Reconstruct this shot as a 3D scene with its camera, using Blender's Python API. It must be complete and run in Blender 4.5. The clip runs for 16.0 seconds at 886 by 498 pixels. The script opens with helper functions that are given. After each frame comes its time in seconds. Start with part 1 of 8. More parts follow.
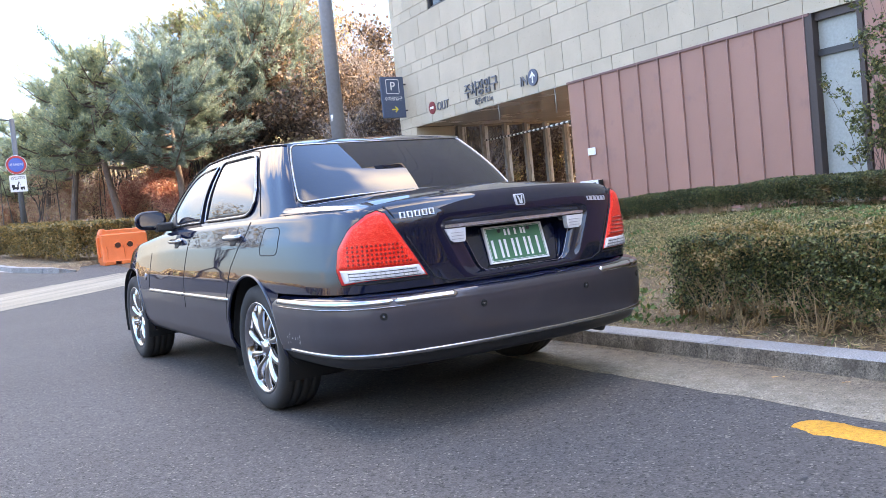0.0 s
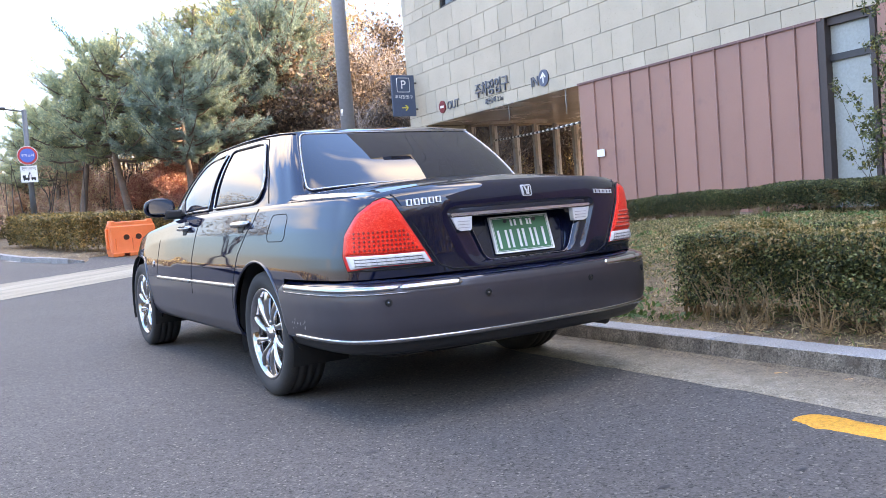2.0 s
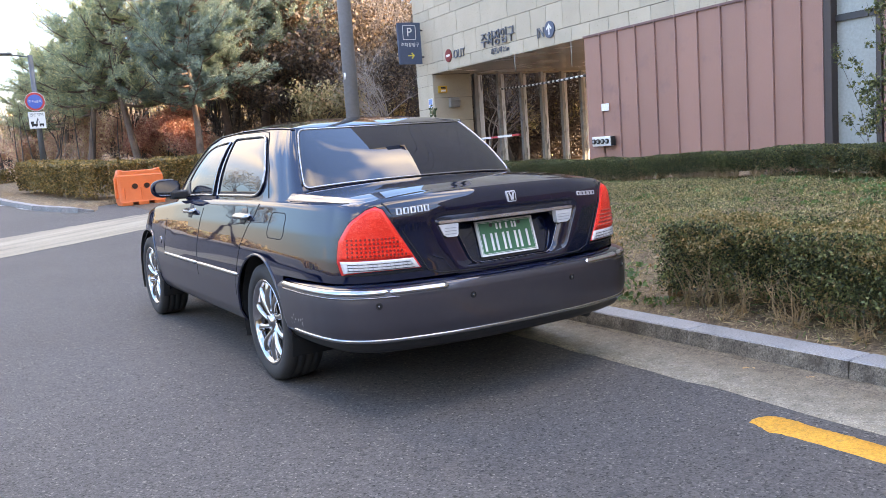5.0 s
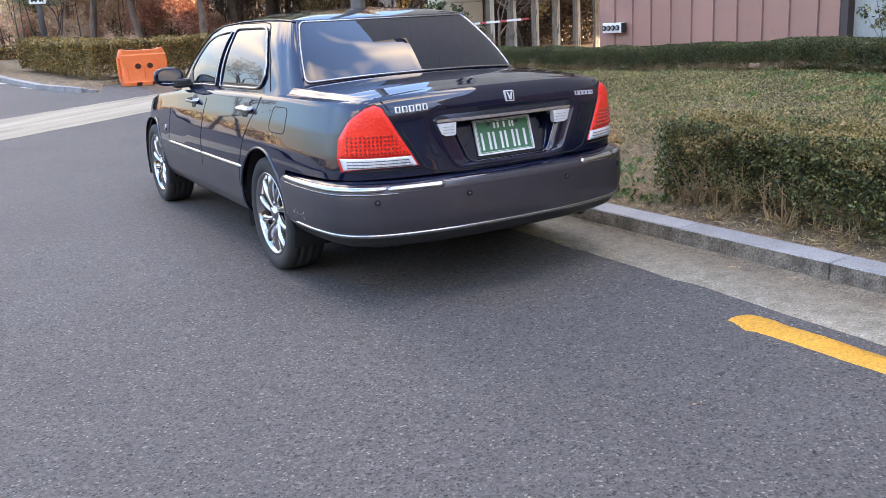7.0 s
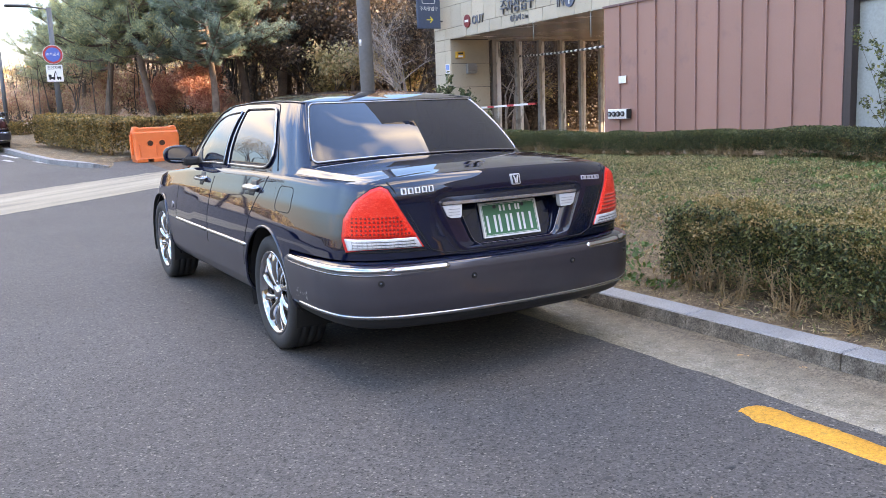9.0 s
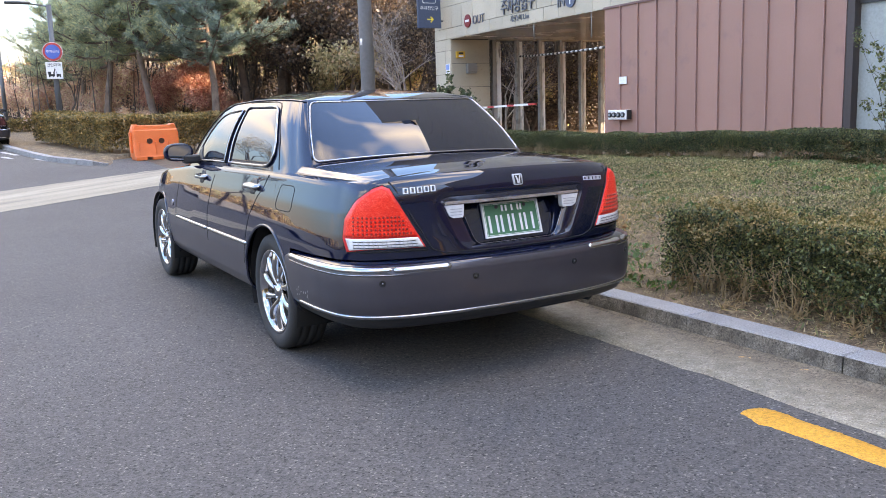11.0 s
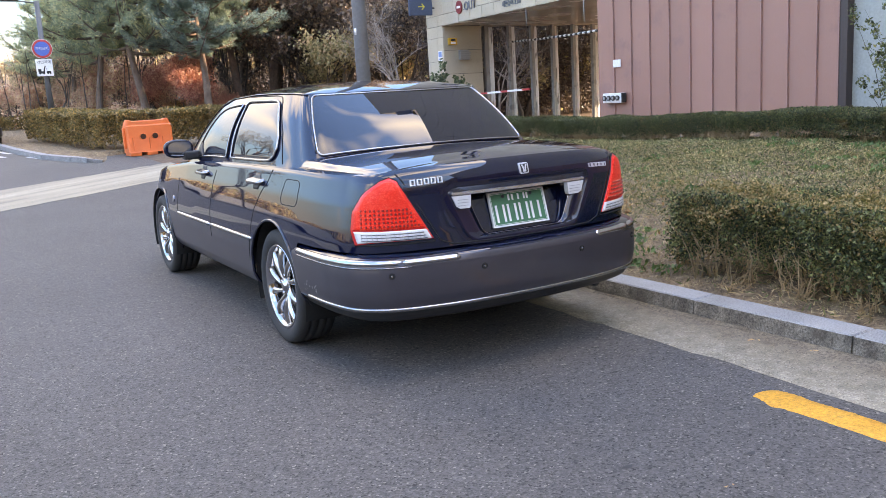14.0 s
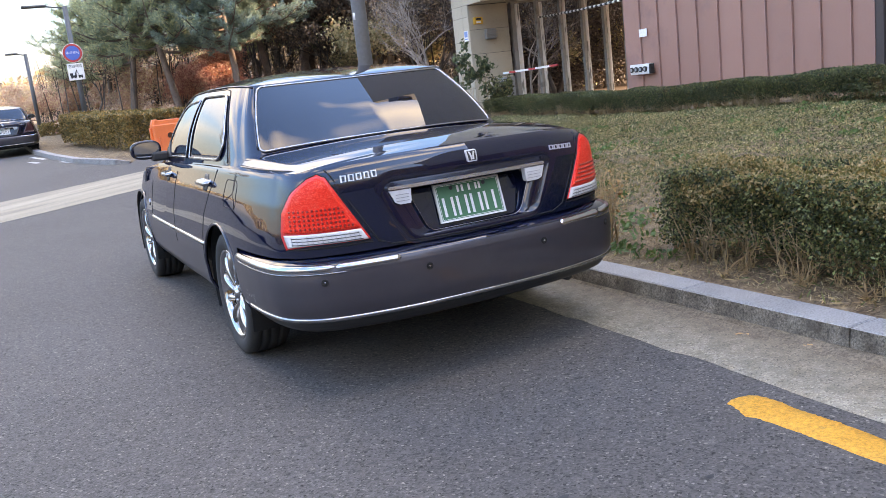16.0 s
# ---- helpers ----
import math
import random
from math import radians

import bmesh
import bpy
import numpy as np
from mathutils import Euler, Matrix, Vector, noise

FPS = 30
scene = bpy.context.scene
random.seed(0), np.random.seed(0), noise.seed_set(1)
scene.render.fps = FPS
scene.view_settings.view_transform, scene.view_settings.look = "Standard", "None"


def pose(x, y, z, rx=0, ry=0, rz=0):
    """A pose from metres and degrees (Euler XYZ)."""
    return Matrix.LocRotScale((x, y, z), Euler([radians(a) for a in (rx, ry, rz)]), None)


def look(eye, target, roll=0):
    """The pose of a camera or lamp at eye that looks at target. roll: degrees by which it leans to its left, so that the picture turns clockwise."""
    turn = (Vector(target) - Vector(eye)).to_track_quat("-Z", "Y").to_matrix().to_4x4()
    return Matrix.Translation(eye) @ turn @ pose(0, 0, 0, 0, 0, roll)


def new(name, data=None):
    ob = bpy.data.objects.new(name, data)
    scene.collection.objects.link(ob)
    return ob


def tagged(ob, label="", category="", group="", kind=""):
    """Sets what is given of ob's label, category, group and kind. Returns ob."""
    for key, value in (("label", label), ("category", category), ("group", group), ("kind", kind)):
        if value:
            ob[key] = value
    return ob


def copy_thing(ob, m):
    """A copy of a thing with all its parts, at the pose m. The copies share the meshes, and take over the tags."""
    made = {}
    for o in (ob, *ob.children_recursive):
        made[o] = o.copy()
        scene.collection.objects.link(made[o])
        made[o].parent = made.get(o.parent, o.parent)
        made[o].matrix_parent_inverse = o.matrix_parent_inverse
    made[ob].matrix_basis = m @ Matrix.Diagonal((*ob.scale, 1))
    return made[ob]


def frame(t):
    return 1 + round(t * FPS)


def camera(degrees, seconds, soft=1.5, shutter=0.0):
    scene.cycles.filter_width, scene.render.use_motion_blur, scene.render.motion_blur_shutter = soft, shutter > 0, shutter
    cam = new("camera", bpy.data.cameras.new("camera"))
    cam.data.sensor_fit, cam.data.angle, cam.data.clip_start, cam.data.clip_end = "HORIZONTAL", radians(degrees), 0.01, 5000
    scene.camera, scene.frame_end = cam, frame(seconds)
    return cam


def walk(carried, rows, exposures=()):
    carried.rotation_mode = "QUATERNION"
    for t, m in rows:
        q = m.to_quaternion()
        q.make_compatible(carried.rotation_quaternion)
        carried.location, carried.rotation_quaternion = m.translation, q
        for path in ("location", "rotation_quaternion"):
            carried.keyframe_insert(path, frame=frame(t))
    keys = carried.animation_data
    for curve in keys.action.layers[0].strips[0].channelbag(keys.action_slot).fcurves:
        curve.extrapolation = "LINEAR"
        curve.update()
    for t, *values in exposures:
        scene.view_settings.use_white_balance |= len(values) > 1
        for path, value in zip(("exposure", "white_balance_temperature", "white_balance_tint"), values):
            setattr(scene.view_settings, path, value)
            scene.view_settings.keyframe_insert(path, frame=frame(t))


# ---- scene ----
cam = camera(55.3, 16.0, soft=0.5)
PATH = [
    (0, (-2.416, -4.302, 0.985), (-1.349, -2.613, 0.885), -5.6),
    (0.5, (-2.419, -4.316, 0.989), (-1.354, -2.626, 0.89), -5.5),
    (1, (-2.431, -4.326, 0.984), (-1.369, -2.634, 0.889), -5.3),
    (1.5, (-2.432, -4.337, 0.964), (-1.377, -2.641, 0.872), -4.9),
    (2, (-2.427, -4.323, 0.929), (-1.374, -2.624, 0.833), -4.4),
    (2.5, (-2.424, -4.311, 0.915), (-1.376, -2.611, 0.806), -2.9),
    (3, (-2.417, -4.332, 0.961), (-1.373, -2.639, 0.751), -2.6),
    (3.5, (-2.42, -4.37, 1.076), (-1.384, -2.673, 0.862), -2.9),
    (4, (-2.44, -4.427, 1.144), (-1.401, -2.731, 0.924), -3.1),
    (6.5, (-2.433, -4.69, 1.332), (-1.459, -2.979, 0.98), -4.7),
    (7, (-2.448, -4.683, 1.331), (-1.482, -3.007, 0.824), -3.3),
    (7.5, (-2.442, -4.663, 1.349), (-1.463, -2.972, 0.921), -3.3),
    (8, (-2.444, -4.647, 1.339), (-1.465, -2.954, 0.921), -3.0),
    (8.5, (-2.436, -4.659, 1.341), (-1.459, -2.959, 0.945), -2.5),
    (9, (-2.421, -4.645, 1.334), (-1.438, -2.934, 1.011), -2.3),
    (11.5, (-2.432, -4.615, 1.333), (-1.446, -2.906, 1.006), -1.9),
    (12, (-2.443, -4.599, 1.337), (-1.459, -2.891, 1.002), -2.1),
    (12.5, (-2.443, -4.593, 1.344), (-1.458, -2.886, 1.006), -2.4),
    (13, (-2.456, -4.586, 1.348), (-1.467, -2.883, 1.002), -2.7),
    (13.5, (-2.482, -4.585, 1.347), (-1.494, -2.883, 0.995), -3.0),
    (14, (-2.477, -4.589, 1.354), (-1.485, -2.889, 1.0), -3.4),
    (14.5, (-2.374, -4.591, 1.351), (-1.396, -2.883, 0.994), -4.2),
    (15, (-2.206, -4.614, 1.335), (-1.282, -2.877, 0.973), -5.3),
    (15.5, (-2.037, -4.571, 1.315), (-1.134, -2.827, 0.936), -6.9),
    (16, (-1.85, -4.496, 1.316), (-0.973, -2.74, 0.932), -6.7),
]
walk(cam, [(t, look(eye, target, roll)) for t, eye, target, roll in PATH], exposures=[(0.0, 2.66, 10000, 21), (2.4, 2.65, 10000, 21), (3.6, 2.62, 10400, 21), (6.5, 2.45, 10700, 21), (7.5, 2.63, 10800, 21), (9.0, 2.55, 10800, 21), (14.5, 2.53, 10800, 21), (16.0, 2.46, 10800, 21)])

# ---- world, sun, exposure ----
SUN_EL, SUN_AZ = 21.0, 118.0      # degrees; azimuth clockwise from +y
world = bpy.data.worlds.new("world")
scene.world = world
world.use_nodes = True
wn = world.node_tree
wn.nodes.clear()
w_out = wn.nodes.new("ShaderNodeOutputWorld")
w_bg = wn.nodes.new("ShaderNodeBackground")
w_sky = wn.nodes.new("ShaderNodeTexSky")
w_sky.sky_type = "NISHITA"
w_sky.sun_disc = False
w_sky.sun_elevation = radians(SUN_EL)
w_sky.sun_rotation = radians(SUN_AZ)
w_sky.air_density, w_sky.dust_density, w_sky.ozone_density = 1.0, 1.0, 3.0
w_tc = wn.nodes.new("ShaderNodeTexCoord")
w_map = wn.nodes.new("ShaderNodeMapping")
w_map.inputs["Scale"].default_value = (1.0, 1.0, 2.4)
w_map.inputs["Location"].default_value = (2.4, 0.7, 0.9)
w_noise = wn.nodes.new("ShaderNodeTexNoise")
w_noise.inputs["Scale"].default_value = 1.5
w_noise.inputs["Detail"].default_value = 3.2
w_noise.inputs["Roughness"].default_value = 0.55
w_ramp = wn.nodes.new("ShaderNodeValToRGB")
w_ramp.color_ramp.elements[0].position = 0.51
w_ramp.color_ramp.elements[1].position = 0.73
w_mix = wn.nodes.new("ShaderNodeMix")
w_mix.data_type = "RGBA"
w_mix.inputs[7].default_value = (5.9, 6.0, 5.6, 1.0)
wn.links.new(w_tc.outputs["Generated"], w_map.inputs["Vector"])
wn.links.new(w_map.outputs["Vector"], w_noise.inputs["Vector"])
wn.links.new(w_noise.outputs["Fac"], w_ramp.inputs["Fac"])
wn.links.new(w_ramp.outputs["Color"], w_mix.inputs[0])
w_tone = wn.nodes.new("ShaderNodeMix")               # clear deep blue between the clouds
w_tone.data_type, w_tone.blend_type = "RGBA", "MULTIPLY"
w_tone.inputs[0].default_value = 1.0
w_tone.inputs[7].default_value = (0.60, 0.85, 1.12, 1.0)
wn.links.new(w_sky.outputs["Color"], w_tone.inputs[6])
wn.links.new(w_tone.outputs[2], w_mix.inputs[6])
w_sep = wn.nodes.new("ShaderNodeSeparateXYZ")
wn.links.new(w_tc.outputs["Generated"], w_sep.inputs[0])
w_grad = wn.nodes.new("ShaderNodeMapRange")          # overcast skies are brightest overhead
w_grad.inputs["From Min"].default_value, w_grad.inputs["From Max"].default_value = 0.0, 0.9
w_grad.inputs["To Min"].default_value, w_grad.inputs["To Max"].default_value = 0.25, 2.85
wn.links.new(w_sep.outputs["Z"], w_grad.inputs["Value"])
w_mul = wn.nodes.new("ShaderNodeMix")
w_mul.data_type, w_mul.blend_type = "RGBA", "MULTIPLY"
w_mul.inputs[0].default_value = 1.0
wn.links.new(w_mix.outputs[2], w_mul.inputs[6])
wn.links.new(w_grad.outputs["Result"], w_mul.inputs[7])
w_hazef = wn.nodes.new("ShaderNodeMapRange")         # pale haze low in the sky
w_hazef.interpolation_type = "SMOOTHSTEP"
w_hazef.inputs["From Min"].default_value, w_hazef.inputs["From Max"].default_value = 0.0, 0.17
w_hazef.inputs["To Min"].default_value, w_hazef.inputs["To Max"].default_value = 0.9, 0.0
wn.links.new(w_sep.outputs["Z"], w_hazef.inputs["Value"])
w_haze = wn.nodes.new("ShaderNodeMix")
w_haze.data_type = "RGBA"
w_haze.inputs[7].default_value = (1.45, 1.6, 1.75, 1.0)
wn.links.new(w_hazef.outputs["Result"], w_haze.inputs[0])
wn.links.new(w_mul.outputs[2], w_haze.inputs[6])
wn.links.new(w_haze.outputs[2], w_bg.inputs["Color"])
wn.links.new(w_bg.outputs["Background"], w_out.inputs["Surface"])
w_bg.inputs["Strength"].default_value = 0.15
sun_data = bpy.data.lights.new("sun", "SUN")
sun_data.energy, sun_data.angle, sun_data.color = 3.4, radians(0.6), (1.0, 0.93, 0.84)
sun = new("sun", sun_data)
_sd = Vector((math.sin(radians(SUN_AZ)) * math.cos(radians(SUN_EL)), math.cos(radians(SUN_AZ)) * math.cos(radians(SUN_EL)), math.sin(radians(SUN_EL))))
sun.matrix_world = look(_sd * 60, (0, 0, 0))

# ---- materials ----
def nodes_of(name):
    m = bpy.data.materials.new(name)
    m.use_nodes = True
    nt = m.node_tree
    return m, nt, nt.nodes["Principled BSDF"]


def lk(nt, a, b):
    nt.links.new(a, b)


def noise_node(nt, scale, detail=4.0, rough=0.55, vec=None):
    n = nt.nodes.new("ShaderNodeTexNoise")
    n.inputs["Scale"].default_value = scale
    n.inputs["Detail"].default_value = detail
    n.inputs["Roughness"].default_value = rough
    if vec is not None:
        lk(nt, vec, n.inputs["Vector"])
    return n


def ramp_node(nt, fac, stops):
    r = nt.nodes.new("ShaderNodeValToRGB")
    cr = r.color_ramp
    while len(cr.elements) < len(stops):
        cr.elements.new(0.5)
    for e, (p, c) in zip(cr.elements, stops):
        e.position = p
        e.color = (*c, 1.0)
    lk(nt, fac, r.inputs["Fac"])
    return r


def mix_node(nt, a, b, fac, mode="MIX"):
    m = nt.nodes.new("ShaderNodeMix")
    m.data_type, m.blend_type = "RGBA", mode
    for sock, v in ((0, fac), (6, a), (7, b)):
        if isinstance(v, (int, float)):
            m.inputs[sock].default_value = v
        elif isinstance(v, tuple):
            m.inputs[sock].default_value = (*v, 1.0)
        else:
            lk(nt, v, m.inputs[sock])
    return m.outputs[2]


def bump_node(nt, height, strength, dist, p):
    b = nt.nodes.new("ShaderNodeBump")
    b.inputs["Strength"].default_value = strength
    b.inputs["Distance"].default_value = dist
    lk(nt, height, b.inputs["Height"])
    lk(nt, b.outputs["Normal"], p.inputs["Normal"])
    return b


def coords(nt):
    tc = nt.nodes.new("ShaderNodeNewGeometry")
    return tc.outputs["Position"]


def surface(name, lo, hi, scale=6.0, fine=60.0, rough=0.7, metal=0.0, bump=0.25, bdist=0.004, spec=0.5, patch=None, obj_random=0.0, island=0.0, fine_amt=0.5):
    """A two-scale mottled surface: large blotches lo..hi, fine grain, bump."""
    m, nt, p = nodes_of(name)
    pos = coords(nt)
    big = noise_node(nt, scale, 5, 0.6, pos)
    small = noise_node(nt, fine, 7, 0.78, pos)
    base = ramp_node(nt, big.outputs["Fac"], [(0.3, lo), (0.7, hi)]).outputs["Color"]
    grain = ramp_node(nt, small.outputs["Fac"], [(0.37, (max(1 - fine_amt * 0.5, 0.2),) * 3), (0.63, (1 + fine_amt * 0.3,) * 3)]).outputs["Color"]
    col = mix_node(nt, base, grain, 1.0, "MULTIPLY")
    if patch:
        pn = noise_node(nt, patch[1], 4, 0.65, pos)
        f = ramp_node(nt, pn.outputs["Fac"], [(patch[2], (0, 0, 0)), (patch[2] + 0.12, (1, 1, 1))]).outputs["Color"]
        col = mix_node(nt, col, patch[0], f)
    if obj_random or island:
        if obj_random:
            oi = nt.nodes.new("ShaderNodeObjectInfo").outputs["Random"]
            amt = obj_random
        else:
            oi = nt.nodes.new("ShaderNodeNewGeometry").outputs["Random Per Island"]
            amt = island
        rr = ramp_node(nt, oi, [(0.0, (1 - amt,) * 3), (1.0, (1 + amt,) * 3)]).outputs["Color"]
        col = mix_node(nt, col, rr, 1.0, "MULTIPLY")
    lk(nt, col, p.inputs["Base Color"])
    rv = ramp_node(nt, big.outputs["Fac"], [(0.2, (max(rough - 0.1, 0.0),) * 3), (0.8, (min(rough + 0.1, 1.0),) * 3)]).outputs["Color"]
    lk(nt, rv, p.inputs["Roughness"])
    p.inputs["Metallic"].default_value = metal
    p.inputs["Specular IOR Level"].default_value = spec
    if bump:
        bump_node(nt, small.outputs["Fac"], bump, bdist, p)
    return m


def leaf_material(name, stops, rough=0.55, trans=0.25, patch=None):
    m, nt, p = nodes_of(name)
    isl = nt.nodes.new("ShaderNodeNewGeometry")
    pos = isl.outputs["Position"]
    r = ramp_node(nt, isl.outputs["Random Per Island"], stops)
    n = noise_node(nt, 1.3, 3, 0.5, pos)
    g = ramp_node(nt, n.outputs["Fac"], [(0.3, (0.7, 0.7, 0.7)), (0.7, (1.2, 1.2, 1.15))])
    col = mix_node(nt, r.outputs["Color"], g.outputs["Color"], 1.0, "MULTIPLY")
    if patch:
        pn = noise_node(nt, 2.1, 2, 0.5, pos)
        pf = ramp_node(nt, pn.outputs["Fac"], [(0.60, (0, 0, 0)), (0.72, (0.75, 0.75, 0.75))]).outputs["Color"]
        col = mix_node(nt, col, patch, pf)
    lk(nt, col, p.inputs["Base Color"])
    p.inputs["Roughness"].default_value = rough
    p.inputs["Subsurface Weight"].default_value = 0.0
    p.inputs["Specular IOR Level"].default_value = 0.45
    tl = nt.nodes.new("ShaderNodeBsdfTranslucent")
    lk(nt, mix_node(nt, r.outputs["Color"], (1.5, 1.35, 1.0), 1.0, "MULTIPLY"), tl.inputs["Color"])
    ms = nt.nodes.new("ShaderNodeMixShader")
    ms.inputs[0].default_value = trans
    lk(nt, p.outputs["BSDF"], ms.inputs[1])
    lk(nt, tl.outputs["BSDF"], ms.inputs[2])
    lk(nt, ms.outputs["Shader"], nt.nodes["Material Output"].inputs["Surface"])
    return m


def paint(name, col, rough=0.3, coat=1.0, metal=0.0, dust=0.03, gloss=0.15):
    m, nt, p = nodes_of(name)
    pos = coords(nt)
    n = noise_node(nt, 3.0, 6, 0.65, pos)
    f = noise_node(nt, 180.0, 2, 0.5, pos)
    d = ramp_node(nt, n.outputs["Fac"], [(0.45, (0, 0, 0)), (0.8, (dust, dust, dust))]).outputs["Color"]
    lk(nt, mix_node(nt, col, (0.32, 0.29, 0.25), d), p.inputs["Base Color"])
    p.inputs["Metallic"].default_value = metal
    p.inputs["Roughness"].default_value = rough
    p.inputs["Coat Weight"].default_value = coat
    p.inputs["Coat IOR"].default_value = 1.6
    p.inputs["Specular IOR Level"].default_value = gloss
    cr = ramp_node(nt, n.outputs["Fac"], [(0.3, (0.012,) * 3), (0.8, (0.05,) * 3)]).outputs["Color"]
    lk(nt, cr, p.inputs["Coat Roughness"])
    bump_node(nt, f.outputs["Fac"], 0.006, 0.001, p)
    return m


def plain(name, col, rough=0.5, metal=0.0, spec=0.5, coat=0.0, bump=0.0, bscale=200.0):
    m, nt, p = nodes_of(name)
    pos = coords(nt)
    n = noise_node(nt, 25.0, 4, 0.6, pos)
    g = ramp_node(nt, n.outputs["Fac"], [(0.3, tuple(c * 0.88 for c in col)), (0.7, tuple(min(c * 1.06, 1.0) for c in col))])
    lk(nt, g.outputs["Color"], p.inputs["Base Color"])
    p.inputs["Roughness"].default_value = rough
    p.inputs["Metallic"].default_value = metal
    p.inputs["Specular IOR Level"].default_value = spec
    p.inputs["Coat Weight"].default_value = coat
    if bump:
        f = noise_node(nt, bscale, 2, 0.5, pos)
        bump_node(nt, f.outputs["Fac"], bump, 0.002, p)
    return m


def cell_value(nt, pos, scale):
    """One even random value for each cell of a crushed-stone pattern, and the distance to the cell's middle."""
    v = nt.nodes.new("ShaderNodeTexVoronoi")
    v.inputs["Scale"].default_value = scale
    lk(nt, pos, v.inputs["Vector"])
    sp = nt.nodes.new("ShaderNodeSeparateColor")
    lk(nt, v.outputs["Color"], sp.inputs[0])
    return sp.outputs[0], v.outputs["Distance"]


def asphalt_material():
    """Worn asphalt: dark binder, crushed stones of two sizes, pits, soft blotches."""
    m, nt, p = nodes_of("asphalt")
    pos = coords(nt)
    big = noise_node(nt, 0.55, 5, 0.6, pos)
    mid = noise_node(nt, 9.0, 5, 0.65, pos)
    small, sd = cell_value(nt, pos, 125.0)
    large, ld = cell_value(nt, pos, 70.0)
    base = ramp_node(nt, big.outputs["Fac"], [(0.3, (0.075, 0.069, 0.065)), (0.7, (0.092, 0.085, 0.080))]).outputs["Color"]
    g = ramp_node(nt, small, [(0.0, (0.25,) * 3), (0.09, (0.68,) * 3), (0.5, (0.94,) * 3), (0.95, (1.26, 1.25, 1.23)), (0.98, (1.9, 1.85, 1.75)), (1.0, (2.6, 2.5, 2.3))]).outputs["Color"]
    c = mix_node(nt, base, g, 1.0, "MULTIPLY")
    h = ramp_node(nt, large, [(0.0, (0.5,) * 3), (0.05, (0.92,) * 3), (0.9, (1.06,) * 3), (1.0, (1.4, 1.38, 1.33))]).outputs["Color"]
    c = mix_node(nt, c, h, 1.0, "MULTIPLY")
    st = ramp_node(nt, mid.outputs["Fac"], [(0.60, (1, 1, 1)), (0.76, (0.6, 0.6, 0.61))]).outputs["Color"]
    c = mix_node(nt, c, st, 1.0, "MULTIPLY")
    lk(nt, c, p.inputs["Base Color"])
    p.inputs["Roughness"].default_value = 0.82
    p.inputs["Specular IOR Level"].default_value = 0.35
    bump_node(nt, sd, 0.35, 0.005, p)
    return m


def old_concrete_material():
    """Pale concrete with long streaks worn along the strip."""
    m, nt, p = nodes_of("old_concrete")
    pos = coords(nt)
    mp = nt.nodes.new("ShaderNodeMapping")
    mp.vector_type = "TEXTURE"
    mp.inputs["Rotation"].default_value = (0, 0, radians(38))
    mp.inputs["Scale"].default_value = (5.0, 0.42, 1.0)
    lk(nt, pos, mp.inputs["Vector"])
    st = noise_node(nt, 1.4, 6, 0.62, mp.outputs["Vector"])
    fine = noise_node(nt, 55, 4, 0.65, pos)
    c = ramp_node(nt, st.outputs["Fac"], [(0.28, (0.15, 0.13, 0.098)), (0.45, (0.29, 0.245, 0.18)), (0.74, (0.42, 0.355, 0.26))]).outputs["Color"]
    g = ramp_node(nt, fine.outputs["Fac"], [(0.3, (0.72,) * 3), (0.7, (1.18,) * 3)]).outputs["Color"]
    lk(nt, mix_node(nt, c, g, 1.0, "MULTIPLY"), p.inputs["Base Color"])
    p.inputs["Roughness"].default_value = 0.88
    bump_node(nt, fine.outputs["Fac"], 0.4, 0.004, p)
    return m


def gutter_material():
    """Poured gutter concrete: pale worn lip along the road, brown silt settled towards the kerb, exposed grit."""
    m, nt, p = nodes_of("gutter_concrete")
    pos = coords(nt)
    sp = nt.nodes.new("ShaderNodeSeparateXYZ")
    lk(nt, pos, sp.inputs[0])
    mp = nt.nodes.new("ShaderNodeMapping")
    mp.inputs["Scale"].default_value = (5.0, 1.6, 1.0)
    lk(nt, pos, mp.inputs["Vector"])
    flow = noise_node(nt, 1.0, 6, 0.62, mp.outputs["Vector"])
    add = nt.nodes.new("ShaderNodeMath")
    add.operation = "MULTIPLY_ADD"
    lk(nt, flow.outputs["Fac"], add.inputs[0])
    add.inputs[1].default_value = 0.34
    lk(nt, sp.outputs["X"], add.inputs[2])
    low = nt.nodes.new("ShaderNodeMath")
    low.operation = "SUBTRACT"
    lk(nt, add.outputs[0], low.inputs[0])
    low.inputs[1].default_value = 0.6
    base = ramp_node(nt, low.outputs[0], [(0.22, (0.245, 0.215, 0.166)), (0.36, (0.205, 0.178, 0.136)), (0.52, (0.185, 0.156, 0.116)), (0.62, (0.15, 0.121, 0.086)), (0.74, (0.12, 0.093, 0.063))])
    grit, gd = cell_value(nt, pos, 150.0)
    g = ramp_node(nt, grit, [(0.0, (0.5,) * 3), (0.12, (0.85,) * 3), (0.8, (1.08,) * 3), (1.0, (1.5, 1.48, 1.42))]).outputs["Color"]
    blot = noise_node(nt, 11.0, 5, 0.7, pos)
    b = ramp_node(nt, blot.outputs["Fac"], [(0.32, (0.72, 0.69, 0.64)), (0.62, (1.1,) * 3)]).outputs["Color"]
    c = mix_node(nt, mix_node(nt, base.outputs["Color"], g, 1.0, "MULTIPLY"), b, 1.0, "MULTIPLY")
    lk(nt, c, p.inputs["Base Color"])
    p.inputs["Roughness"].default_value = 0.88
    bump_node(nt, gd, 0.4, 0.004, p)
    return m


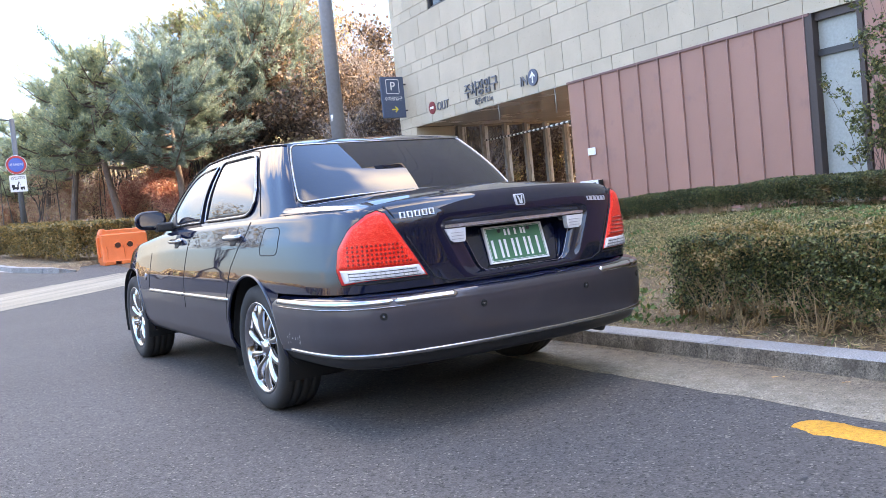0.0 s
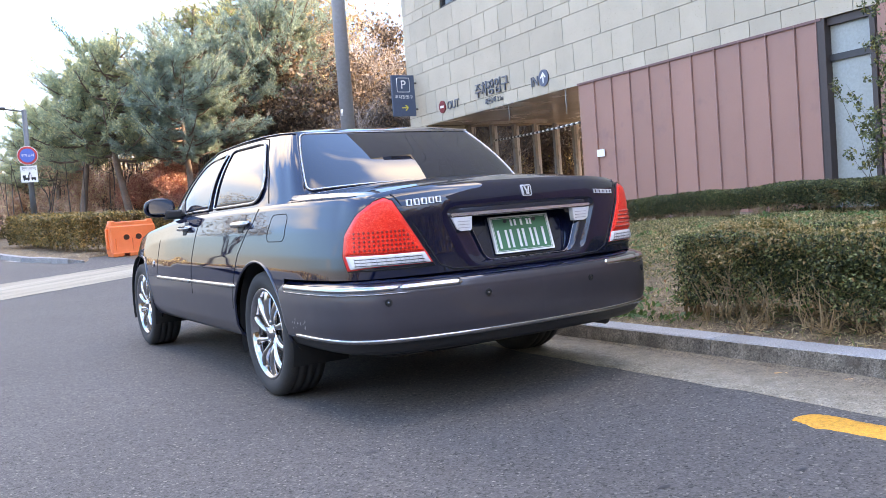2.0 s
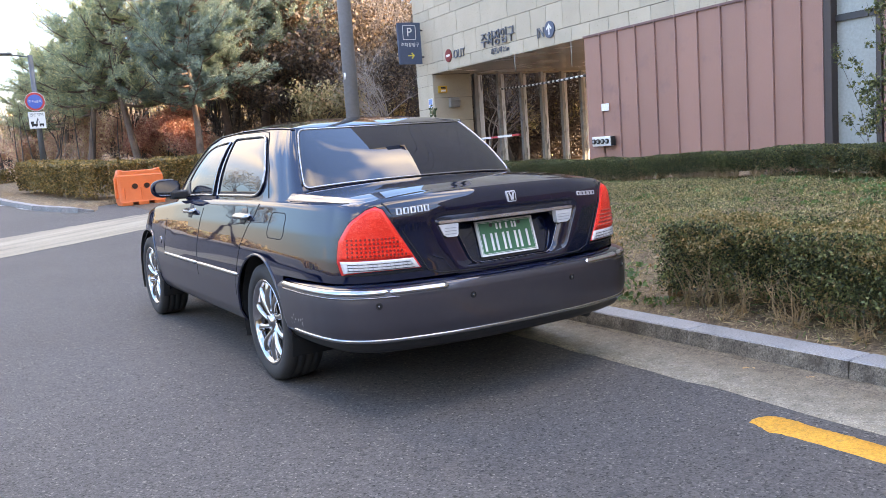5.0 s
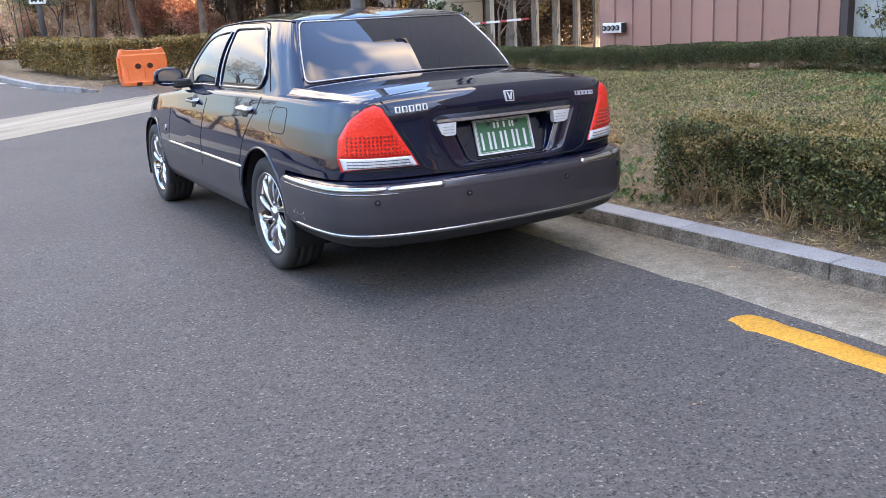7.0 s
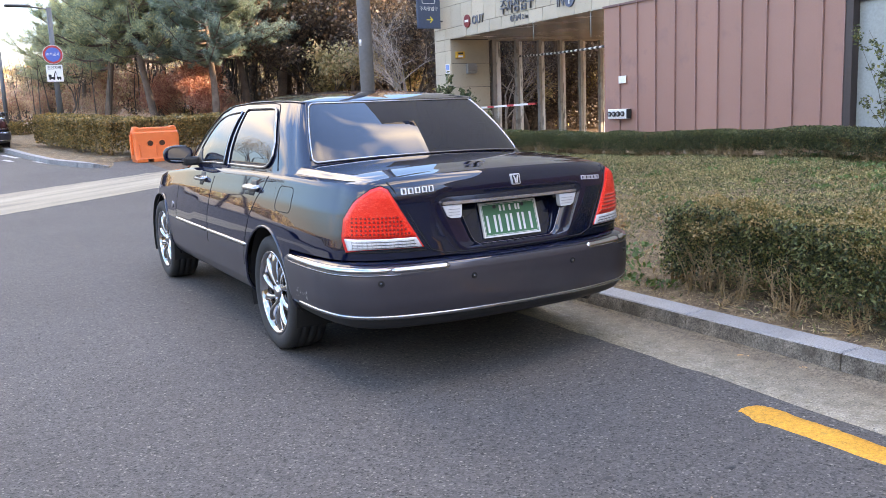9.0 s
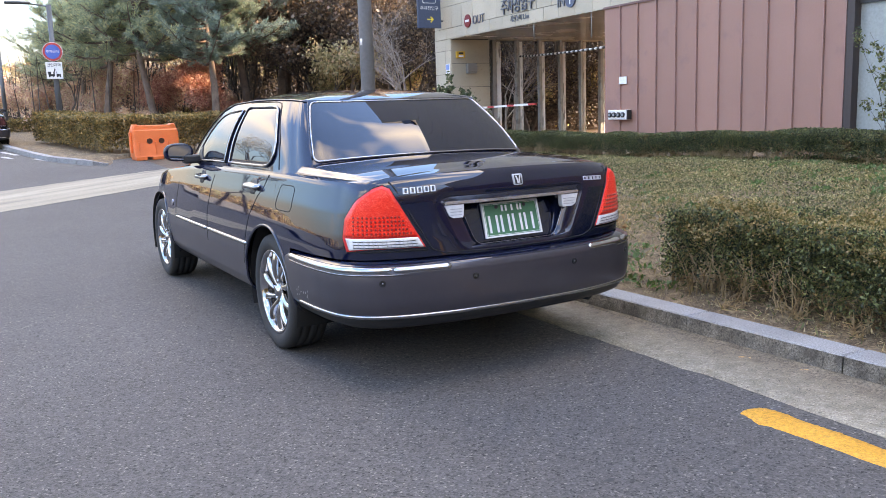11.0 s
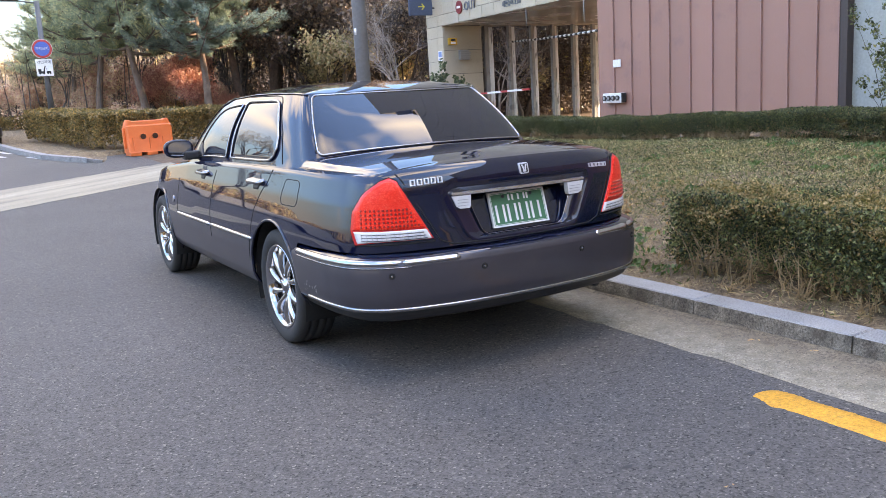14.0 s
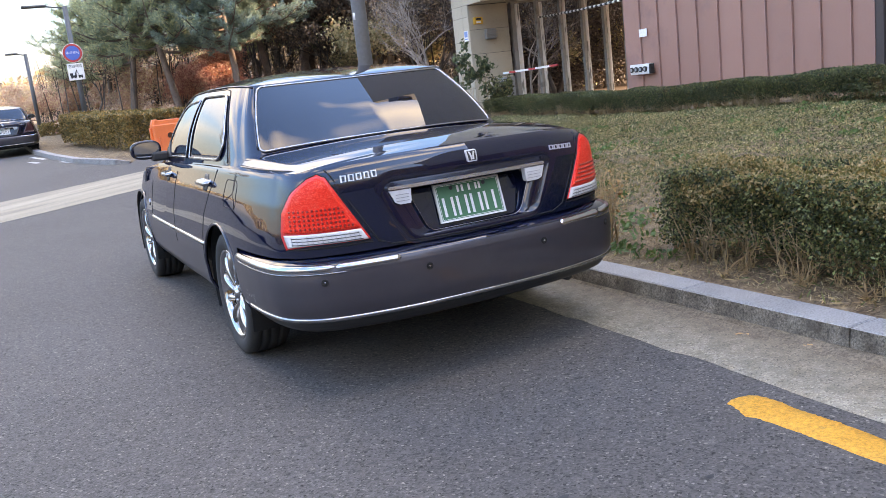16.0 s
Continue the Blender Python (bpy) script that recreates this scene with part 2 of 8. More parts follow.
def pitted(m):
    """Small scattered dark pits over a stone material."""
    nt = m.node_tree
    p = nt.nodes["Principled BSDF"]
    old = p.inputs["Base Color"].links[0].from_socket
    v = nt.nodes.new("ShaderNodeTexVoronoi")
    v.inputs["Scale"].default_value = 14.0
    lk(nt, coords(nt), v.inputs["Vector"])
    spot = ramp_node(nt, v.outputs["Distance"], [(0.07, (0.52, 0.50, 0.47)), (0.13, (1, 1, 1))]).outputs["Color"]
    lk(nt, mix_node(nt, old, spot, 1.0, "MULTIPLY"), p.inputs["Base Color"])
    return m


def wrap_material():
    """White plastic sheet twisted round a post: steep fine folds, their shade put into the colour, light shining
    through.
    """
    m, nt, p = nodes_of("white_wrapping")
    pos = coords(nt)
    mp = nt.nodes.new("ShaderNodeMapping")
    mp.inputs["Rotation"].default_value = (0, radians(24), radians(10))
    mp.inputs["Scale"].default_value = (17.0, 17.0, 2.2)
    lk(nt, pos, mp.inputs["Vector"])
    w = noise_node(nt, 1.0, 3, 0.5, mp.outputs["Vector"])
    # crease shade as colour: grey in the folds, white between them
    c = ramp_node(nt, w.outputs["Fac"], [(0.36, (0.34, 0.33, 0.31)), (0.43, (0.90, 0.89, 0.86)), (0.62, (0.96, 0.95, 0.93))])
    lk(nt, c.outputs["Color"], p.inputs["Base Color"])
    p.inputs["Roughness"].default_value = 0.35
    bump_node(nt, w.outputs["Fac"], 0.5, 0.02, p)
    tr = nt.nodes.new("ShaderNodeBsdfTranslucent")
    lk(nt, c.outputs["Color"], tr.inputs["Color"])
    mx = nt.nodes.new("ShaderNodeMixShader")
    mx.inputs[0].default_value = 0.25
    lk(nt, p.outputs[0], mx.inputs[1])
    lk(nt, tr.outputs[0], mx.inputs[2])
    lk(nt, mx.outputs[0], [n for n in nt.nodes if n.type == "OUTPUT_MATERIAL"][0].inputs["Surface"])
    return m


M = {}
M["asphalt"] = asphalt_material()
M["concrete"] = surface("concrete", (0.17, 0.147, 0.117), (0.275, 0.24, 0.19), 2.6, 105, 0.85, bump=0.9, bdist=0.006, patch=((0.12, 0.102, 0.08), 4.5, 0.55), fine_amt=1.5)
M["gutter"] = gutter_material()
M["old_concrete"] = old_concrete_material()
M["pale_floor"] = surface("pale_bounce_floor", (0.52, 0.52, 0.51), (0.62, 0.62, 0.60), 1.5, 60, 0.7, bump=0.2, bdist=0.003, fine_amt=0.5)
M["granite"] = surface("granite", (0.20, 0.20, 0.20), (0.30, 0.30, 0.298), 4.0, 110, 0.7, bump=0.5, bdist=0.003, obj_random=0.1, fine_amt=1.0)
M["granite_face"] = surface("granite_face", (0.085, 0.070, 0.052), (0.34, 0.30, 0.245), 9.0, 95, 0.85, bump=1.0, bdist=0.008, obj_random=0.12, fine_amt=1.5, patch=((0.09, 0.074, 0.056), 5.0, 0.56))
M["yellow"] = surface("yellow_paint", (0.60, 0.255, 0.026), (0.72, 0.325, 0.042), 5, 70, 0.7, bump=0.6, patch=((0.24, 0.16, 0.06), 14.0, 0.64), fine_amt=0.8)
M["white_line"] = surface("white_line_paint", (0.30, 0.30, 0.29), (0.46, 0.46, 0.45), 4, 90, 0.6, bump=0.3)
M["soil"] = surface("soil", (0.135, 0.086, 0.048), (0.29, 0.20, 0.115), 4.5, 60, 0.95, bump=1.0, bdist=0.02, patch=((0.36, 0.262, 0.155), 9.0, 0.56), fine_amt=1.5)
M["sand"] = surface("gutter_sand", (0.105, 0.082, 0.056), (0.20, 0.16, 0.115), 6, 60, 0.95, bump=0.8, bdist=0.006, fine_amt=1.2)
M["wood_floor"] = surface("leaf_litter", (0.075, 0.045, 0.028), (0.16, 0.10, 0.06), 2.0, 30, 0.95, bump=0.8, bdist=0.03)
M["stone"] = pitted(surface("cream_cladding_stone", (0.435, 0.378, 0.288), (0.505, 0.443, 0.342), 1.5, 150, 0.75, bump=0.12, bdist=0.002, obj_random=0.08, fine_amt=0.3))
M["joint"] = plain("dark_joint", (0.10, 0.095, 0.09), 0.9)
M["pink"] = surface("pink_metal_panel", (0.325, 0.160, 0.122), (0.36, 0.182, 0.139), 0.8, 60, 0.5, bump=0.02, obj_random=0.05, fine_amt=0.12, patch=((0.265, 0.138, 0.118), 1.1, 0.57))
M["pink_seam"] = plain("pink_seam_cap", (0.36, 0.20, 0.17), 0.45)
# dark pink backing that reads as shadow beside the seams
M["pink_edge"] = plain("dark_pink_seam_shade", (0.16, 0.075, 0.072), 0.5)
M["soffit"] = surface("soffit_panel", (0.66, 0.62, 0.56), (0.74, 0.70, 0.64), 0.6, 40, 0.25, metal=0.35, bump=0.02, fine_amt=0.1)
M["dark_metal"] = plain("dark_grey_metal", (0.045, 0.045, 0.047), 0.45, 0.3)
M["column_grey"] = surface("grey_painted_column", (0.30, 0.295, 0.28), (0.38, 0.375, 0.355), 3.0, 60, 0.3, metal=0.1, bump=0.05, fine_amt=0.2)
M["frame_brown"] = plain("brown_black_frame", (0.05, 0.035, 0.032), 0.5)
M["grey_pole"] = plain("grey_painted_steel", (0.27, 0.28, 0.30), 0.42, 0.25, bump=0.02)
M["dark_pole"] = plain("dark_steel_pole", (0.10, 0.105, 0.11), 0.5, 0.2)
M["frosted"] = plain("frosted_glass_film", (0.315, 0.345, 0.325), 0.3, spec=0.5)
M["win_dark"] = plain("dark_window_glass", (0.02, 0.025, 0.035), 0.04, spec=0.8)
M["navy"] = plain("navy_sign_face", (0.055, 0.085, 0.14), 0.45)
M["white"] = plain("white_paint", (0.78, 0.78, 0.76), 0.5)
M["wrap"] = wrap_material()
M["white_plastic"] = plain("white_plastic", (0.72, 0.72, 0.70), 0.4)
M["sign_red"] = plain("sign_red", (0.55, 0.05, 0.05), 0.45)
M["deep_red"] = plain("deep_red_enamel", (0.24, 0.022, 0.025), 0.4)
M["sign_blue"] = plain("sign_blue", (0.05, 0.13, 0.46), 0.45)
M["notice_blue"] = plain("faded_notice_blue", (0.16, 0.30, 0.58), 0.5)
M["arrow_yellow"] = plain("arrow_yellow", (0.75, 0.6, 0.08), 0.5)
M["letter_grey"] = plain("dark_letter_metal", (0.15, 0.17, 0.20), 0.45, 0.3)
M["orange"] = surface("orange_plastic", (0.80, 0.145, 0.035), (0.86, 0.18, 0.05), 3, 60, 0.42, bump=0.05, fine_amt=0.1)
M["hole_shade"] = plain("dark_hole_shade", (0.06, 0.02, 0.01), 0.9)
M["rope_black"] = plain("rope_black", (0.02, 0.02, 0.02), 0.7)
M["box_yellow"] = plain("box_yellow", (0.66, 0.36, 0.045), 0.5)
M["lamp_grey"] = plain("cast_grey", (0.30, 0.31, 0.31), 0.5, 0.3)
M["tar"] = plain("tar", (0.022, 0.022, 0.023), 0.6)
M["bark"] = surface("pine_bark", (0.105, 0.072, 0.056), (0.21, 0.150, 0.118), 4, 30, 0.95, bump=0.9, bdist=0.02)
M["bark_pale"] = surface("pale_bark", (0.34, 0.285, 0.25), (0.52, 0.455, 0.41), 4, 40, 0.9, bump=0.6, bdist=0.01)
M["bark_dark"] = surface("dark_stem_bark", (0.055, 0.042, 0.036), (0.12, 0.094, 0.078), 4, 30, 0.95, bump=0.6, bdist=0.01)
M["twig"] = surface("hedge_twig", (0.26, 0.175, 0.095), (0.46, 0.335, 0.19), 9, 50, 0.9, bump=0.3)
M["twig_dry"] = surface("dry_twig", (0.30, 0.18, 0.09), (0.46, 0.32, 0.17), 9, 50, 0.9, bump=0.3)
M["needles"] = leaf_material("pine_needles", [(0.0, (0.12, 0.19, 0.185)), (0.5, (0.18, 0.265, 0.255)), (0.85, (0.26, 0.35, 0.32)), (1.0, (0.37, 0.41, 0.31))], trans=0.4)
M["needles_mixed"] = leaf_material("mixed_pine_needles", [(0.0, (0.18, 0.24, 0.20)), (0.5, (0.27, 0.34, 0.27)), (0.85, (0.45, 0.48, 0.32)), (1.0, (0.60, 0.56, 0.36))], trans=0.5)
M["needles_dark"] = leaf_material("dark_green_needles", [(0.0, (0.03, 0.05, 0.03)), (0.5, (0.07, 0.105, 0.06)), (1.0, (0.15, 0.19, 0.10))], trans=0.3)
M["young_leaf"] = leaf_material("young_evergreen_leaves", [(0.0, (0.035, 0.05, 0.025)), (0.5, (0.085, 0.11, 0.05)), (0.9, (0.17, 0.19, 0.08)), (1.0, (0.32, 0.27, 0.11))], trans=0.3)
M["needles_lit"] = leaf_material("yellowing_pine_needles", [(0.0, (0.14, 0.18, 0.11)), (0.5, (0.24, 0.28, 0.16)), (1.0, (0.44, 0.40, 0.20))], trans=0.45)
M["hedge_leaf"] = leaf_material("hedge_leaves", [(0.0, (0.014, 0.020, 0.008)), (0.4, (0.042, 0.055, 0.020)), (0.72, (0.115, 0.14, 0.052)), (0.93, (0.25, 0.28, 0.12)), (0.965, (0.22, 0.16, 0.065)), (1.0, (0.34, 0.22, 0.10))])
M["wall_leaf"] = leaf_material("wall_hedge_leaves", [(0.0, (0.018, 0.026, 0.012)), (0.4, (0.045, 0.062, 0.026)), (0.8, (0.10, 0.125, 0.05)), (0.97, (0.19, 0.20, 0.085)), (1.0, (0.34, 0.19, 0.09))], patch=(0.32, 0.15, 0.06))
M["hedge_top"] = leaf_material("hedge_top_leaves", [(0.0, (0.08, 0.08, 0.028)), (0.4, (0.17, 0.15, 0.052)), (0.7, (0.32, 0.235, 0.105)), (1.0, (0.48, 0.33, 0.18))])
M["hedge_far"] = leaf_material("far_hedge_leaves", [(0.0, (0.085, 0.065, 0.026)), (0.4, (0.17, 0.13, 0.048)), (0.75, (0.31, 0.21, 0.08)), (1.0, (0.46, 0.27, 0.10))])
M["dry_leaf"] = leaf_material("dry_leaves", [(0.0, (0.20, 0.09, 0.035)), (0.5, (0.34, 0.19, 0.08)), (1.0, (0.5, 0.33, 0.16))])
M["straw"] = leaf_material("straw_litter", [(0.0, (0.16, 0.11, 0.06)), (0.5, (0.33, 0.25, 0.14)), (1.0, (0.52, 0.42, 0.26))], trans=0.1)
M["red_leaf"] = leaf_material("red_maple_leaves", [(0.0, (0.31, 0.125, 0.11)), (0.5, (0.48, 0.235, 0.195)), (1.0, (0.64, 0.42, 0.335))], trans=0.45)
M["wood_leaf"] = leaf_material("autumn_wood_leaves", [(0.0, (0.16, 0.12, 0.095)), (0.4, (0.29, 0.22, 0.16)), (0.7, (0.42, 0.32, 0.20)), (0.9, (0.54, 0.46, 0.26)), (1.0, (0.26, 0.28, 0.17))], trans=0.35)
M["rust_leaf"] = leaf_material("rust_and_cream_leaves", [(0.0, (0.38, 0.20, 0.165)), (0.4, (0.52, 0.33, 0.27)), (0.75, (0.62, 0.49, 0.42)), (1.0, (0.64, 0.54, 0.34))], trans=0.45)
M["yellow_leaf"] = leaf_material("yellow_green_leaves", [(0.0, (0.20, 0.18, 0.10)), (0.4, (0.38, 0.33, 0.19)), (0.8, (0.56, 0.47, 0.29)), (1.0, (0.60, 0.40, 0.27))], trans=0.3)
# brush browns darkened to stand for the shade behind the columns
M["shade_leaf"] = leaf_material("shaded_thicket_leaves", [(0.0, (0.05, 0.038, 0.035)), (0.6, (0.11, 0.084, 0.074)), (0.97, (0.19, 0.145, 0.12)), (1.0, (0.48, 0.42, 0.14))], trans=0.12)
M["brush"] = leaf_material("undergrowth_leaves", [(0.0, (0.062, 0.047, 0.042)), (0.5, (0.13, 0.097, 0.083)), (0.85, (0.23, 0.17, 0.135)), (1.0, (0.36, 0.26, 0.18))], trans=0.25)
M["grass"] = leaf_material("lawn_blades", [(0.0, (0.045, 0.075, 0.026)), (0.35, (0.11, 0.135, 0.045)), (0.55, (0.22, 0.155, 0.07)), (0.8, (0.36, 0.262, 0.135)), (1.0, (0.58, 0.44, 0.25))])
M["cover"] = leaf_material("pale_ground_cover", [(0.0, (0.024, 0.026, 0.010)), (0.3, (0.085, 0.100, 0.034)), (0.55, (0.19, 0.195, 0.075)), (0.8, (0.33, 0.29, 0.14)), (1.0, (0.56, 0.46, 0.27))], trans=0.15)
M["weed"] = leaf_material("green_weed", [(0.0, (0.05, 0.10, 0.03)), (1.0, (0.12, 0.21, 0.07))])
# car
M["black_paint"] = paint("black_car_paint", (0.003, 0.006, 0.020), 0.6, 1.0, 0.0, 0.006, 0.0)
M["grey_paint"] = paint("dark_grey_metallic_car_paint", (0.060, 0.056, 0.066), 0.38, 0.4, 0.5, 0.05)
M["chrome"] = plain("chrome", (0.44, 0.44, 0.46), 0.06, 1.0)
M["wheel_chrome"] = plain("wheel_chrome", (0.50, 0.49, 0.48), 0.13, 1.0)
M["satin_chrome"] = plain("satin_chrome", (0.34, 0.34, 0.35), 0.22, 1.0)
M["car_glass"] = plain("tinted_car_glass", (0.006, 0.009, 0.017), 0.012, spec=0.75)
M["rubber"] = surface("tyre_rubber", (0.018, 0.018, 0.019), (0.030, 0.029, 0.028), 14, 120, 0.8, bump=0.2, bdist=0.002)
M["black_plastic"] = plain("black_plastic", (0.018, 0.018, 0.019), 0.5)
M["underbody"] = plain("underbody_black", (0.012, 0.012, 0.012), 0.9)
M["plate_green"] = plain("plate_green", (0.035, 0.17, 0.085), 0.4)
M["scratch"] = plain("scraped_primer", (0.5, 0.49, 0.47), 0.7)


def red_lens():
    m, nt, p = nodes_of("red_lamp_lens")
    pos = coords(nt)
    cell, _ = cell_value(nt, pos, 300.0)
    # facet sparkle put into the red as random cell tones
    c = ramp_node(nt, cell, [(0.0, (0.72, 0.012, 0.008)), (0.5, (0.95, 0.035, 0.02)), (0.85, (1.0, 0.075, 0.045)), (1.0, (1.0, 0.13, 0.085))]).outputs["Color"]
    lk(nt, c, p.inputs["Base Color"])
    p.inputs["Roughness"].default_value = 0.3
    p.inputs["Specular IOR Level"].default_value = 0.1
    p.inputs["Coat Weight"].default_value = 0.22
    p.inputs["Coat Roughness"].default_value = 0.02
    v = nt.nodes.new("ShaderNodeTexVoronoi")
    v.inputs["Scale"].default_value = 160
    lk(nt, pos, v.inputs["Vector"])
    bump_node(nt, v.outputs["Distance"], 0.3, 0.002, p)
    return m


M["red_lens"] = red_lens()
M["red_dark"] = plain("dark_red_reflector", (0.80, 0.020, 0.016), 0.3, coat=0.3)
M["lamp_smoke"] = plain("smoked_lamp_lens", (0.07, 0.02, 0.022), 0.12, spec=0.6)
M["silver"] = plain("bright_silver_letters", (0.62, 0.62, 0.63), 0.35, 0.35)
M["garnish"] = plain("brushed_garnish_metal", (0.66, 0.66, 0.68), 0.2, 0.85)
M["clear_lens"] = plain("clear_ribbed_lens", (0.62, 0.62, 0.62), 0.15, spec=0.6, coat=0.5, bump=0.9, bscale=130)


# ---- mesh tools ----
def mesh_ob(name, verts, faces, mat, parent=None, smooth=False, label="", normals=None):
    me = bpy.data.meshes.new(name)
    me.from_pydata([tuple(map(float, v)) for v in verts], [], [tuple(map(int, f)) for f in faces])
    if mat is not None:
        for mm in (mat if isinstance(mat, (list, tuple)) else [mat]):
            me.materials.append(mm)
    if smooth or normals is not None:
        me.polygons.foreach_set("use_smooth", [True] * len(me.polygons))
    me.update()
    if normals is not None:
        me.normals_split_custom_set_from_vertices([tuple(map(float, n)) for n in normals])
    ob = new(name, me)
    if parent is not None:
        ob.parent = parent
    if label:
        ob["label"] = label
    return ob


def part(name, bm, mat, parent, label="", smooth=False):
    me = bpy.data.meshes.new(name)
    bm.to_mesh(me)
    bm.free()
    me.materials.append(mat)
    if smooth:
        me.polygons.foreach_set("use_smooth", [True] * len(me.polygons))
    ob = new(name, me)
    if parent is not None:
        ob.parent = parent
    if label:
        ob["label"] = label
    return ob


def box(name, lo, hi, mat, parent=None, bevel=0.0, label=""):
    bm = bmesh.new()
    bmesh.ops.create_cube(bm, size=1.0)
    for v in bm.verts:
        v.co = Vector([lo[i] + (v.co[i] + 0.5) * (hi[i] - lo[i]) for i in range(3)])
    if bevel:
        bmesh.ops.bevel(bm, geom=bm.edges[:], offset=bevel, segments=2, affect="EDGES", profile=0.5)
    return part(name, bm, mat, parent, label)


def tube_arrays(pts, radii, n=6, closed=False, cap=True):
    """Verts and faces of a tube along pts."""
    pts = [Vector(p) for p in pts]
    k = len(pts)
    if not hasattr(radii, "__len__"):
        radii = [radii] * k
    verts, faces = [], []
    prev = None
    for i, p in enumerate(pts):
        a = pts[(i - 1) % k] if (closed or i > 0) else p
        b = pts[(i + 1) % k] if (closed or i < k - 1) else p
        d = (b - a).normalized()
        if prev is None:
            prev = d.orthogonal().normalized()
        side = (prev - d * prev.dot(d))
        side = side.normalized() if side.length > 1e-6 else d.orthogonal().normalized()
        prev = side
        up = d.cross(side)
        for j in range(n):
            a2 = 2 * math.pi * j / n
            verts.append(p + (side * math.cos(a2) + up * math.sin(a2)) * radii[i])
    rings = k if closed else k - 1
    for i in range(rings):
        i2 = (i + 1) % k
        for j in range(n):
            j2 = (j + 1) % n
            faces.append((i * n + j, i * n + j2, i2 * n + j2, i2 * n + j))
    if cap and not closed:
        faces.append(tuple(range(n - 1, -1, -1)))
        faces.append(tuple((k - 1) * n + j for j in range(n)))
    return verts, faces


def tube(name, pts, r, mat, parent=None, n=10, closed=False, label=""):
    v, f = tube_arrays(pts, r, n, closed)
    return mesh_ob(name, v, f, mat, parent, True, label)


def cylinder(name, a, b, r, mat, parent=None, n=20, r2=None, label=""):
    v, f = tube_arrays([a, b], [r, r if r2 is None else r2], n)
    ob = mesh_ob(name, v, f, mat, parent, False, label)
    for p in ob.data.polygons:
        p.use_smooth = len(p.vertices) == 4
    return ob


def join(acc, vf):
    base = len(acc[0])
    acc[0].extend(vf[0])
    acc[1].extend([tuple(i + base for i in f) for f in vf[1]])


def empty(name, label, category, m=None, group="", kind=""):
    ob = new(name)
    if m is not None:
        ob.matrix_world = m
    return tagged(ob, label, category, group, kind)


def leaf_quads(centres, size, rng, jitter=0.35, aspect=0.55, up=0.0):
    """Small folded leaves, one random quad per centre, as arrays."""
    n = len(centres)
    d = rng.normal(size=(n, 3))
    d[:, 2] += up
    d /= np.linalg.norm(d, axis=1)[:, None]
    e = np.cross(d, rng.normal(size=(n, 3)))
    e /= np.linalg.norm(e, axis=1)[:, None] + 1e-9
    s = size * (1 + jitter * rng.uniform(-1, 1, n))[:, None]
    c = np.asarray(centres)
    q = np.stack([c - d * s * 0.5, c + e * s * aspect * 0.5, c + d * s * 0.5, c - e * s * aspect * 0.5], 1)
    return q.reshape(-1, 3), np.arange(4 * n).reshape(-1, 4)


def big_mesh(name, verts, faces, mat, parent=None):
    """A mesh from numpy arrays of verts and equal-sided faces."""
    me = bpy.data.meshes.new(name)
    verts, faces = np.asarray(verts, np.float32), np.asarray(faces, np.int32)
    k = faces.shape[1]
    me.vertices.add(len(verts))
    me.vertices.foreach_set("co", verts.ravel())
    me.loops.add(faces.size)
    me.loops.foreach_set("vertex_index", faces.ravel())
    me.polygons.add(len(faces))
    me.polygons.foreach_set("loop_start", np.arange(0, faces.size, k, dtype=np.int32))
    me.update(calc_edges=True)
    me.validate()
    me.materials.append(mat)
    ob = new(name, me)
    if parent is not None:
        ob.parent = parent
    return ob


def text_ob(name, body, size, mat, m, parent=None, depth=0.004, align="CENTER"):
    """Lettering from the built-in font, as a mesh."""
    cu = bpy.data.curves.new(name, "FONT")
    cu.body, cu.size, cu.extrude = body, size, depth
    cu.align_x, cu.align_y = align, "CENTER"
    tmp = bpy.data.objects.new(name + "_tmp", cu)
    scene.collection.objects.link(tmp)
    dg = bpy.context.evaluated_depsgraph_get()
    dg.update()
    me = bpy.data.meshes.new_from_object(tmp.evaluated_get(dg))
    bpy.data.objects.remove(tmp)
    bpy.data.curves.remove(cu)
    me.materials.clear()
    me.materials.append(mat)
    me.transform(m)
    ob = new(name, me)
    if parent is not None:
        ob.parent = parent
    return ob


def grid_arrays(P):
    """Verts and faces of a grid of points P[i][j]."""
    a, b = P.shape[0], P.shape[1]
    idx = np.arange(a * b).reshape(a, b)
    f = np.stack([idx[:-1, :-1], idx[:-1, 1:], idx[1:, 1:], idx[1:, :-1]], -1).reshape(-1, 4)
    return P.reshape(-1, 3), f


def rise(y):
    """Height of the road ahead: level at the car, climbing beyond it."""
    y = np.asarray(y, float)
    return np.where(y < 4, 0.0, np.where(y < 12, 0.002375 * (y - 4) ** 2, 0.152 + 0.038 * (y - 12)))

# ---- large structure ----
def ground_height(x, y):
    """The wooded bank ahead rises from behind the far kerb."""
    x, y = np.asarray(x, float), np.asarray(y, float)
    s = np.clip((y - 19.0) / 8.0, 0, 1)
    s = s * s * (3 - 2 * s)
    kx = np.clip((x + 0.6) / 2.6, 0, 1)
    kx = kx * kx * (3 - 2 * kx)
    return rise(y) + kx * (0.10 + 0.12 * s) + np.clip((x - 2.0) / 8.0, 0, 1) * np.maximum(0, np.minimum(y, 70) - 27) * 0.04


def sheet(name, xs, ys, zf, mat, label, category, dz=0.0):
    X, Y = np.meshgrid(xs, ys, indexing="ij")
    P = np.stack([X, Y, zf(X, Y) + dz], -1)
    v, f = grid_arrays(P)
    f = f[:, ::-1]
    ob = mesh_ob(name, v, f, mat, None, True)
    return tagged(ob, label, category, kind="structure")


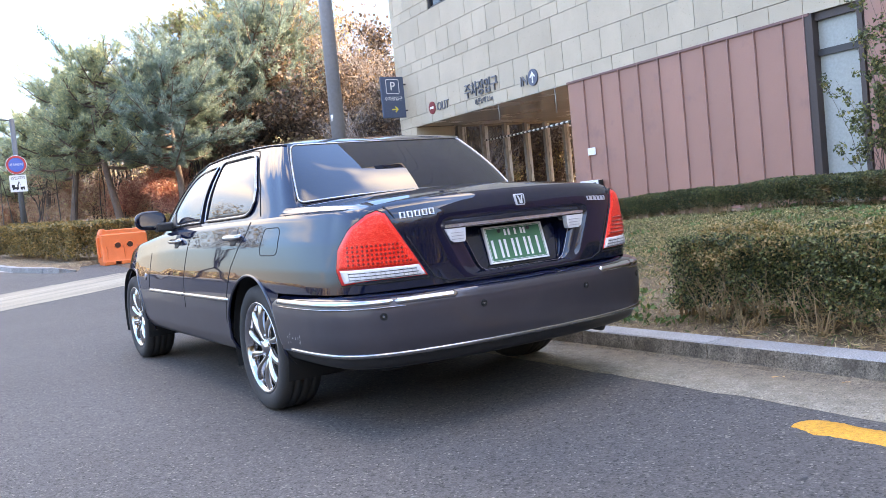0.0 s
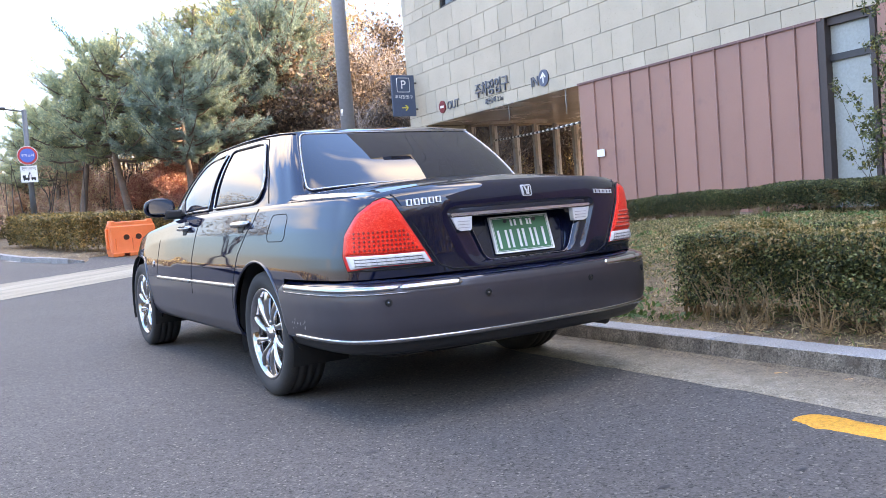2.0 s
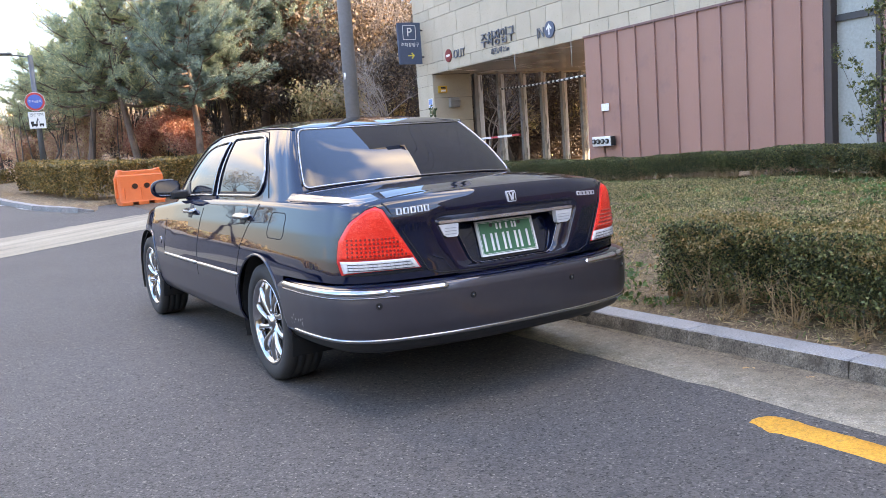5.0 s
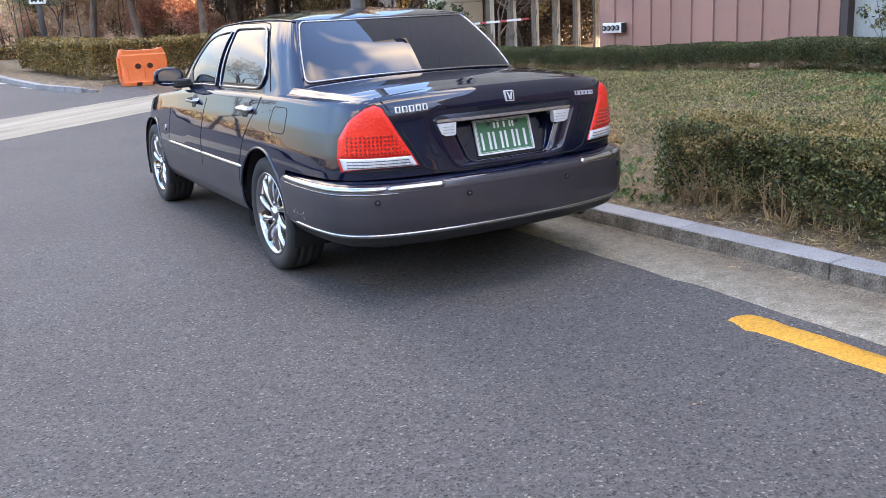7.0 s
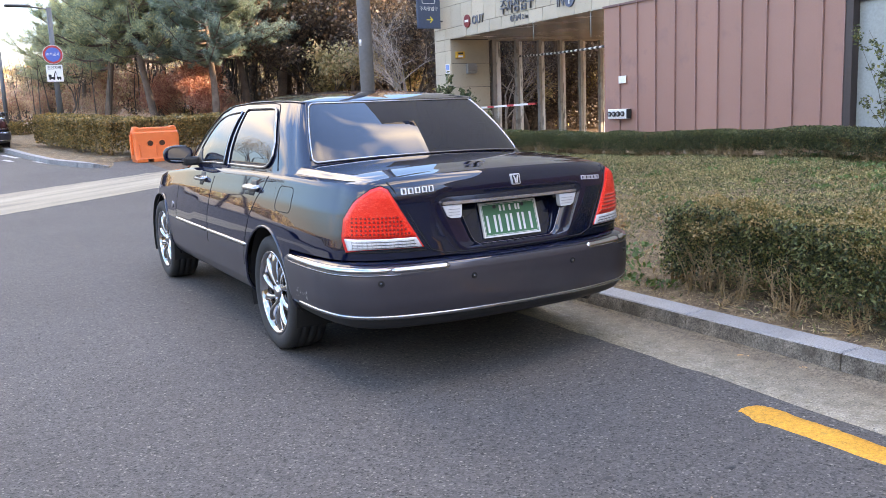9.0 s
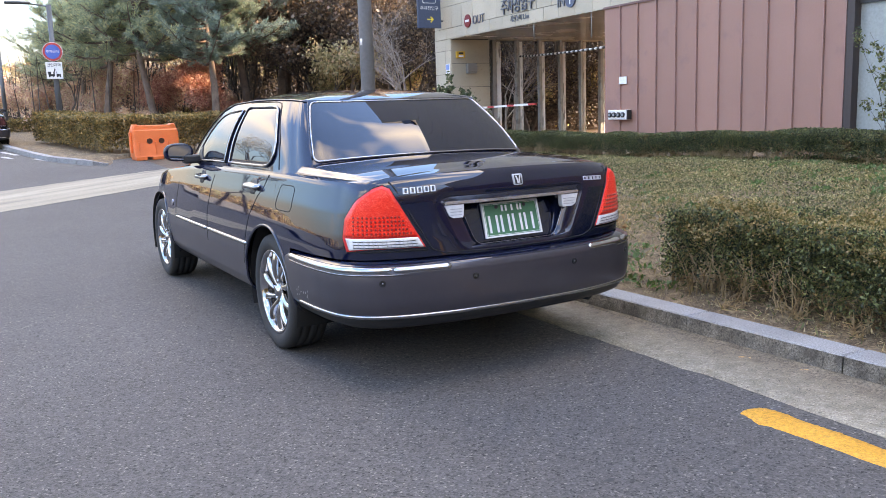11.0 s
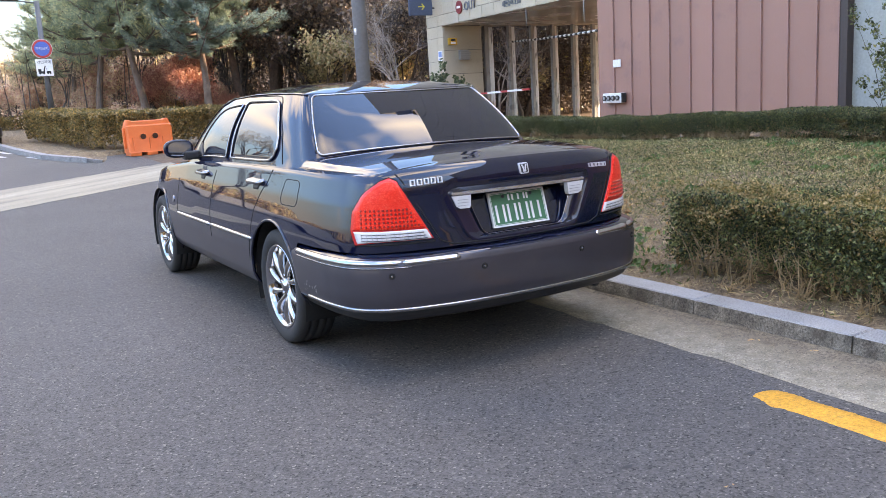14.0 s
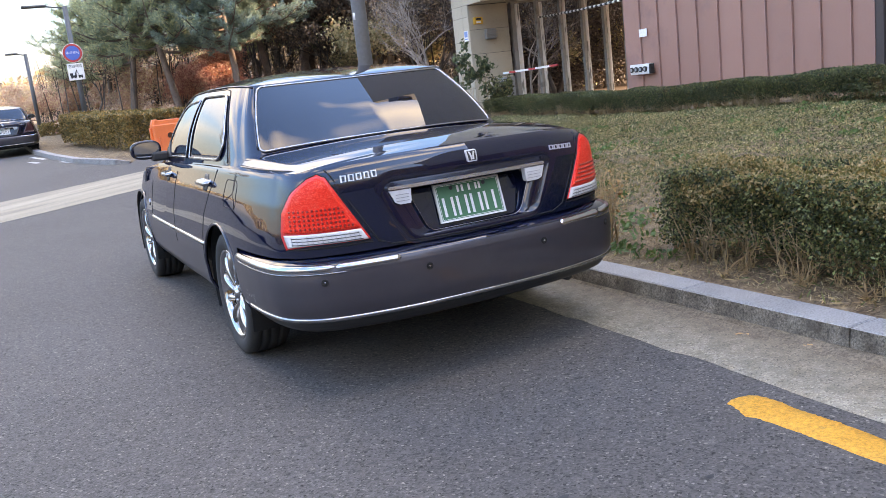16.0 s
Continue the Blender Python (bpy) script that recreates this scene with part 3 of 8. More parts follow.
far_steps = [-900, -400, -150, -60]
sheet("ground", far_steps + list(np.arange(-40, 60.1, 4)) + [90, 160, 400, 900], far_steps + list(np.arange(-40, 16.1, 4)) + [17, 18, 19, 20, 22, 24, 26, 28, 32, 36, 40, 50, 60, 70, 90, 160, 400, 900],
      lambda x, y: np.minimum(ground_height(x, y), 9.0) - 0.05, M["wood_floor"], "brown leaf-littered ground rising to a wooded bank", "ground")
# asphalt road, with the entrance apron towards the building
sheet("road", list(np.arange(-9.0, 0.6, 0.75)) + [0.72, 0.86], list(np.arange(-40, 4, 4)) + list(np.arange(4, 62, 1)), lambda x, y: rise(y), M["asphalt"], "worn dark grey asphalt road with fine aggregate", "road", 0.0)
sheet("driveway", list(np.arange(0.72, 13.0, 0.8)), list(np.arange(8.4, 18.8, 0.5)), lambda x, y: rise(y), M["asphalt"], "asphalt car park entrance apron", "driveway", 0.002)
# unseen pale floor, added to bounce light up at soffit and columns
sheet("entrance_floor", list(np.arange(9.35, 27.0, 0.8)), list(np.arange(3.0, 18.3, 0.5)), lambda x, y: rise(y), M["pale_floor"], "unseen pale floor added to bounce light into the entrance", "floor", 0.012)
sheet("road_edge", [0.72, 1.0, 1.2], list(np.arange(5.0, 8.5, 0.5)), lambda x, y: rise(y), M["asphalt"], "asphalt beside the kerb end", "road", 0.001)
sheet("far_pavement", [-30, -24, -19, -14, -11, -9.0], list(np.arange(-40, 62, 3)), lambda x, y: rise(y) + 0.12, M["concrete"], "broad pale concrete pavement across the road", "pavement")


def concrete_band():
    """Worn pale strip laid across the road, ending at the entrance."""
    rng = np.random.default_rng(5)
    a0, a1 = np.array([-9.0, 3.8]), np.array([-9.0, 7.4])
    b0, b1 = np.array([1.6, 12.05]), np.array([2.6, 15.3])
    n, k = 60, 8
    P = np.zeros((n, k, 3))
    for i in range(n):
        t = i / (n - 1)
        lo = a0 + (b0 - a0) * t + (0, rng.normal() * 0.02)
        hi = a1 + (b1 - a1) * t + (0, rng.normal() * 0.03)
        for j in range(k):
            q = lo + (hi - lo) * j / (k - 1)
            P[i, j] = (q[0], q[1], rise(q[1]) + 0.006)
    v, f = grid_arrays(P)
    tagged(mesh_ob("concrete_strip", v, f, M["old_concrete"], None, True), "pale worn concrete strip laid across the asphalt", "road patch", kind="structure")


concrete_band()
# gutter slab
GUT0, KERB0, KERB1 = 0.72, 1.14, 1.335
gut = tagged(new("gutter"), "worn concrete gutter strip along the granite kerb", "gutter", kind="structure")


def gutter_slab(y0, y1, seed):
    rng = np.random.default_rng(seed)
    ys = np.linspace(y0 + 0.004, y1 - 0.004, 60)
    P = np.zeros((60, 6, 3))
    for i, y in enumerate(ys):
        e = float(np.clip(0.660 + 0.024 * (y + 2.0), 0.63, 0.74)) + 0.010 * math.sin(2.7 * y) + rng.normal() * 0.006
        xs = [e, e + 0.02, 0.84, 0.98, 1.08, KERB0 + 0.01]
        zs = [0.002, 0.010, 0.011, 0.010, 0.012, 0.018]
        for j in range(6):
            P[i, j] = (xs[j], y, zs[j] + rise(y))
    v, f = grid_arrays(P)
    return mesh_ob("slab", v, f[:, ::-1], M["gutter"], gut, True)


for k in range(3):
    gutter_slab(-11.5 + 7.0 * k, -4.5 + 7.0 * k, k)
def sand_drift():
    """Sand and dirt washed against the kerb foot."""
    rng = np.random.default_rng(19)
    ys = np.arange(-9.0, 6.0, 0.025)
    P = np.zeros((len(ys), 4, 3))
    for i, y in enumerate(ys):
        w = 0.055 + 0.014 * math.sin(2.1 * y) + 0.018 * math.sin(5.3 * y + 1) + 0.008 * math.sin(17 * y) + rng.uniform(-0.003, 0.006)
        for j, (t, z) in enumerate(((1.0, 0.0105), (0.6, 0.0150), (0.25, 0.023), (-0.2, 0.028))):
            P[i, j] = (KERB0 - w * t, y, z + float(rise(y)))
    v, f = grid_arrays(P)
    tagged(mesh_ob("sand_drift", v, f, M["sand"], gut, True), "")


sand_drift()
# granite kerb stones
kerb = tagged(new("kerb"), "grey granite kerb stones with darker, brown-mottled faces", "kerb", kind="structure")


def kerb_stone(y0, y1, x0=KERB0, x1=KERB1, top=0.118):
    bm = bmesh.new()
    bmesh.ops.create_cube(bm, size=1.0)
    for v in bm.verts:
        v.co = Vector((x0 + (v.co.x + 0.5) * (x1 - x0), y0 + 0.004 + (v.co.y + 0.5) * (y1 - y0 - 0.008), -0.08 + (v.co.z + 0.5) * (top + 0.08)))
        if v.co.z > 0 and v.co.x < (x0 + x1) / 2:
            v.co.x += 0.012
    edge = [e for e in bm.edges if all(v.co.z > 0 for v in e.verts)]
    bmesh.ops.bevel(bm, geom=edge, offset=0.007, segments=1, affect="EDGES")
    for v in bm.verts:
        v.co.z += float(rise(v.co.y))
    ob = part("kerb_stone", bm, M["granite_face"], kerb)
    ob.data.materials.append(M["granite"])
    # upward faces take the paler granite, the sides keep the darker brown one
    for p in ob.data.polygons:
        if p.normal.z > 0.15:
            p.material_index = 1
    return ob


for k in range(17):
    kerb_stone(-10.165 + k * 0.995, -9.17 + k * 0.995)
# rounded kerb end turning in to the entrance
for k in range(6):
    tagged(box("kerb_stone", (1.34 + k * 1.0 + 0.004, 6.76, -0.05), (2.34 + k * 1.0 - 0.004, 6.96, 0.15), M["granite"], kerb, 0.012), "")
# yellow no-stopping line
def yellow_line():
    """Thick road paint with a chipped, slanting start."""
    rng = np.random.default_rng(9)
    ys = np.r_[np.linspace(-2.232, -2.65, 34), np.linspace(-2.69, -9.0, 110)]
    P = np.zeros((len(ys), 6, 3))
    for i, y in enumerate(ys):
        l = float(np.interp(-y, [2.232, 2.245, 2.29, 2.35, 2.375, 2.42, 2.57, 2.75], [0.43, 0.398, 0.394, 0.366, 0.360, 0.378, 0.384, 0.384])) + rng.normal() * 0.0025
        r = float(np.interp(-y, [2.232, 2.245, 2.27, 2.39, 2.45, 2.6, 2.8], [0.47, 0.515, 0.536, 0.546, 0.534, 0.543, 0.532])) + rng.normal() * 0.0025
        for j, (t, z) in enumerate(((0, 0.0005), (0.02, 0.0038), (0.35, 0.0042), (0.65, 0.0042), (0.98, 0.0038), (1, 0.0005))):
            P[i, j] = (l + (r - l) * t, y, z)
    v, f = grid_arrays(P)
    tagged(mesh_ob("yellow_line", v, f, M["yellow"], None, True), "chipped yellow painted kerbside road line", "road marking", kind="structure")


yellow_line()
for (xa, ya), (xb, yb) in (((-0.58, 19.65), (-0.22, 18.31)), ((-1.16, 22.73), (-0.86, 21.23)), ((-1.26, 20.93), (-1.09, 20.12))):
    P = np.array([[(xa + k * 0.14 + (xb - xa) * t, ya + (yb - ya) * t, rise(ya + (yb - ya) * t) + 0.006) for k in (0, 1)] for t in np.linspace(0, 1, 6)], float)
    v, f = grid_arrays(P)
    tagged(mesh_ob("white_mark", v, f, M["white_line"]), "faded white painted road dash", "road marking", kind="structure")


# lawn bank
def lawn_height(x, y):
    x = np.asarray(x, float)
    s = np.clip((x - 1.34) / 6.3, 0, 1)
    s = 0.5 * s + 0.5 * s * s * (3 - 2 * s)
    n = 0.018 * np.sin(1.7 * x + 0.6 * y) + 0.014 * np.sin(3.1 * y - 0.9 * x) + 0.01 * np.sin(7.3 * x + 5.1 * y)
    return rise(y) * (1 - s) + 0.085 + (0.40 - 0.07 * np.clip((np.asarray(y, float) - 3) / 5, 0, 1)) * s + n * np.clip((x - 1.4) * 2, 0, 1)


lawn = sheet("lawn", list(np.arange(1.325, 9.5, 0.14)), list(np.arange(-14, 6.6, 0.16)), lawn_height, M["soil"], "bare brown soil bank with thin autumn grass", "lawn")

sheet("lawn", list(np.arange(6.02, 9.5, 0.2)), list(np.arange(6.5, 12.3, 0.2)), lawn_height, M["soil"], "narrow soil bed running on along the wall", "lawn")
for k in range(6):
    tagged(box("kerb_stone", (5.84, 6.97 + k * 0.88, -0.05), (6.03, 7.84 + k * 0.88, 0.46), M["granite"], kerb, 0.012), "")

# building: local x into the building, local y along the facade
B = Matrix.Translation((9.15, 0, 0)) @ Matrix.Rotation(radians(-3.7), 4, "Z")


def bbox(name, lo, hi, mat, parent, bevel=0.0, label=""):
    ob = box(name, lo, hi, mat, parent, bevel, label)
    ob.data.transform(B)
    return ob


ROOF, CLAD, CORNER, JAMB, PORT = 17.0, 3.325, 17.5, 16.50, 9.43
wall = tagged(new("wall_facade"), "cream stone-clad facade of a car park building", "wall", kind="structure")
UW = (13.87, 15.2, 6.315, 7.81)   # upper window: along, along, low, high
# backing wall behind the stones, with the upper window open
bbox("wall_backing", (0.03, -25.0, CLAD), (0.35, UW[0], ROOF), M["joint"], wall)
bbox("wall_backing", (0.03, UW[1], CLAD), (0.35, CORNER - 0.03, ROOF), M["joint"], wall)
bbox("wall_backing", (0.03, UW[0], CLAD), (0.35, UW[1], UW[2]), M["joint"], wall)
bbox("wall_backing", (0.03, UW[0], UW[3]), (0.35, UW[1], ROOF), M["joint"], wall)
core = tagged(new("building_core"), "plain upper body and flat roof of the car park building", "building", kind="structure")
bbox("core_wall", (0.35, -25.0, CLAD + 0.03), (14.0, PORT, ROOF - 0.02), M["stone"], core)
# unseen depth over the entrance, sized to admit skylight and block the sun
bbox("core_wall", (0.35, PORT, CLAD + 0.03), (11.5, CORNER - 0.03, ROOF - 0.02), M["stone"], core)
bbox("core_wall", (8.7, -25.0, -0.2), (9.0, 3.0, CLAD + 0.03), M["stone"], core)
bbox("stair_tower", (0.1, 4.7, ROOF - 0.02), (6.0, 12.0, 22.5), M["stone"], core)
bbox("roof_beam", (0.0, 3.9, 19.3), (0.9, 4.7, 20.2), M["dark_metal"], core)
# window behind upper opening
w1 = tagged(new("window_1"), "dark upstairs window in the stone facade", "window", kind="structure")
bbox("pane", (0.10, UW[0], UW[2]), (0.12, UW[1], UW[3]), M["win_dark"], w1)
for a, b in (((0.05, UW[0], UW[2]), (0.13, UW[0] + 0.06, UW[3])), ((0.05, UW[1] - 0.06, UW[2]), (0.13, UW[1], UW[3])), ((0.05, UW[0], UW[2]), (0.135, UW[1], UW[2] + 0.06)), ((0.05, UW[0], UW[3] - 0.06), (0.135, UW[1], UW[3])), ((0.04, 14.5, UW[2]), (0.136, 14.55, UW[3]))):
    bbox("window_frame", a, b, M["dark_metal"], w1)
# soffit over the entrance
soff = tagged(new("soffit"), "smooth grey metal soffit over the car park entrance", "ceiling", kind="structure")
for k in range(5):
    bbox("soffit_panel", (0.02, PORT + k * 1.415 + 0.004, CLAD - 0.012), (7.0, PORT + (k + 1) * 1.415 - 0.004, CLAD + 0.028), M["soffit"], soff)
# return wall left of the entrance and ground-floor body right of it
jamb = tagged(new("wall_jamb"), "cream stone return wall beside the car park entrance", "wall", kind="structure")
bbox("jamb_backing", (0.03, JAMB + 0.03, -0.2), (1.25, CORNER - 0.03, CLAD), M["joint"], jamb)
pinkw = tagged(new("wall_pink"), "dusty pink standing-seam metal panel wall", "wall", kind="structure")
bbox("pink_backing", (0.03, 3.46, -0.2), (7.0, PORT - 0.02, CLAD), M["pink_edge"], pinkw)
bbox("pink_backing", (0.03, -25.0, -0.2), (4.2, 2.6, CLAD), M["pink_edge"], pinkw)
bbox("pink_backing", (0.75, 2.6, -0.2), (4.2, 3.46, CLAD), M["joint"], pinkw)
edges = [PORT] + [8.884 - 0.5487 * k for k in range(10)] + [3.55]
for a, b in zip(edges[1:], edges[:-1]):
    # gaps widened so the dark backing draws each seam's shadow
    bbox("metal_panel", (0.0, a + 0.014, 0.0), (0.03, b - 0.014, CLAD - 0.004), M["pink"], pinkw)
    bbox("seam", (-0.034, a - 0.006, 0.0), (0.03, a + 0.006, CLAD - 0.002), M["pink_seam"], pinkw)
k = 2.58
while k > -12:
    bbox("metal_panel", (0.0, k - 0.535 + 0.008, 0.0), (0.03, k - 0.008, CLAD - 0.004), M["pink"], pinkw)
    bbox("seam", (-0.030, k - 0.54, 0.0), (0.03, k - 0.53, CLAD - 0.002), M["pink_seam"], pinkw)
    k -= 0.535
bbox("panel_cap", (-0.03, 3.46, CLAD - 0.03), (0.0, PORT, CLAD + 0.012), M["pink_edge"], pinkw)
# tall ground-floor window in its dark reveal
w2 = tagged(new("window_2"), "tall frosted ground-floor window in a dark frame", "window", kind="structure")
bbox("window_frame", (-0.02, 3.41, 0.0), (0.5, 3.565, CLAD), M["frame_brown"], w2)
bbox("window_frame", (-0.02, 2.6, 0.0), (0.5, 2.68, CLAD), M["frame_brown"], w2)
bbox("window_frame", (0.05, 2.68, 3.21), (0.5, 3.41, CLAD), M["frame_brown"], w2)
bbox("pane", (0.12, 2.68, 0.0), (0.15, 3.41, 2.68), M["frosted"], w2)
bbox("pane", (0.12, 2.68, 2.78), (0.15, 3.41, 3.21), M["frosted"], w2)
bbox("transom", (0.08, 2.68, 2.68), (0.17, 3.41, 2.78), M["dark_metal"], w2)
# columns at the open back of the entrance
for xr, wide in ((1.69, 0.27), (2.445, 0.20), (3.225, 0.19), (3.985, 0.20), (4.74, 0.19), (5.50, 0.20)):
    c = tagged(new("column"), "grey steel column half covered in twisted white wrapping", "column", "columns in the car park entrance")
    bbox("shaft", (xr - wide, JAMB + 0.10, 0.0), (xr - wide * 0.52, JAMB + 0.23, CLAD - 0.012), M["column_grey"], c, 0.008)
    bbox("wrapping", (xr - wide * 0.52 + 0.002, JAMB + 0.085, 0.0), (xr, JAMB + 0.22, CLAD - 0.06), M["wrap"], c, 0.02, "twisted white plastic wrapping")


# ---- posts, signs, barrier ----
def street_pole():
    e = empty("street_lamp_pole", "plain tapered grey steel street lamp pole beside the lawn", "lamp post", pose(2.33, 5.4, float(lawn_height(2.33, 5.4))))
    cylinder("shaft", (0, 0, 0.02), (0.0, 0, 8.2), 0.095, M["grey_pole"], e, 24, 0.07)
    cylinder("base_plate", (0, 0, -0.02), (0, 0, 0.03), 0.2, M["grey_pole"], e, 24)
    cylinder("band", (-0.06, -0.02, 2.02), (-0.06, -0.02, 2.1), 0.03, M["white_plastic"], e, 24, label="pale sticker band")


street_pole()


def lamp_post(x, y, top, arm, label, signs=False):
    z0 = float(ground_height(x, y))
    e = empty("street_lamp", label, "street lamp", pose(x, y, z0))
    h = top - z0
    cylinder("shaft", (0, 0, 0.0), (0, 0, h), 0.085, M["dark_pole"], e, 16, 0.07)
    cylinder("arm", (0.05, 0, h - 0.06), (-arm * 0.55, 0, h + 0.02), 0.022, M["dark_pole"], e, 10)
    b = box("lamp_head", (-arm - 0.2, -0.12, h + 0.0), (-arm * 0.5, 0.12, h + 0.07), M["dark_pole"], e, 0.03)
    return e, z0


lamp_post(0.70, 24.2, 4.88, 1.0, "dark steel street lamp post with a short arm")
lamp_post(-0.18, 35.0, 4.42, 0.55, "distant dark steel street lamp at the road edge")


def road_sign():
    e = empty("no_parking_sign", "round blue and red no parking sign over a tow-away plate", "road sign", pose(0.66, 24.05, 3.48, 90, 0, -8) @ Matrix.Scale(0.77, 4))
    cylinder("rim", (0, 0, 0), (0, 0, 0.025), 0.355, M["sign_red"], e, 40, label="red rim")
    cylinder("edge", (0, 0, -0.006), (0, 0, 0.018), 0.372, M["white"], e, 40)
    cylinder("face", (0, 0, 0.01), (0, 0, 0.032), 0.275, M["sign_blue"], e, 40, label="blue face")
    text_ob("lettering", "주차금지", 0.13, M["white"], Matrix.Translation((0, 0, 0.034)), e)
    bm = box("plate", (-0.30, -1.05, -0.004), (0.30, -0.40, 0.02), M["white"], e, 0.006, "white tow-away plate")
    text_ob("plate_lettering", "견인지역", 0.14, M["rope_black"], Matrix.Translation((0, -0.52, 0.024)), e)
    # tow truck picture: bed, hook crane and towed car as flat shapes
    box("pictogram", (-0.24, -0.88, 0.019), (-0.13, -0.77, 0.024), M["rope_black"], e, 0.004)
    for cx in (-0.19, -0.05, 0.10, 0.19):
        cylinder("pictogram", (cx, -0.955, 0.019), (cx, -0.955, 0.0245), 0.028, M["rope_black"], e, 12)
    cylinder("pictogram", (0.03, -0.65, 0.0215), (0.08, -0.85, 0.0215), 0.006, M["rope_black"], e, 6)
    sh = [(-0.22, -0.86), (-0.05, -0.86), (-0.05, -0.80), (0.02, -0.64), (0.04, -0.66), (-0.0, -0.79), (0.0, -0.95), (-0.22, -0.95)]
    v = [(x, y, 0.023) for x, y in sh] + [(x, y, 0.019) for x, y in sh]
    mesh_ob("pictogram", v, [tuple(range(8)), *[(i, (i + 1) % 8, 8 + (i + 1) % 8, 8 + i) for i in range(8)]], M["rope_black"], e)
    box("pictogram", (0.06, -0.94, 0.019), (0.22, -0.86, 0.024), M["rope_black"], e)
    box("bracket", (-0.03, -0.9, -0.03), (0.03, 0.2, -0.004), M["dark_pole"], e)


road_sign()


def water_barrier():
    z0 = float(rise(17.25)) + 0.004
    e = empty("traffic_barrier", "orange plastic water-filled traffic barrier", "barrier", pose(2.08, 17.5, z0, 0, 0, 3) @ Matrix.Diagonal((1, 1, 0.93, 1)))
    # tapered hollow body with stepped shoulder, feet and two dark discs for round fork holes
    w, hh = 0.55, 0.95
    prof = [(0.26, 0.09), (0.25, 0.12), (0.19, 0.45), (0.16, 0.78), (0.13, 0.81), (0.12, 0.93), (0.10, hh)]
    xs = np.linspace(-w, w, 25)
    v, f = [], []
    for i, x in enumerate(xs):
        inset = 0.02 * (1 if i in (0, 24) else 0)
        for s in (1, -1):
            for d, z in (prof if s == 1 else prof[::-1]):
                zz = z
                if abs(x) < w - 0.1 and z > 0.85:
                    zz = z - 0.03
                v.append((x * (0.92 if z > 0.85 else 1.0), -s * (d - inset), zz))
    n = 2 * len(prof)
    for i in range(24):
        for j in range(n):
            f.append((i * n + j, (i + 1) * n + j, (i + 1) * n + (j + 1) % n, i * n + (j + 1) % n))
    f.append(tuple(range(n)))
    f.append(tuple(24 * n + j for j in range(n - 1, -1, -1)))
    mesh_ob("body", v, f, M["orange"], e)
    for x in (-0.39, 0.0, 0.39):
        box("foot", (x - 0.13, -0.27, 0.0), (x + 0.13, 0.27, 0.10), M["orange"], e, 0.015)
    for x in (-0.16, 0.13):
        # uncut hole: the disc's dark colour holds the shade inside it
        ob = cylinder("fork_hole", (x, -0.200, 0.50), (x, -0.16, 0.50), 0.082, M["hole_shade"], e, 24, label="dark disc standing for a shaded round hole")
        tube("hole_rim", [(x + 0.08 * math.cos(a), -0.193, 0.50 + 0.08 * math.sin(a)) for a in np.linspace(0, 2 * math.pi, 24, endpoint=False)], 0.012, M["orange"], e, 6, True)
    for x in (-0.42, -0.02, 0.30):
        box("rib", (x - 0.012, -0.245, 0.14), (x + 0.012, -0.17, 0.48), M["orange"], e, 0.006)
    box("end_lug", (-w - 0.05, -0.06, 0.2), (-w + 0.01, 0.06, 0.75), M["orange"], e, 0.02)
    box("end_lug", (w - 0.01, -0.06, 0.2), (w + 0.05, 0.06, 0.75), M["orange"], e, 0.02)


water_barrier()

# far kerb round the planted island
fkerb = tagged(new("far_kerb"), "pale granite kerb curving round the planted island", "kerb", kind="structure")
fk = [(-0.9, 60.0), (-0.9, 40.0), (-0.9, 28.0), (-0.79, 24.0), (-0.5, 21.2), (-0.12, 18.62), (0.35, 17.2), (0.62, 16.6), (0.9, 16.5)]


def far_kerb_stones():
    pts = [Vector((x, y, 0)) for x, y in fk]
    dense = []
    for a, b in zip(pts[:-1], pts[1:]):
        for k in range(6):
            dense.append(a.lerp(b, k / 6))
    for a, b in zip(dense[:-1:2], dense[2::2]):
        d = (b - a).normalized()
        nrm = Vector((d.y, -d.x, 0)) * -1
        bm = bmesh.new()
        q = [a + d * 0.004, b - d * 0.004, b - d * 0.004 - nrm * 0.18, a + d * 0.004 - nrm * 0.18]
        vs = []
        for top in (0, 1):
            for p in q:
                vs.append(bm.verts.new((p.x, p.y, float(rise(p.y)) + ((0.12 * min(max((1.0 - p.x) / 0.6, 0.15), 1.0) if p.y < 18 else 0.12) if top else -0.06))))
        bm.faces.new(vs[:4][::-1])
        bm.faces.new(vs[4:])
        for i in range(4):
            bm.faces.new((vs[i], vs[(i + 1) % 4], vs[4 + (i + 1) % 4], vs[4 + i]))
        bmesh.ops.recalc_face_normals(bm, faces=bm.faces[:])
        part("kerb_stone", bm, M["granite"], fkerb)


far_kerb_stones()
ky, kx_ = [p[1] for p in fk[:8]][::-1], [p[0] for p in fk[:8]][::-1]
ys = np.r_[np.arange(16.42, 21, 0.3), np.arange(21, 60, 1.5)]
P = np.zeros((len(ys), 8, 3))
for i, y in enumerate(ys):
    x0 = float(np.interp(y, ky, kx_)) - 0.02
    for j, x in enumerate(np.linspace(x0, max(x0 + 0.15, float(np.interp(y, [16.4, 17.1, 18.2, 18.5], [0.8, 1.0, 1.15, 8.0]))), 8)):
        P[i, j] = (x, y, float(rise(y)) + (0.004 if j == 7 and y < 18.4 else (0.085 + 0.02 * math.sin(3 * x + 2 * y)) * (min(max((1.0 - x) / 0.6, 0.05), 1.0) if y < 18 else 1.0)))
v, f = grid_arrays(P)
tagged(mesh_ob("island_soil", v, f[:, ::-1], M["soil"], None, True), "bare brown soil of the planted island", "soil", kind="structure")


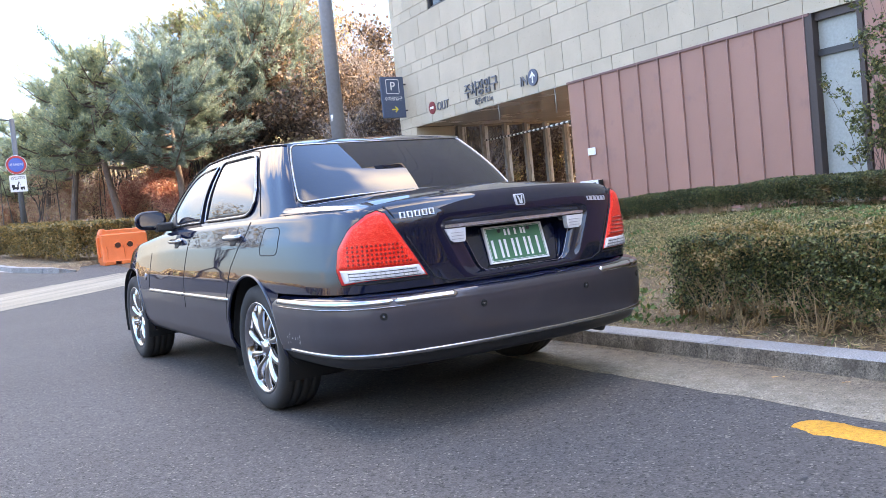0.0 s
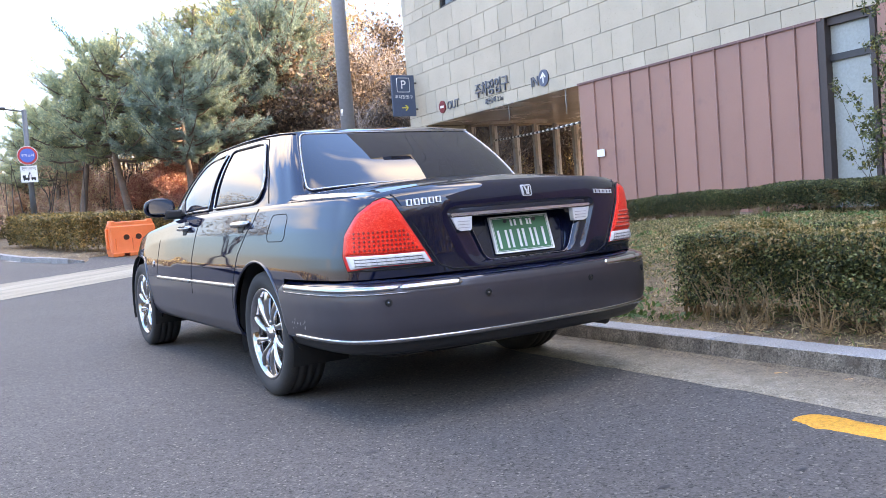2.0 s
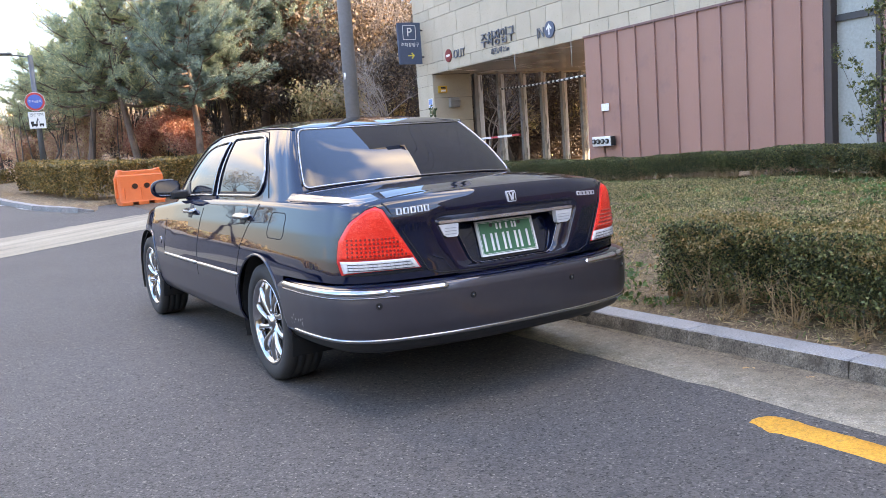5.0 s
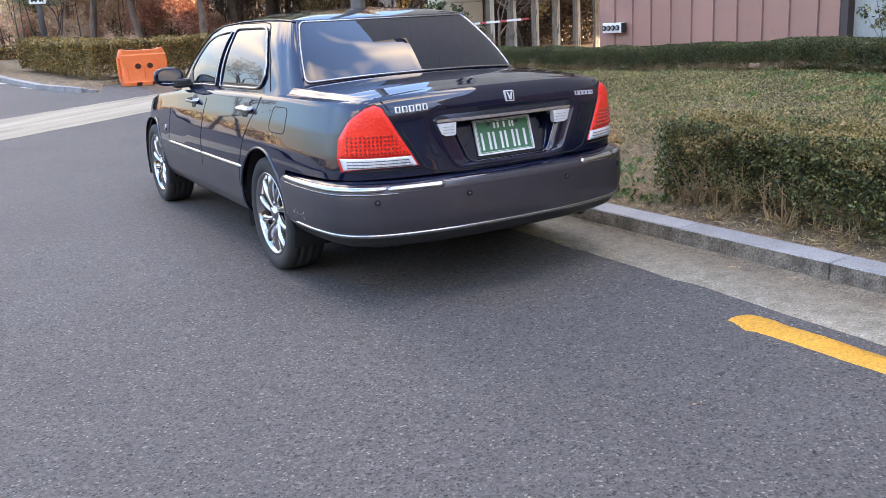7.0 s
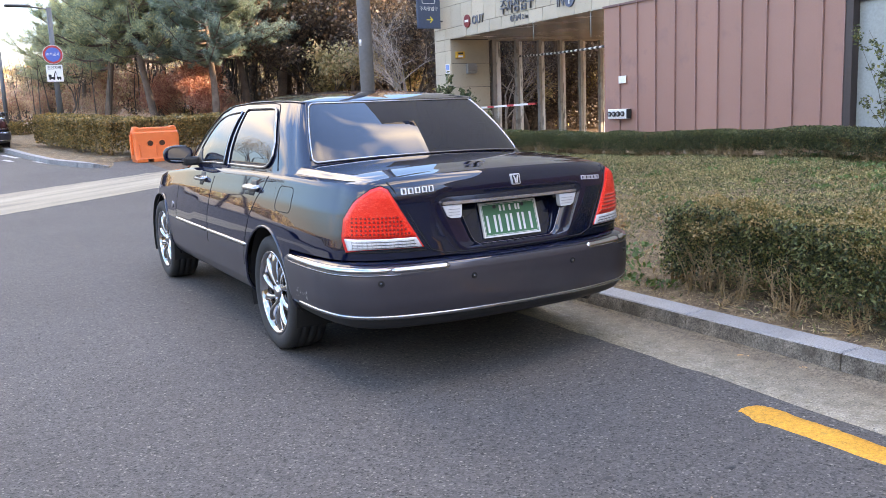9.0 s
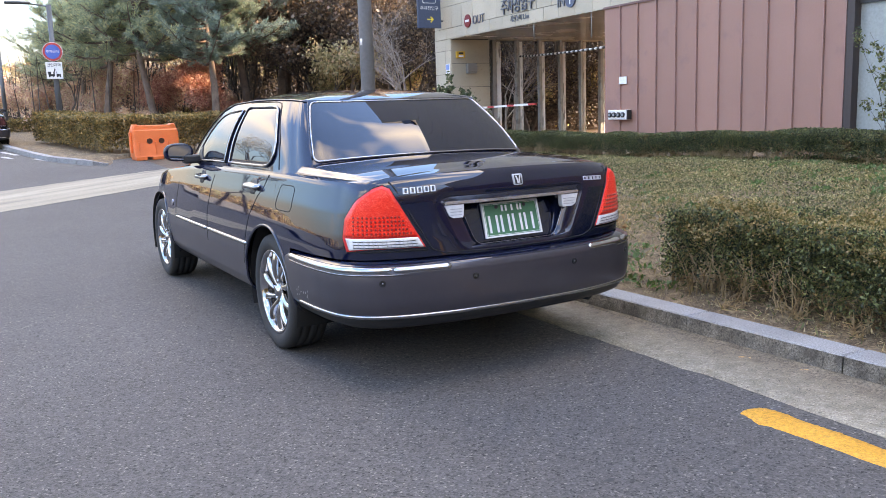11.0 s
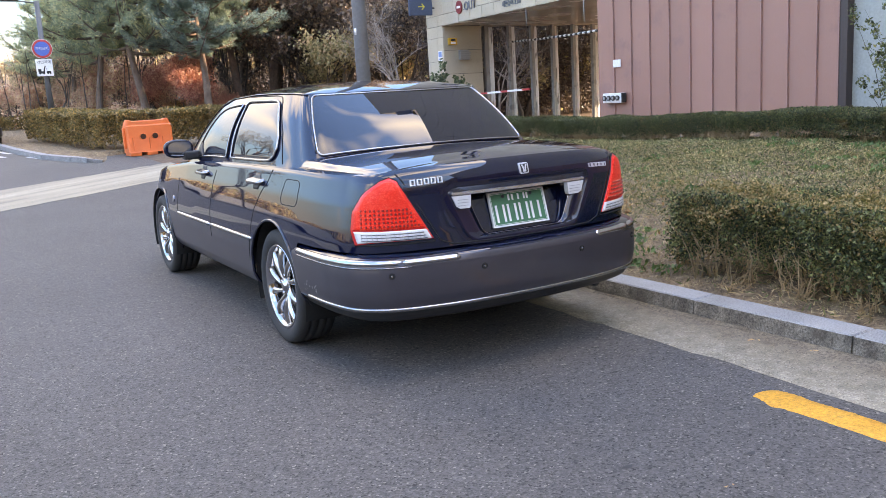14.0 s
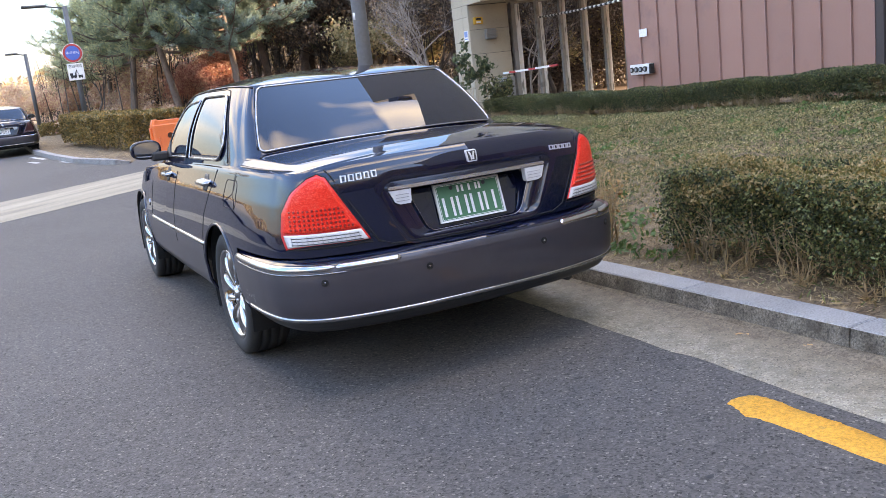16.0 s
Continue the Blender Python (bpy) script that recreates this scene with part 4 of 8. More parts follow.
# ---- planting ----
def hedge(name, label, path, width, height, base, leaf, top_leaf, size, density, seed, bare=0.3, twigs=60, category="hedge", twig_r=0.006, loose=1.0, thin_end=0.0):
    """A clipped hedge along a path in plan: leaves near its faces, twigs inside, bare feet."""
    rng = np.random.default_rng(seed)
    e = tagged(new(name), label, category)
    pts = np.array(path, float)
    seg = np.linalg.norm(np.diff(pts, axis=0), axis=1)
    cum = np.r_[0, np.cumsum(seg)]
    total = cum[-1]

    def along(s):
        x = np.interp(s, cum, pts[:, 0])
        y = np.interp(s, cum, pts[:, 1])
        i = np.clip(np.searchsorted(cum, s) - 1, 0, len(seg) - 1)
        d = (pts[i + 1] - pts[i]) / seg[i][:, None]
        return x, y, np.stack([-d[:, 1], d[:, 0]], -1)

    def wob(s, q):
        return loose * (0.05 * np.sin(5 * s + 3 * q) + 0.035 * np.sin(11.3 * s + 1.7) + 0.03 * np.sin(17 * s * (0.5 + q)))

    n_side = int(density * total * height)
    n_top = int(density * total * width * 1.1)
    out, outtop = [], []
    for side in (-1, 1):
        s = rng.uniform(0, total, n_side)
        h = rng.uniform(0.0, 1, n_side)
        keep = rng.uniform(size=n_side) < np.clip((h - bare * (0.55 + 0.45 * np.sin(2.3 * s + 1) * np.sin(0.9 * s))) / 0.35 + 0.12, 0, 1)
        if thin_end:
            keep &= rng.uniform(size=n_side) < np.clip(0.30 + s / thin_end + 0.5 * h * h, 0, 1)
        s, h = s[keep], h[keep]
        dep = np.abs(rng.normal(0, 0.07, len(s)))
        x, y, nv = along(s)
        off = side * (width / 2 - dep + wob(s, h) * 0.8)
        px, py = x + nv[:, 0] * off, y + nv[:, 1] * off
        out.append(np.stack([px, py, base(px, py) + 0.03 + h * (height - 0.03)], -1))
    s = rng.uniform(0, total, n_top)
    q = rng.uniform(-1, 1, n_top)
    x, y, nv = along(s)
    off = q * width / 2
    px, py = x + nv[:, 0] * off, y + nv[:, 1] * off
    dep = np.abs(rng.normal(0, 0.05, n_top))
    outtop.append(np.stack([px, py, base(px, py) + height + wob(s, q) * 0.6 - dep - 0.06 * q ** 4], -1))
    for end in (0.0, total):
        m = int(density * width * height)
        q, h = rng.uniform(-1, 1, m), rng.uniform(bare * 0.6, 1, m)
        x, y, nv = along(np.full(m, end + (0.001 if end == 0 else -0.001)))
        i = 0 if end == 0 else -1
        d = (pts[1] - pts[0]) / seg[0] if end == 0 else (pts[-1] - pts[-2]) / seg[-1]
        sh = rng.normal(0, 0.06, m)
        px, py = x + nv[:, 0] * q * width / 2 + d[0] * sh, y + nv[:, 1] * q * width / 2 + d[1] * sh
        out.append(np.stack([px, py, base(px, py) + h * height], -1))
    # dark leafy heart so that the hedge does not show through
    m = int(density * total * 0.45)
    s, q, h = rng.uniform(0.1, max(total - 0.1, 0.2), m), rng.uniform(-0.7, 0.7, m), rng.uniform(bare * 0.9, 0.9, m)
    x, y, nv = along(s)
    px, py = x + nv[:, 0] * q * width / 2, y + nv[:, 1] * q * width / 2
    out.append(np.stack([px, py, base(px, py) + h * height], -1))
    v, f = leaf_quads(np.concatenate(out), size, rng)
    big_mesh("leaves", v, f, leaf, e)
    v, f = leaf_quads(np.concatenate(outtop), size, rng)
    big_mesh("top_leaves", v, f, top_leaf, e)
    acc = ([], [])
    for _ in range(twigs):
        s = rng.uniform(0.05, total - 0.05, 1)
        x, y, nv = along(s)
        q = rng.uniform(-0.85, 0.85)
        p = np.array([x[0] + nv[0, 0] * q * width / 2, y[0] + nv[0, 1] * q * width / 2])
        z0 = float(base(p[0], p[1])) - 0.02
        lean = rng.normal(0, 0.16, 2)
        for b in range(rng.integers(2, 5)):
            l2 = lean + rng.normal(0, 0.14, 2)
            hh = height * rng.uniform(0.35, 0.75)
            line = [(p[0] + l2[0] * hh * t ** 1.4 + rng.normal() * 0.014 * min(t * 4, 1), p[1] + l2[1] * hh * t ** 1.4 + rng.normal() * 0.014 * min(t * 4, 1), z0 + hh * t) for t in (0, 0.2, 0.4, 0.6, 0.8, 1.0)]
            join(acc, tube_arrays(line, [twig_r * k * rng.uniform(0.9, 1.3) for k in (1.5, 1.2, 1.0, 0.8, 0.6, 0.4)], 4))
            for t in (2, 3, 3, 4):
                q2 = line[t]
                join(acc, tube_arrays([q2, (q2[0] + rng.normal() * 0.05, q2[1] + rng.normal() * 0.05, q2[2] + rng.uniform(0.03, 0.11))], [twig_r * 0.6, twig_r * 0.3], 3))
    tagged(mesh_ob("twig_mass", acc[0], acc[1], M["twig"], e, True), kind="stuff")
    return e


def loc(xl, yl):
    p = B @ Vector((xl, yl, 0))
    return (p.x, p.y)


hedge("front_hedge", "clipped box hedge with browned top and bare woody feet", [(1.86, -0.62), (1.86, -4.6)], 0.52, 0.54, lawn_height, M["hedge_leaf"], M["hedge_top"], 0.020, 23000, 1, 0.28, 125, twig_r=0.0026, thin_end=1.3)
hedge("wall_hedge", "long low dark green hedge before the pink wall", [loc(-1.7, 12.0), loc(-1.7, 0.0)], 0.7, 0.41, lawn_height, M["wall_leaf"], M["wall_leaf"], 0.026, 12000, 2, 0.34, 420, twig_r=0.004, loose=0.3)
hedge("island_hedge", "broad olive-brown hedge on the kerbed island", [(0.5, 25.0), (1.0, 21.4), (1.62, 18.7), (2.4, 18.5), (5.2, 18.9)], 1.0, 0.94, lambda x, y: rise(y) + 0.12, M["hedge_far"], M["hedge_far"], 0.07, 1500, 3, 0.10, 60, twig_r=0.01)
hedge("far_hedge", "low brown hedge further along the planted island", [(-0.2, 33.5), (2.5, 33.0), (7.0, 32.6)], 0.7, 0.55, lambda x, y: ground_height(x, y) - 0.02, M["hedge_far"], M["hedge_far"], 0.08, 1100, 4, 0.08, 30, twig_r=0.01)


def shrub_twigs(name, label, centre, spread, height, count, mat, seed, leaf=None, leaf_n=0, leaf_size=0.03, base=lawn_height):
    """A loose clump of stems from one foot, with a few leaves."""
    rng = np.random.default_rng(seed)
    e = tagged(new(name), label, "shrub")
    acc, tips = ([], []), []
    for _ in range(count):
        a, l = rng.uniform(0, 2 * math.pi), rng.uniform(0.15, 1) * spread
        x0, y0 = centre[0] + rng.normal() * spread * 0.25, centre[1] + rng.normal() * spread * 0.25
        z0, h = float(base(x0, y0)) - 0.02, height * rng.uniform(0.45, 1.0)
        m = (x0 + math.cos(a) * l * 0.4 + rng.normal() * 0.02, y0 + math.sin(a) * l * 0.4 + rng.normal() * 0.02, z0 + h * 0.55)
        t = (x0 + math.cos(a) * l, y0 + math.sin(a) * l, z0 + h)
        join(acc, tube_arrays([(x0, y0, z0), m, t], [0.0045, 0.003, 0.0015], 4))
        for _ in range(3):
            k = rng.uniform(0.3, 0.9)
            q = [m[i] + (t[i] - m[i]) * k for i in range(3)]
            r = [q[0] + rng.normal() * 0.07, q[1] + rng.normal() * 0.07, q[2] + rng.uniform(0.02, 0.12)]
            join(acc, tube_arrays([q, r], [0.002, 0.001], 3))
            tips.append(r)
            tips.append(q)
    mesh_ob("stem", acc[0], acc[1], mat, e, True)
    if leaf:
        t = np.array(tips)[rng.integers(0, len(tips), leaf_n)] + rng.normal(0, 0.03, (leaf_n, 3))
        v, f = leaf_quads(t, leaf_size, rng)
        big_mesh("foliage", v, f, leaf, e)
    return e


shrub_twigs("dry_shrub", "dry straw-coloured shrub at the kerb edge", (1.72, 0.12), 0.16, 0.55, 34, M["twig_dry"], 41, M["dry_leaf"], 160, 0.03)
shrub_twigs("dry_shrub", "small dry shrub with bare stems on the soil bank", (1.9, -0.45), 0.2, 0.45, 30, M["twig_dry"], 42, M["dry_leaf"], 120, 0.03)
for x, y, k in ((1.64, -0.80, 1), (1.66, -1.15, 2), (1.63, -1.6, 3)):
    shrub_twigs("bare_shrub", "pale bare woody stems at the thin end of the hedge", (x, y), 0.13, 0.34, 6, M["twig"], 90 + k)
for k in range(6):
    shrub_twigs("dry_tuft", "tuft of dry straw at the hedge foot", (1.56 + 0.04 * (k % 2), -1.15 - 0.42 * k), 0.10, 0.075, 10, M["twig_dry"], 50 + k)


# grass, weeds and litter on the bank
def lawn_cover():
    rng = np.random.default_rng(12)
    n = 300000
    x = 1.42 + rng.beta(1.1, 1.0, n) * 6.6
    y = rng.uniform(-5.5, 6.4, n)
    y = np.where(x > 6.2, y * 1.2 + 0.6, y)
    patch = np.sin(1.9 * x + 0.7 * y) + np.sin(2.7 * y - 1.3 * x + 1) + 0.8 * np.sin(5.2 * x - 4.1 * y)
    keep = rng.uniform(size=n) < np.clip(0.48 + 0.22 * patch, 0.16, 1) * np.clip((x - 1.5) / 1.4 + 0.12, 0, 1)
    x, y = x[keep], y[keep]
    c = np.stack([x, y, lawn_height(x, y) + rng.uniform(0.0, 0.03, len(x))], -1)
    v, f = leaf_quads(c, 0.05, rng, 0.6, 0.14)
    tagged(big_mesh("grass", v, f, M["grass"]), "thin patchy autumn grass on the soil bank", "grass", kind="stuff")
    # low broad-leaved weeds in clumps
    cl = np.stack([1.6 + rng.beta(1, 1, 900) * 6.2, rng.uniform(-5.0, 6.2, 900)], -1)
    cl = cl[rng.uniform(size=900) < 0.35 + 0.25 * np.sin(1.3 * cl[:, 0] - 0.9 * cl[:, 1])]
    c = np.repeat(cl, 22, 0) + rng.normal(0, 0.055, (len(cl) * 22, 2))
    c = c[c[:, 0] > 1.43]
    c = np.column_stack([c, lawn_height(c[:, 0], c[:, 1]) + rng.uniform(0.005, 0.045, len(c))])
    v, f = leaf_quads(c, 0.05, rng, 0.4, 0.5)
    tagged(big_mesh("weeds", v, f, M["weed"]), "low green weeds scattered over the bank", "weeds", kind="stuff")
    n = 24000
    x, y = 1.43 + rng.beta(1, 2.2, n) * 3.0, rng.uniform(-5, 5, n)
    c = np.stack([x, y, lawn_height(x, y) + 0.008], -1)
    v, f = leaf_quads(c, 0.026, rng, 0.7, 0.13)
    tagged(big_mesh("straw_litter", v, f, M["straw"]), "dry straw and leaf litter on the soil", "litter", kind="stuff")


lawn_cover()


def ground_cover():
    rng = np.random.default_rng(14)
    n = 230000
    x = 2.6 + rng.beta(1.6, 1.0, n) * 5.3
    y = np.where(x > 6.1, rng.uniform(-5.5, 12.0, n), rng.uniform(-5.5, 6.4, n))
    keep = rng.uniform(size=n) < np.clip((x - 3.7) / 3.0 + 0.3 * np.sin(2.1 * x + 1.3 * y) * np.sin(1.7 * y - 0.6 * x), 0.05, 1)
    x, y = x[keep], y[keep]
    c = np.stack([x, y, lawn_height(x, y) + rng.uniform(0.0, 0.035, len(x))], -1)
    v, f = leaf_quads(c, 0.024, rng, 0.5, 0.5)
    tagged(big_mesh("ground_cover", v, f, M["cover"]), "dense pale grey-green ground cover over the upper bank", "ground cover", kind="stuff")


ground_cover()
# single fallen leaves and dark spots on the road
rng = np.random.default_rng(77)
for (x, y, s) in ((1.02, -1.75, 0.05), (1.08, -2.05, 0.03), (-0.35, -2.75, 0.018)):
    v, f = leaf_quads(np.array([[0.0, 0.0, 0.0]] * 3) + rng.normal(0, s * 0.4, (3, 3)) * (1, 1, 0.1), s, rng, 0.3, 0.5)
    v[:, 2] = np.abs(v[:, 2]) * 0.3
    ob = big_mesh("fallen_leaf", v, f, M["dry_leaf"])
    ob.location = (x, y, 0.018 if x > 0.7 else 0.004)
    tagged(ob, "dry brown fallen leaf lying on the road edge", "leaf")
for (x, y, r) in ((-0.5, -2.43, 0.016), (-0.99, -1.37, 0.013), (-0.88, -1.78, 0.012), (-0.07, -2.62, 0.014), (-1.66, 1.91, 0.03), (-1.62, -0.47, 0.012), (-0.8, -0.38, 0.012), (-1.2, -2.1, 0.01)):
    a = np.linspace(0, 2 * math.pi, 12, endpoint=False)
    ring = [(r * (1 + 0.3 * math.sin(3 * t)) * math.cos(t) * 1.5, r * 0.8 * math.sin(t), 0.0015) for t in a]
    ob = mesh_ob("tar_spot", ring, [tuple(range(12))], M["tar"])
    ob.location = (x, y, 0.0)
    tagged(ob, "small dark tar spot on the asphalt", "road stain", kind="structure")


# ---- entrance details ----
def on_facade(yl, z, out=0.0):
    """A pose on the facade: text x runs towards smaller y, facing the road."""
    m = Matrix(((0, 0, -1, -out), (-1, 0, 0, yl), (0, 1, 0, z), (0, 0, 0, 1)))
    return B @ m


def facade_signs():
    e = tagged(new("entrance_lettering"), "raised dark metal lettering over the car park entrance", "sign")
    text_ob("entrance_words", "주차장입구", 0.40, M["letter_grey"], on_facade(12.84, 3.80, 0.03) @ Matrix.Diagonal((0.86, 1, 1, 1)), e, 0.02)
    text_ob("height_words", "제한높이 2.1m", 0.17, M["letter_grey"], on_facade(12.77, 3.495, 0.012) @ Matrix.Diagonal((0.85, 1, 1, 1)), e, 0.008)
    text_ob("out_words", "OUT", 0.32, M["letter_grey"], on_facade(14.82, 3.675, 0.02) @ Matrix.Diagonal((0.95, 1, 1, 1)), e, 0.012)
    text_ob("in_words", "IN", 0.32, M["letter_grey"], on_facade(10.98, 3.635, 0.02) @ Matrix.Diagonal((0.95, 1, 1, 1)), e, 0.012)
    no = tagged(new("no_entry_disc"), "round dark red no entry disc with a white bar", "sign")
    d = cylinder("disc", (0, 0, 0), (0, 0, 0.03), 0.17, M["deep_red"], no, 32)
    d.data.transform(on_facade(15.42, 3.70, 0.005))
    b = box("bar", (-0.10, -0.03, 0.03), (0.10, 0.03, 0.036), M["white"], no)
    b.data.transform(on_facade(15.42, 3.70, 0.005))
    ar = tagged(new("arrow_disc"), "round navy disc with a white upward arrow", "sign")
    d = cylinder("disc", (0, 0, 0), (0, 0, 0.03), 0.185, M["navy"], ar, 32)
    d.data.transform(on_facade(10.62, 3.67, 0.005))
    v = [(-0.02, -0.12), (0.02, -0.12), (0.02, 0.05), (0.08, -0.01), (0.105, 0.02), (0.0, 0.13), (-0.105, 0.02), (-0.08, -0.01), (-0.02, 0.05)]
    vs = [(x, y, 0.037) for x, y in v] + [(x, y, 0.028) for x, y in v]
    a = mesh_ob("arrow", vs, [tuple(range(9)), *[(i, 9 + i, 9 + (i + 1) % 9, (i + 1) % 9) for i in range(9)]], M["white"], ar)
    a.data.transform(on_facade(10.62, 3.67, 0.005))


facade_signs()


def parking_sign():
    """Blade sign that stands out from the corner."""
    e = tagged(new("parking_sign"), "navy blade sign with a white P and an arrow", "sign")
    yl, x0, x1, z0, z1 = 16.9, -0.80, -0.08, 3.65, 4.82
    bbox("blade", (x0, yl, z0), (x1, yl + 0.08, z1), M["navy"], e, 0.01)
    for z in (3.85, 4.6):
        bbox("bracket", (x1 - 0.02, yl + 0.02, z - 0.02), (0.02, yl + 0.06, z + 0.02), M["dark_metal"], e)

    def face(px, pz, out):
        return B @ Matrix(((1, 0, 0, px), (0, 0, -1, yl - out), (0, 1, 0, pz), (0, 0, 0, 1)))

    cx = (x0 + x1) / 2
    text_ob("letter", "P", 0.34, M["white"], face(cx, 4.54, 0.002), e, 0.003)
    h = 0.20
    rect = [(-h, -h), (h, -h), (h, h), (-h, h)]
    pts = []
    for k, (sx, sy) in enumerate(((1, -1), (1, 1), (-1, 1), (-1, -1))):
        for t in np.linspace(0, math.pi / 2, 5):
            a = t + (-math.pi / 2 + k * math.pi / 2)
            pts.append(Vector((sx * (h - 0.04) + 0.04 * math.cos(a), sy * (h - 0.04) + 0.04 * math.sin(a), 0)))
    fr = tube("letter_frame", pts, 0.009, M["white"], e, 6, True)
    fr.data.transform(face(cx, 4.54, 0.002))
    text_ob("sign_words", "주차장입구", 0.125, M["white"], face(cx, 4.19, 0.002), e, 0.003)
    v = [(-0.10, -0.014), (0.05, -0.014), (-0.0, -0.07), (0.025, -0.09), (0.11, 0.0), (0.025, 0.09), (0.0, 0.07), (0.05, 0.014), (-0.10, 0.014)]
    a = mesh_ob("arrow", [(x, y, 0.004) for x, y in v] + [(x, y, -0.002) for x, y in v], [tuple(range(9)), *[(i, 9 + i, 9 + (i + 1) % 9, (i + 1) % 9) for i in range(9)]], M["arrow_yellow"], e, label="yellow arrow")
    a.data.transform(face(cx + 0.02, 3.89, 0.002))


parking_sign()


def entrance_fittings():
    yb = tagged(new("call_box"), "small yellow call box on the return wall", "box")
    bbox("case", (0.14, JAMB - 0.09, 2.78), (0.41, JAMB - 0.004, 2.97), M["box_yellow"], yb, 0.01)
    bbox("slot", (0.20, JAMB - 0.094, 2.89), (0.35, JAMB - 0.088, 2.94), M["rope_black"], yb)
    bbox("label_plate", (0.20, JAMB - 0.094, 2.81), (0.35, JAMB - 0.088, 2.86), M["white"], yb)
    wl = tagged(new("wall_lamp"), "grey cast bulkhead wall lamp with a grille", "lamp")
    bbox("case", (0.46, JAMB - 0.15, 2.35), (0.76, JAMB - 0.004, 2.63), M["lamp_grey"], wl, 0.02)
    for z in (2.40, 2.465, 2.53):
        bbox("slat", (0.44, JAMB - 0.18, z), (0.78, JAMB - 0.15, z + 0.03), M["lamp_grey"], wl, 0.006)
    bl = tagged(new("info_sign"), "small blue and white notice on the stone wall", "sign")
    bbox("plate", (-0.012, 16.585, 2.36), (-0.003, 16.83, 2.64), M["white"], bl)
    bbox("blue_field", (-0.016, 16.61, 2.47), (-0.011, 16.80, 2.62), M["notice_blue"], bl)
    bbox("text_bar", (-0.016, 16.61, 2.40), (-0.011, 16.80, 2.43), M["notice_blue"], bl)
    ws = tagged(new("notice"), "blank white notice on the pink panels", "notice")
    bbox("plate", (-0.036, 8.66, 1.74), (-0.029, 8.90, 1.89), M["white"], ws)
    mb = tagged(new("socket_box"), "white box with four round dark sockets", "socket box")
    bbox("case", (-0.14, 8.53, 1.02), (-0.029, 9.13, 1.22), M["white_plastic"], mb, 0.012)
    bbox("side_plate", (-0.135, 8.50, 1.025), (-0.03, 8.53, 1.215), M["rope_black"], mb)
    for k in range(4):
        c = cylinder("socket", (0, 0, 0), (0, 0, 0.03), 0.052, M["rope_black"], mb, 20, label="round dark socket")
        c.data.transform(on_facade(9.05 - k * 0.14, 1.12, 0.141))
        c = cylinder("socket_ring", (0, 0, 0.028), (0, 0, 0.036), 0.03, M["lamp_grey"], mb, 16)
        c.data.transform(on_facade(9.05 - k * 0.14, 1.12, 0.141))
    # boom gate arm with red bands
    bo = tagged(new("boom_gate"), "white and red barrier arm across the entrance", "barrier")
    z0 = float(rise(13.5))
    bbox("cabinet", (0.45, 15.6, z0), (0.8, 15.95, z0 + 1.05), M["lamp_grey"], bo, 0.02)
    for k in range(8):
        a = 15.75 - k * 0.35
        bbox("arm_band", (0.52, a - 0.35, 1.345 + 0.006 * k), (0.57, a, 1.395 + 0.006 * k), M["sign_red"] if k in (1, 4, 7) else M["white"], bo)
    # striped rope strung from column to corner
    rp = tagged(new("striped_rope"), "black and white striped rope strung across the entrance", "rope")
    p0, p1 = Vector((2.28, JAMB + 0.04, 2.83)), Vector((0.05, PORT + 0.02, 2.535))
    n = 44
    for k in range(n):
        a, b = p0.lerp(p1, k / n), p0.lerp(p1, (k + 1) / n)
        sag = lambda t: Vector((0, 0, -0.025 * 4 * t * (1 - t)))
        s = cylinder("stripe", a + sag(k / n), b + sag((k + 1) / n), 0.028, M["rope_black"] if k % 2 else M["white"], rp, 8)
        s.data.transform(B)
    for x, y, l in ((0.06, 12.24, 0.42), (0.06, 9.96, 0.55)):
        hd = tagged(new("sensor_rod"), "thin hanging metal rod under the soffit", "rod")
        c = cylinder("rod", (x, y, CLAD - l), (x, y, CLAD - 0.01), 0.012, M["lamp_grey"], hd, 8)
        c.data.transform(B)


entrance_fittings()


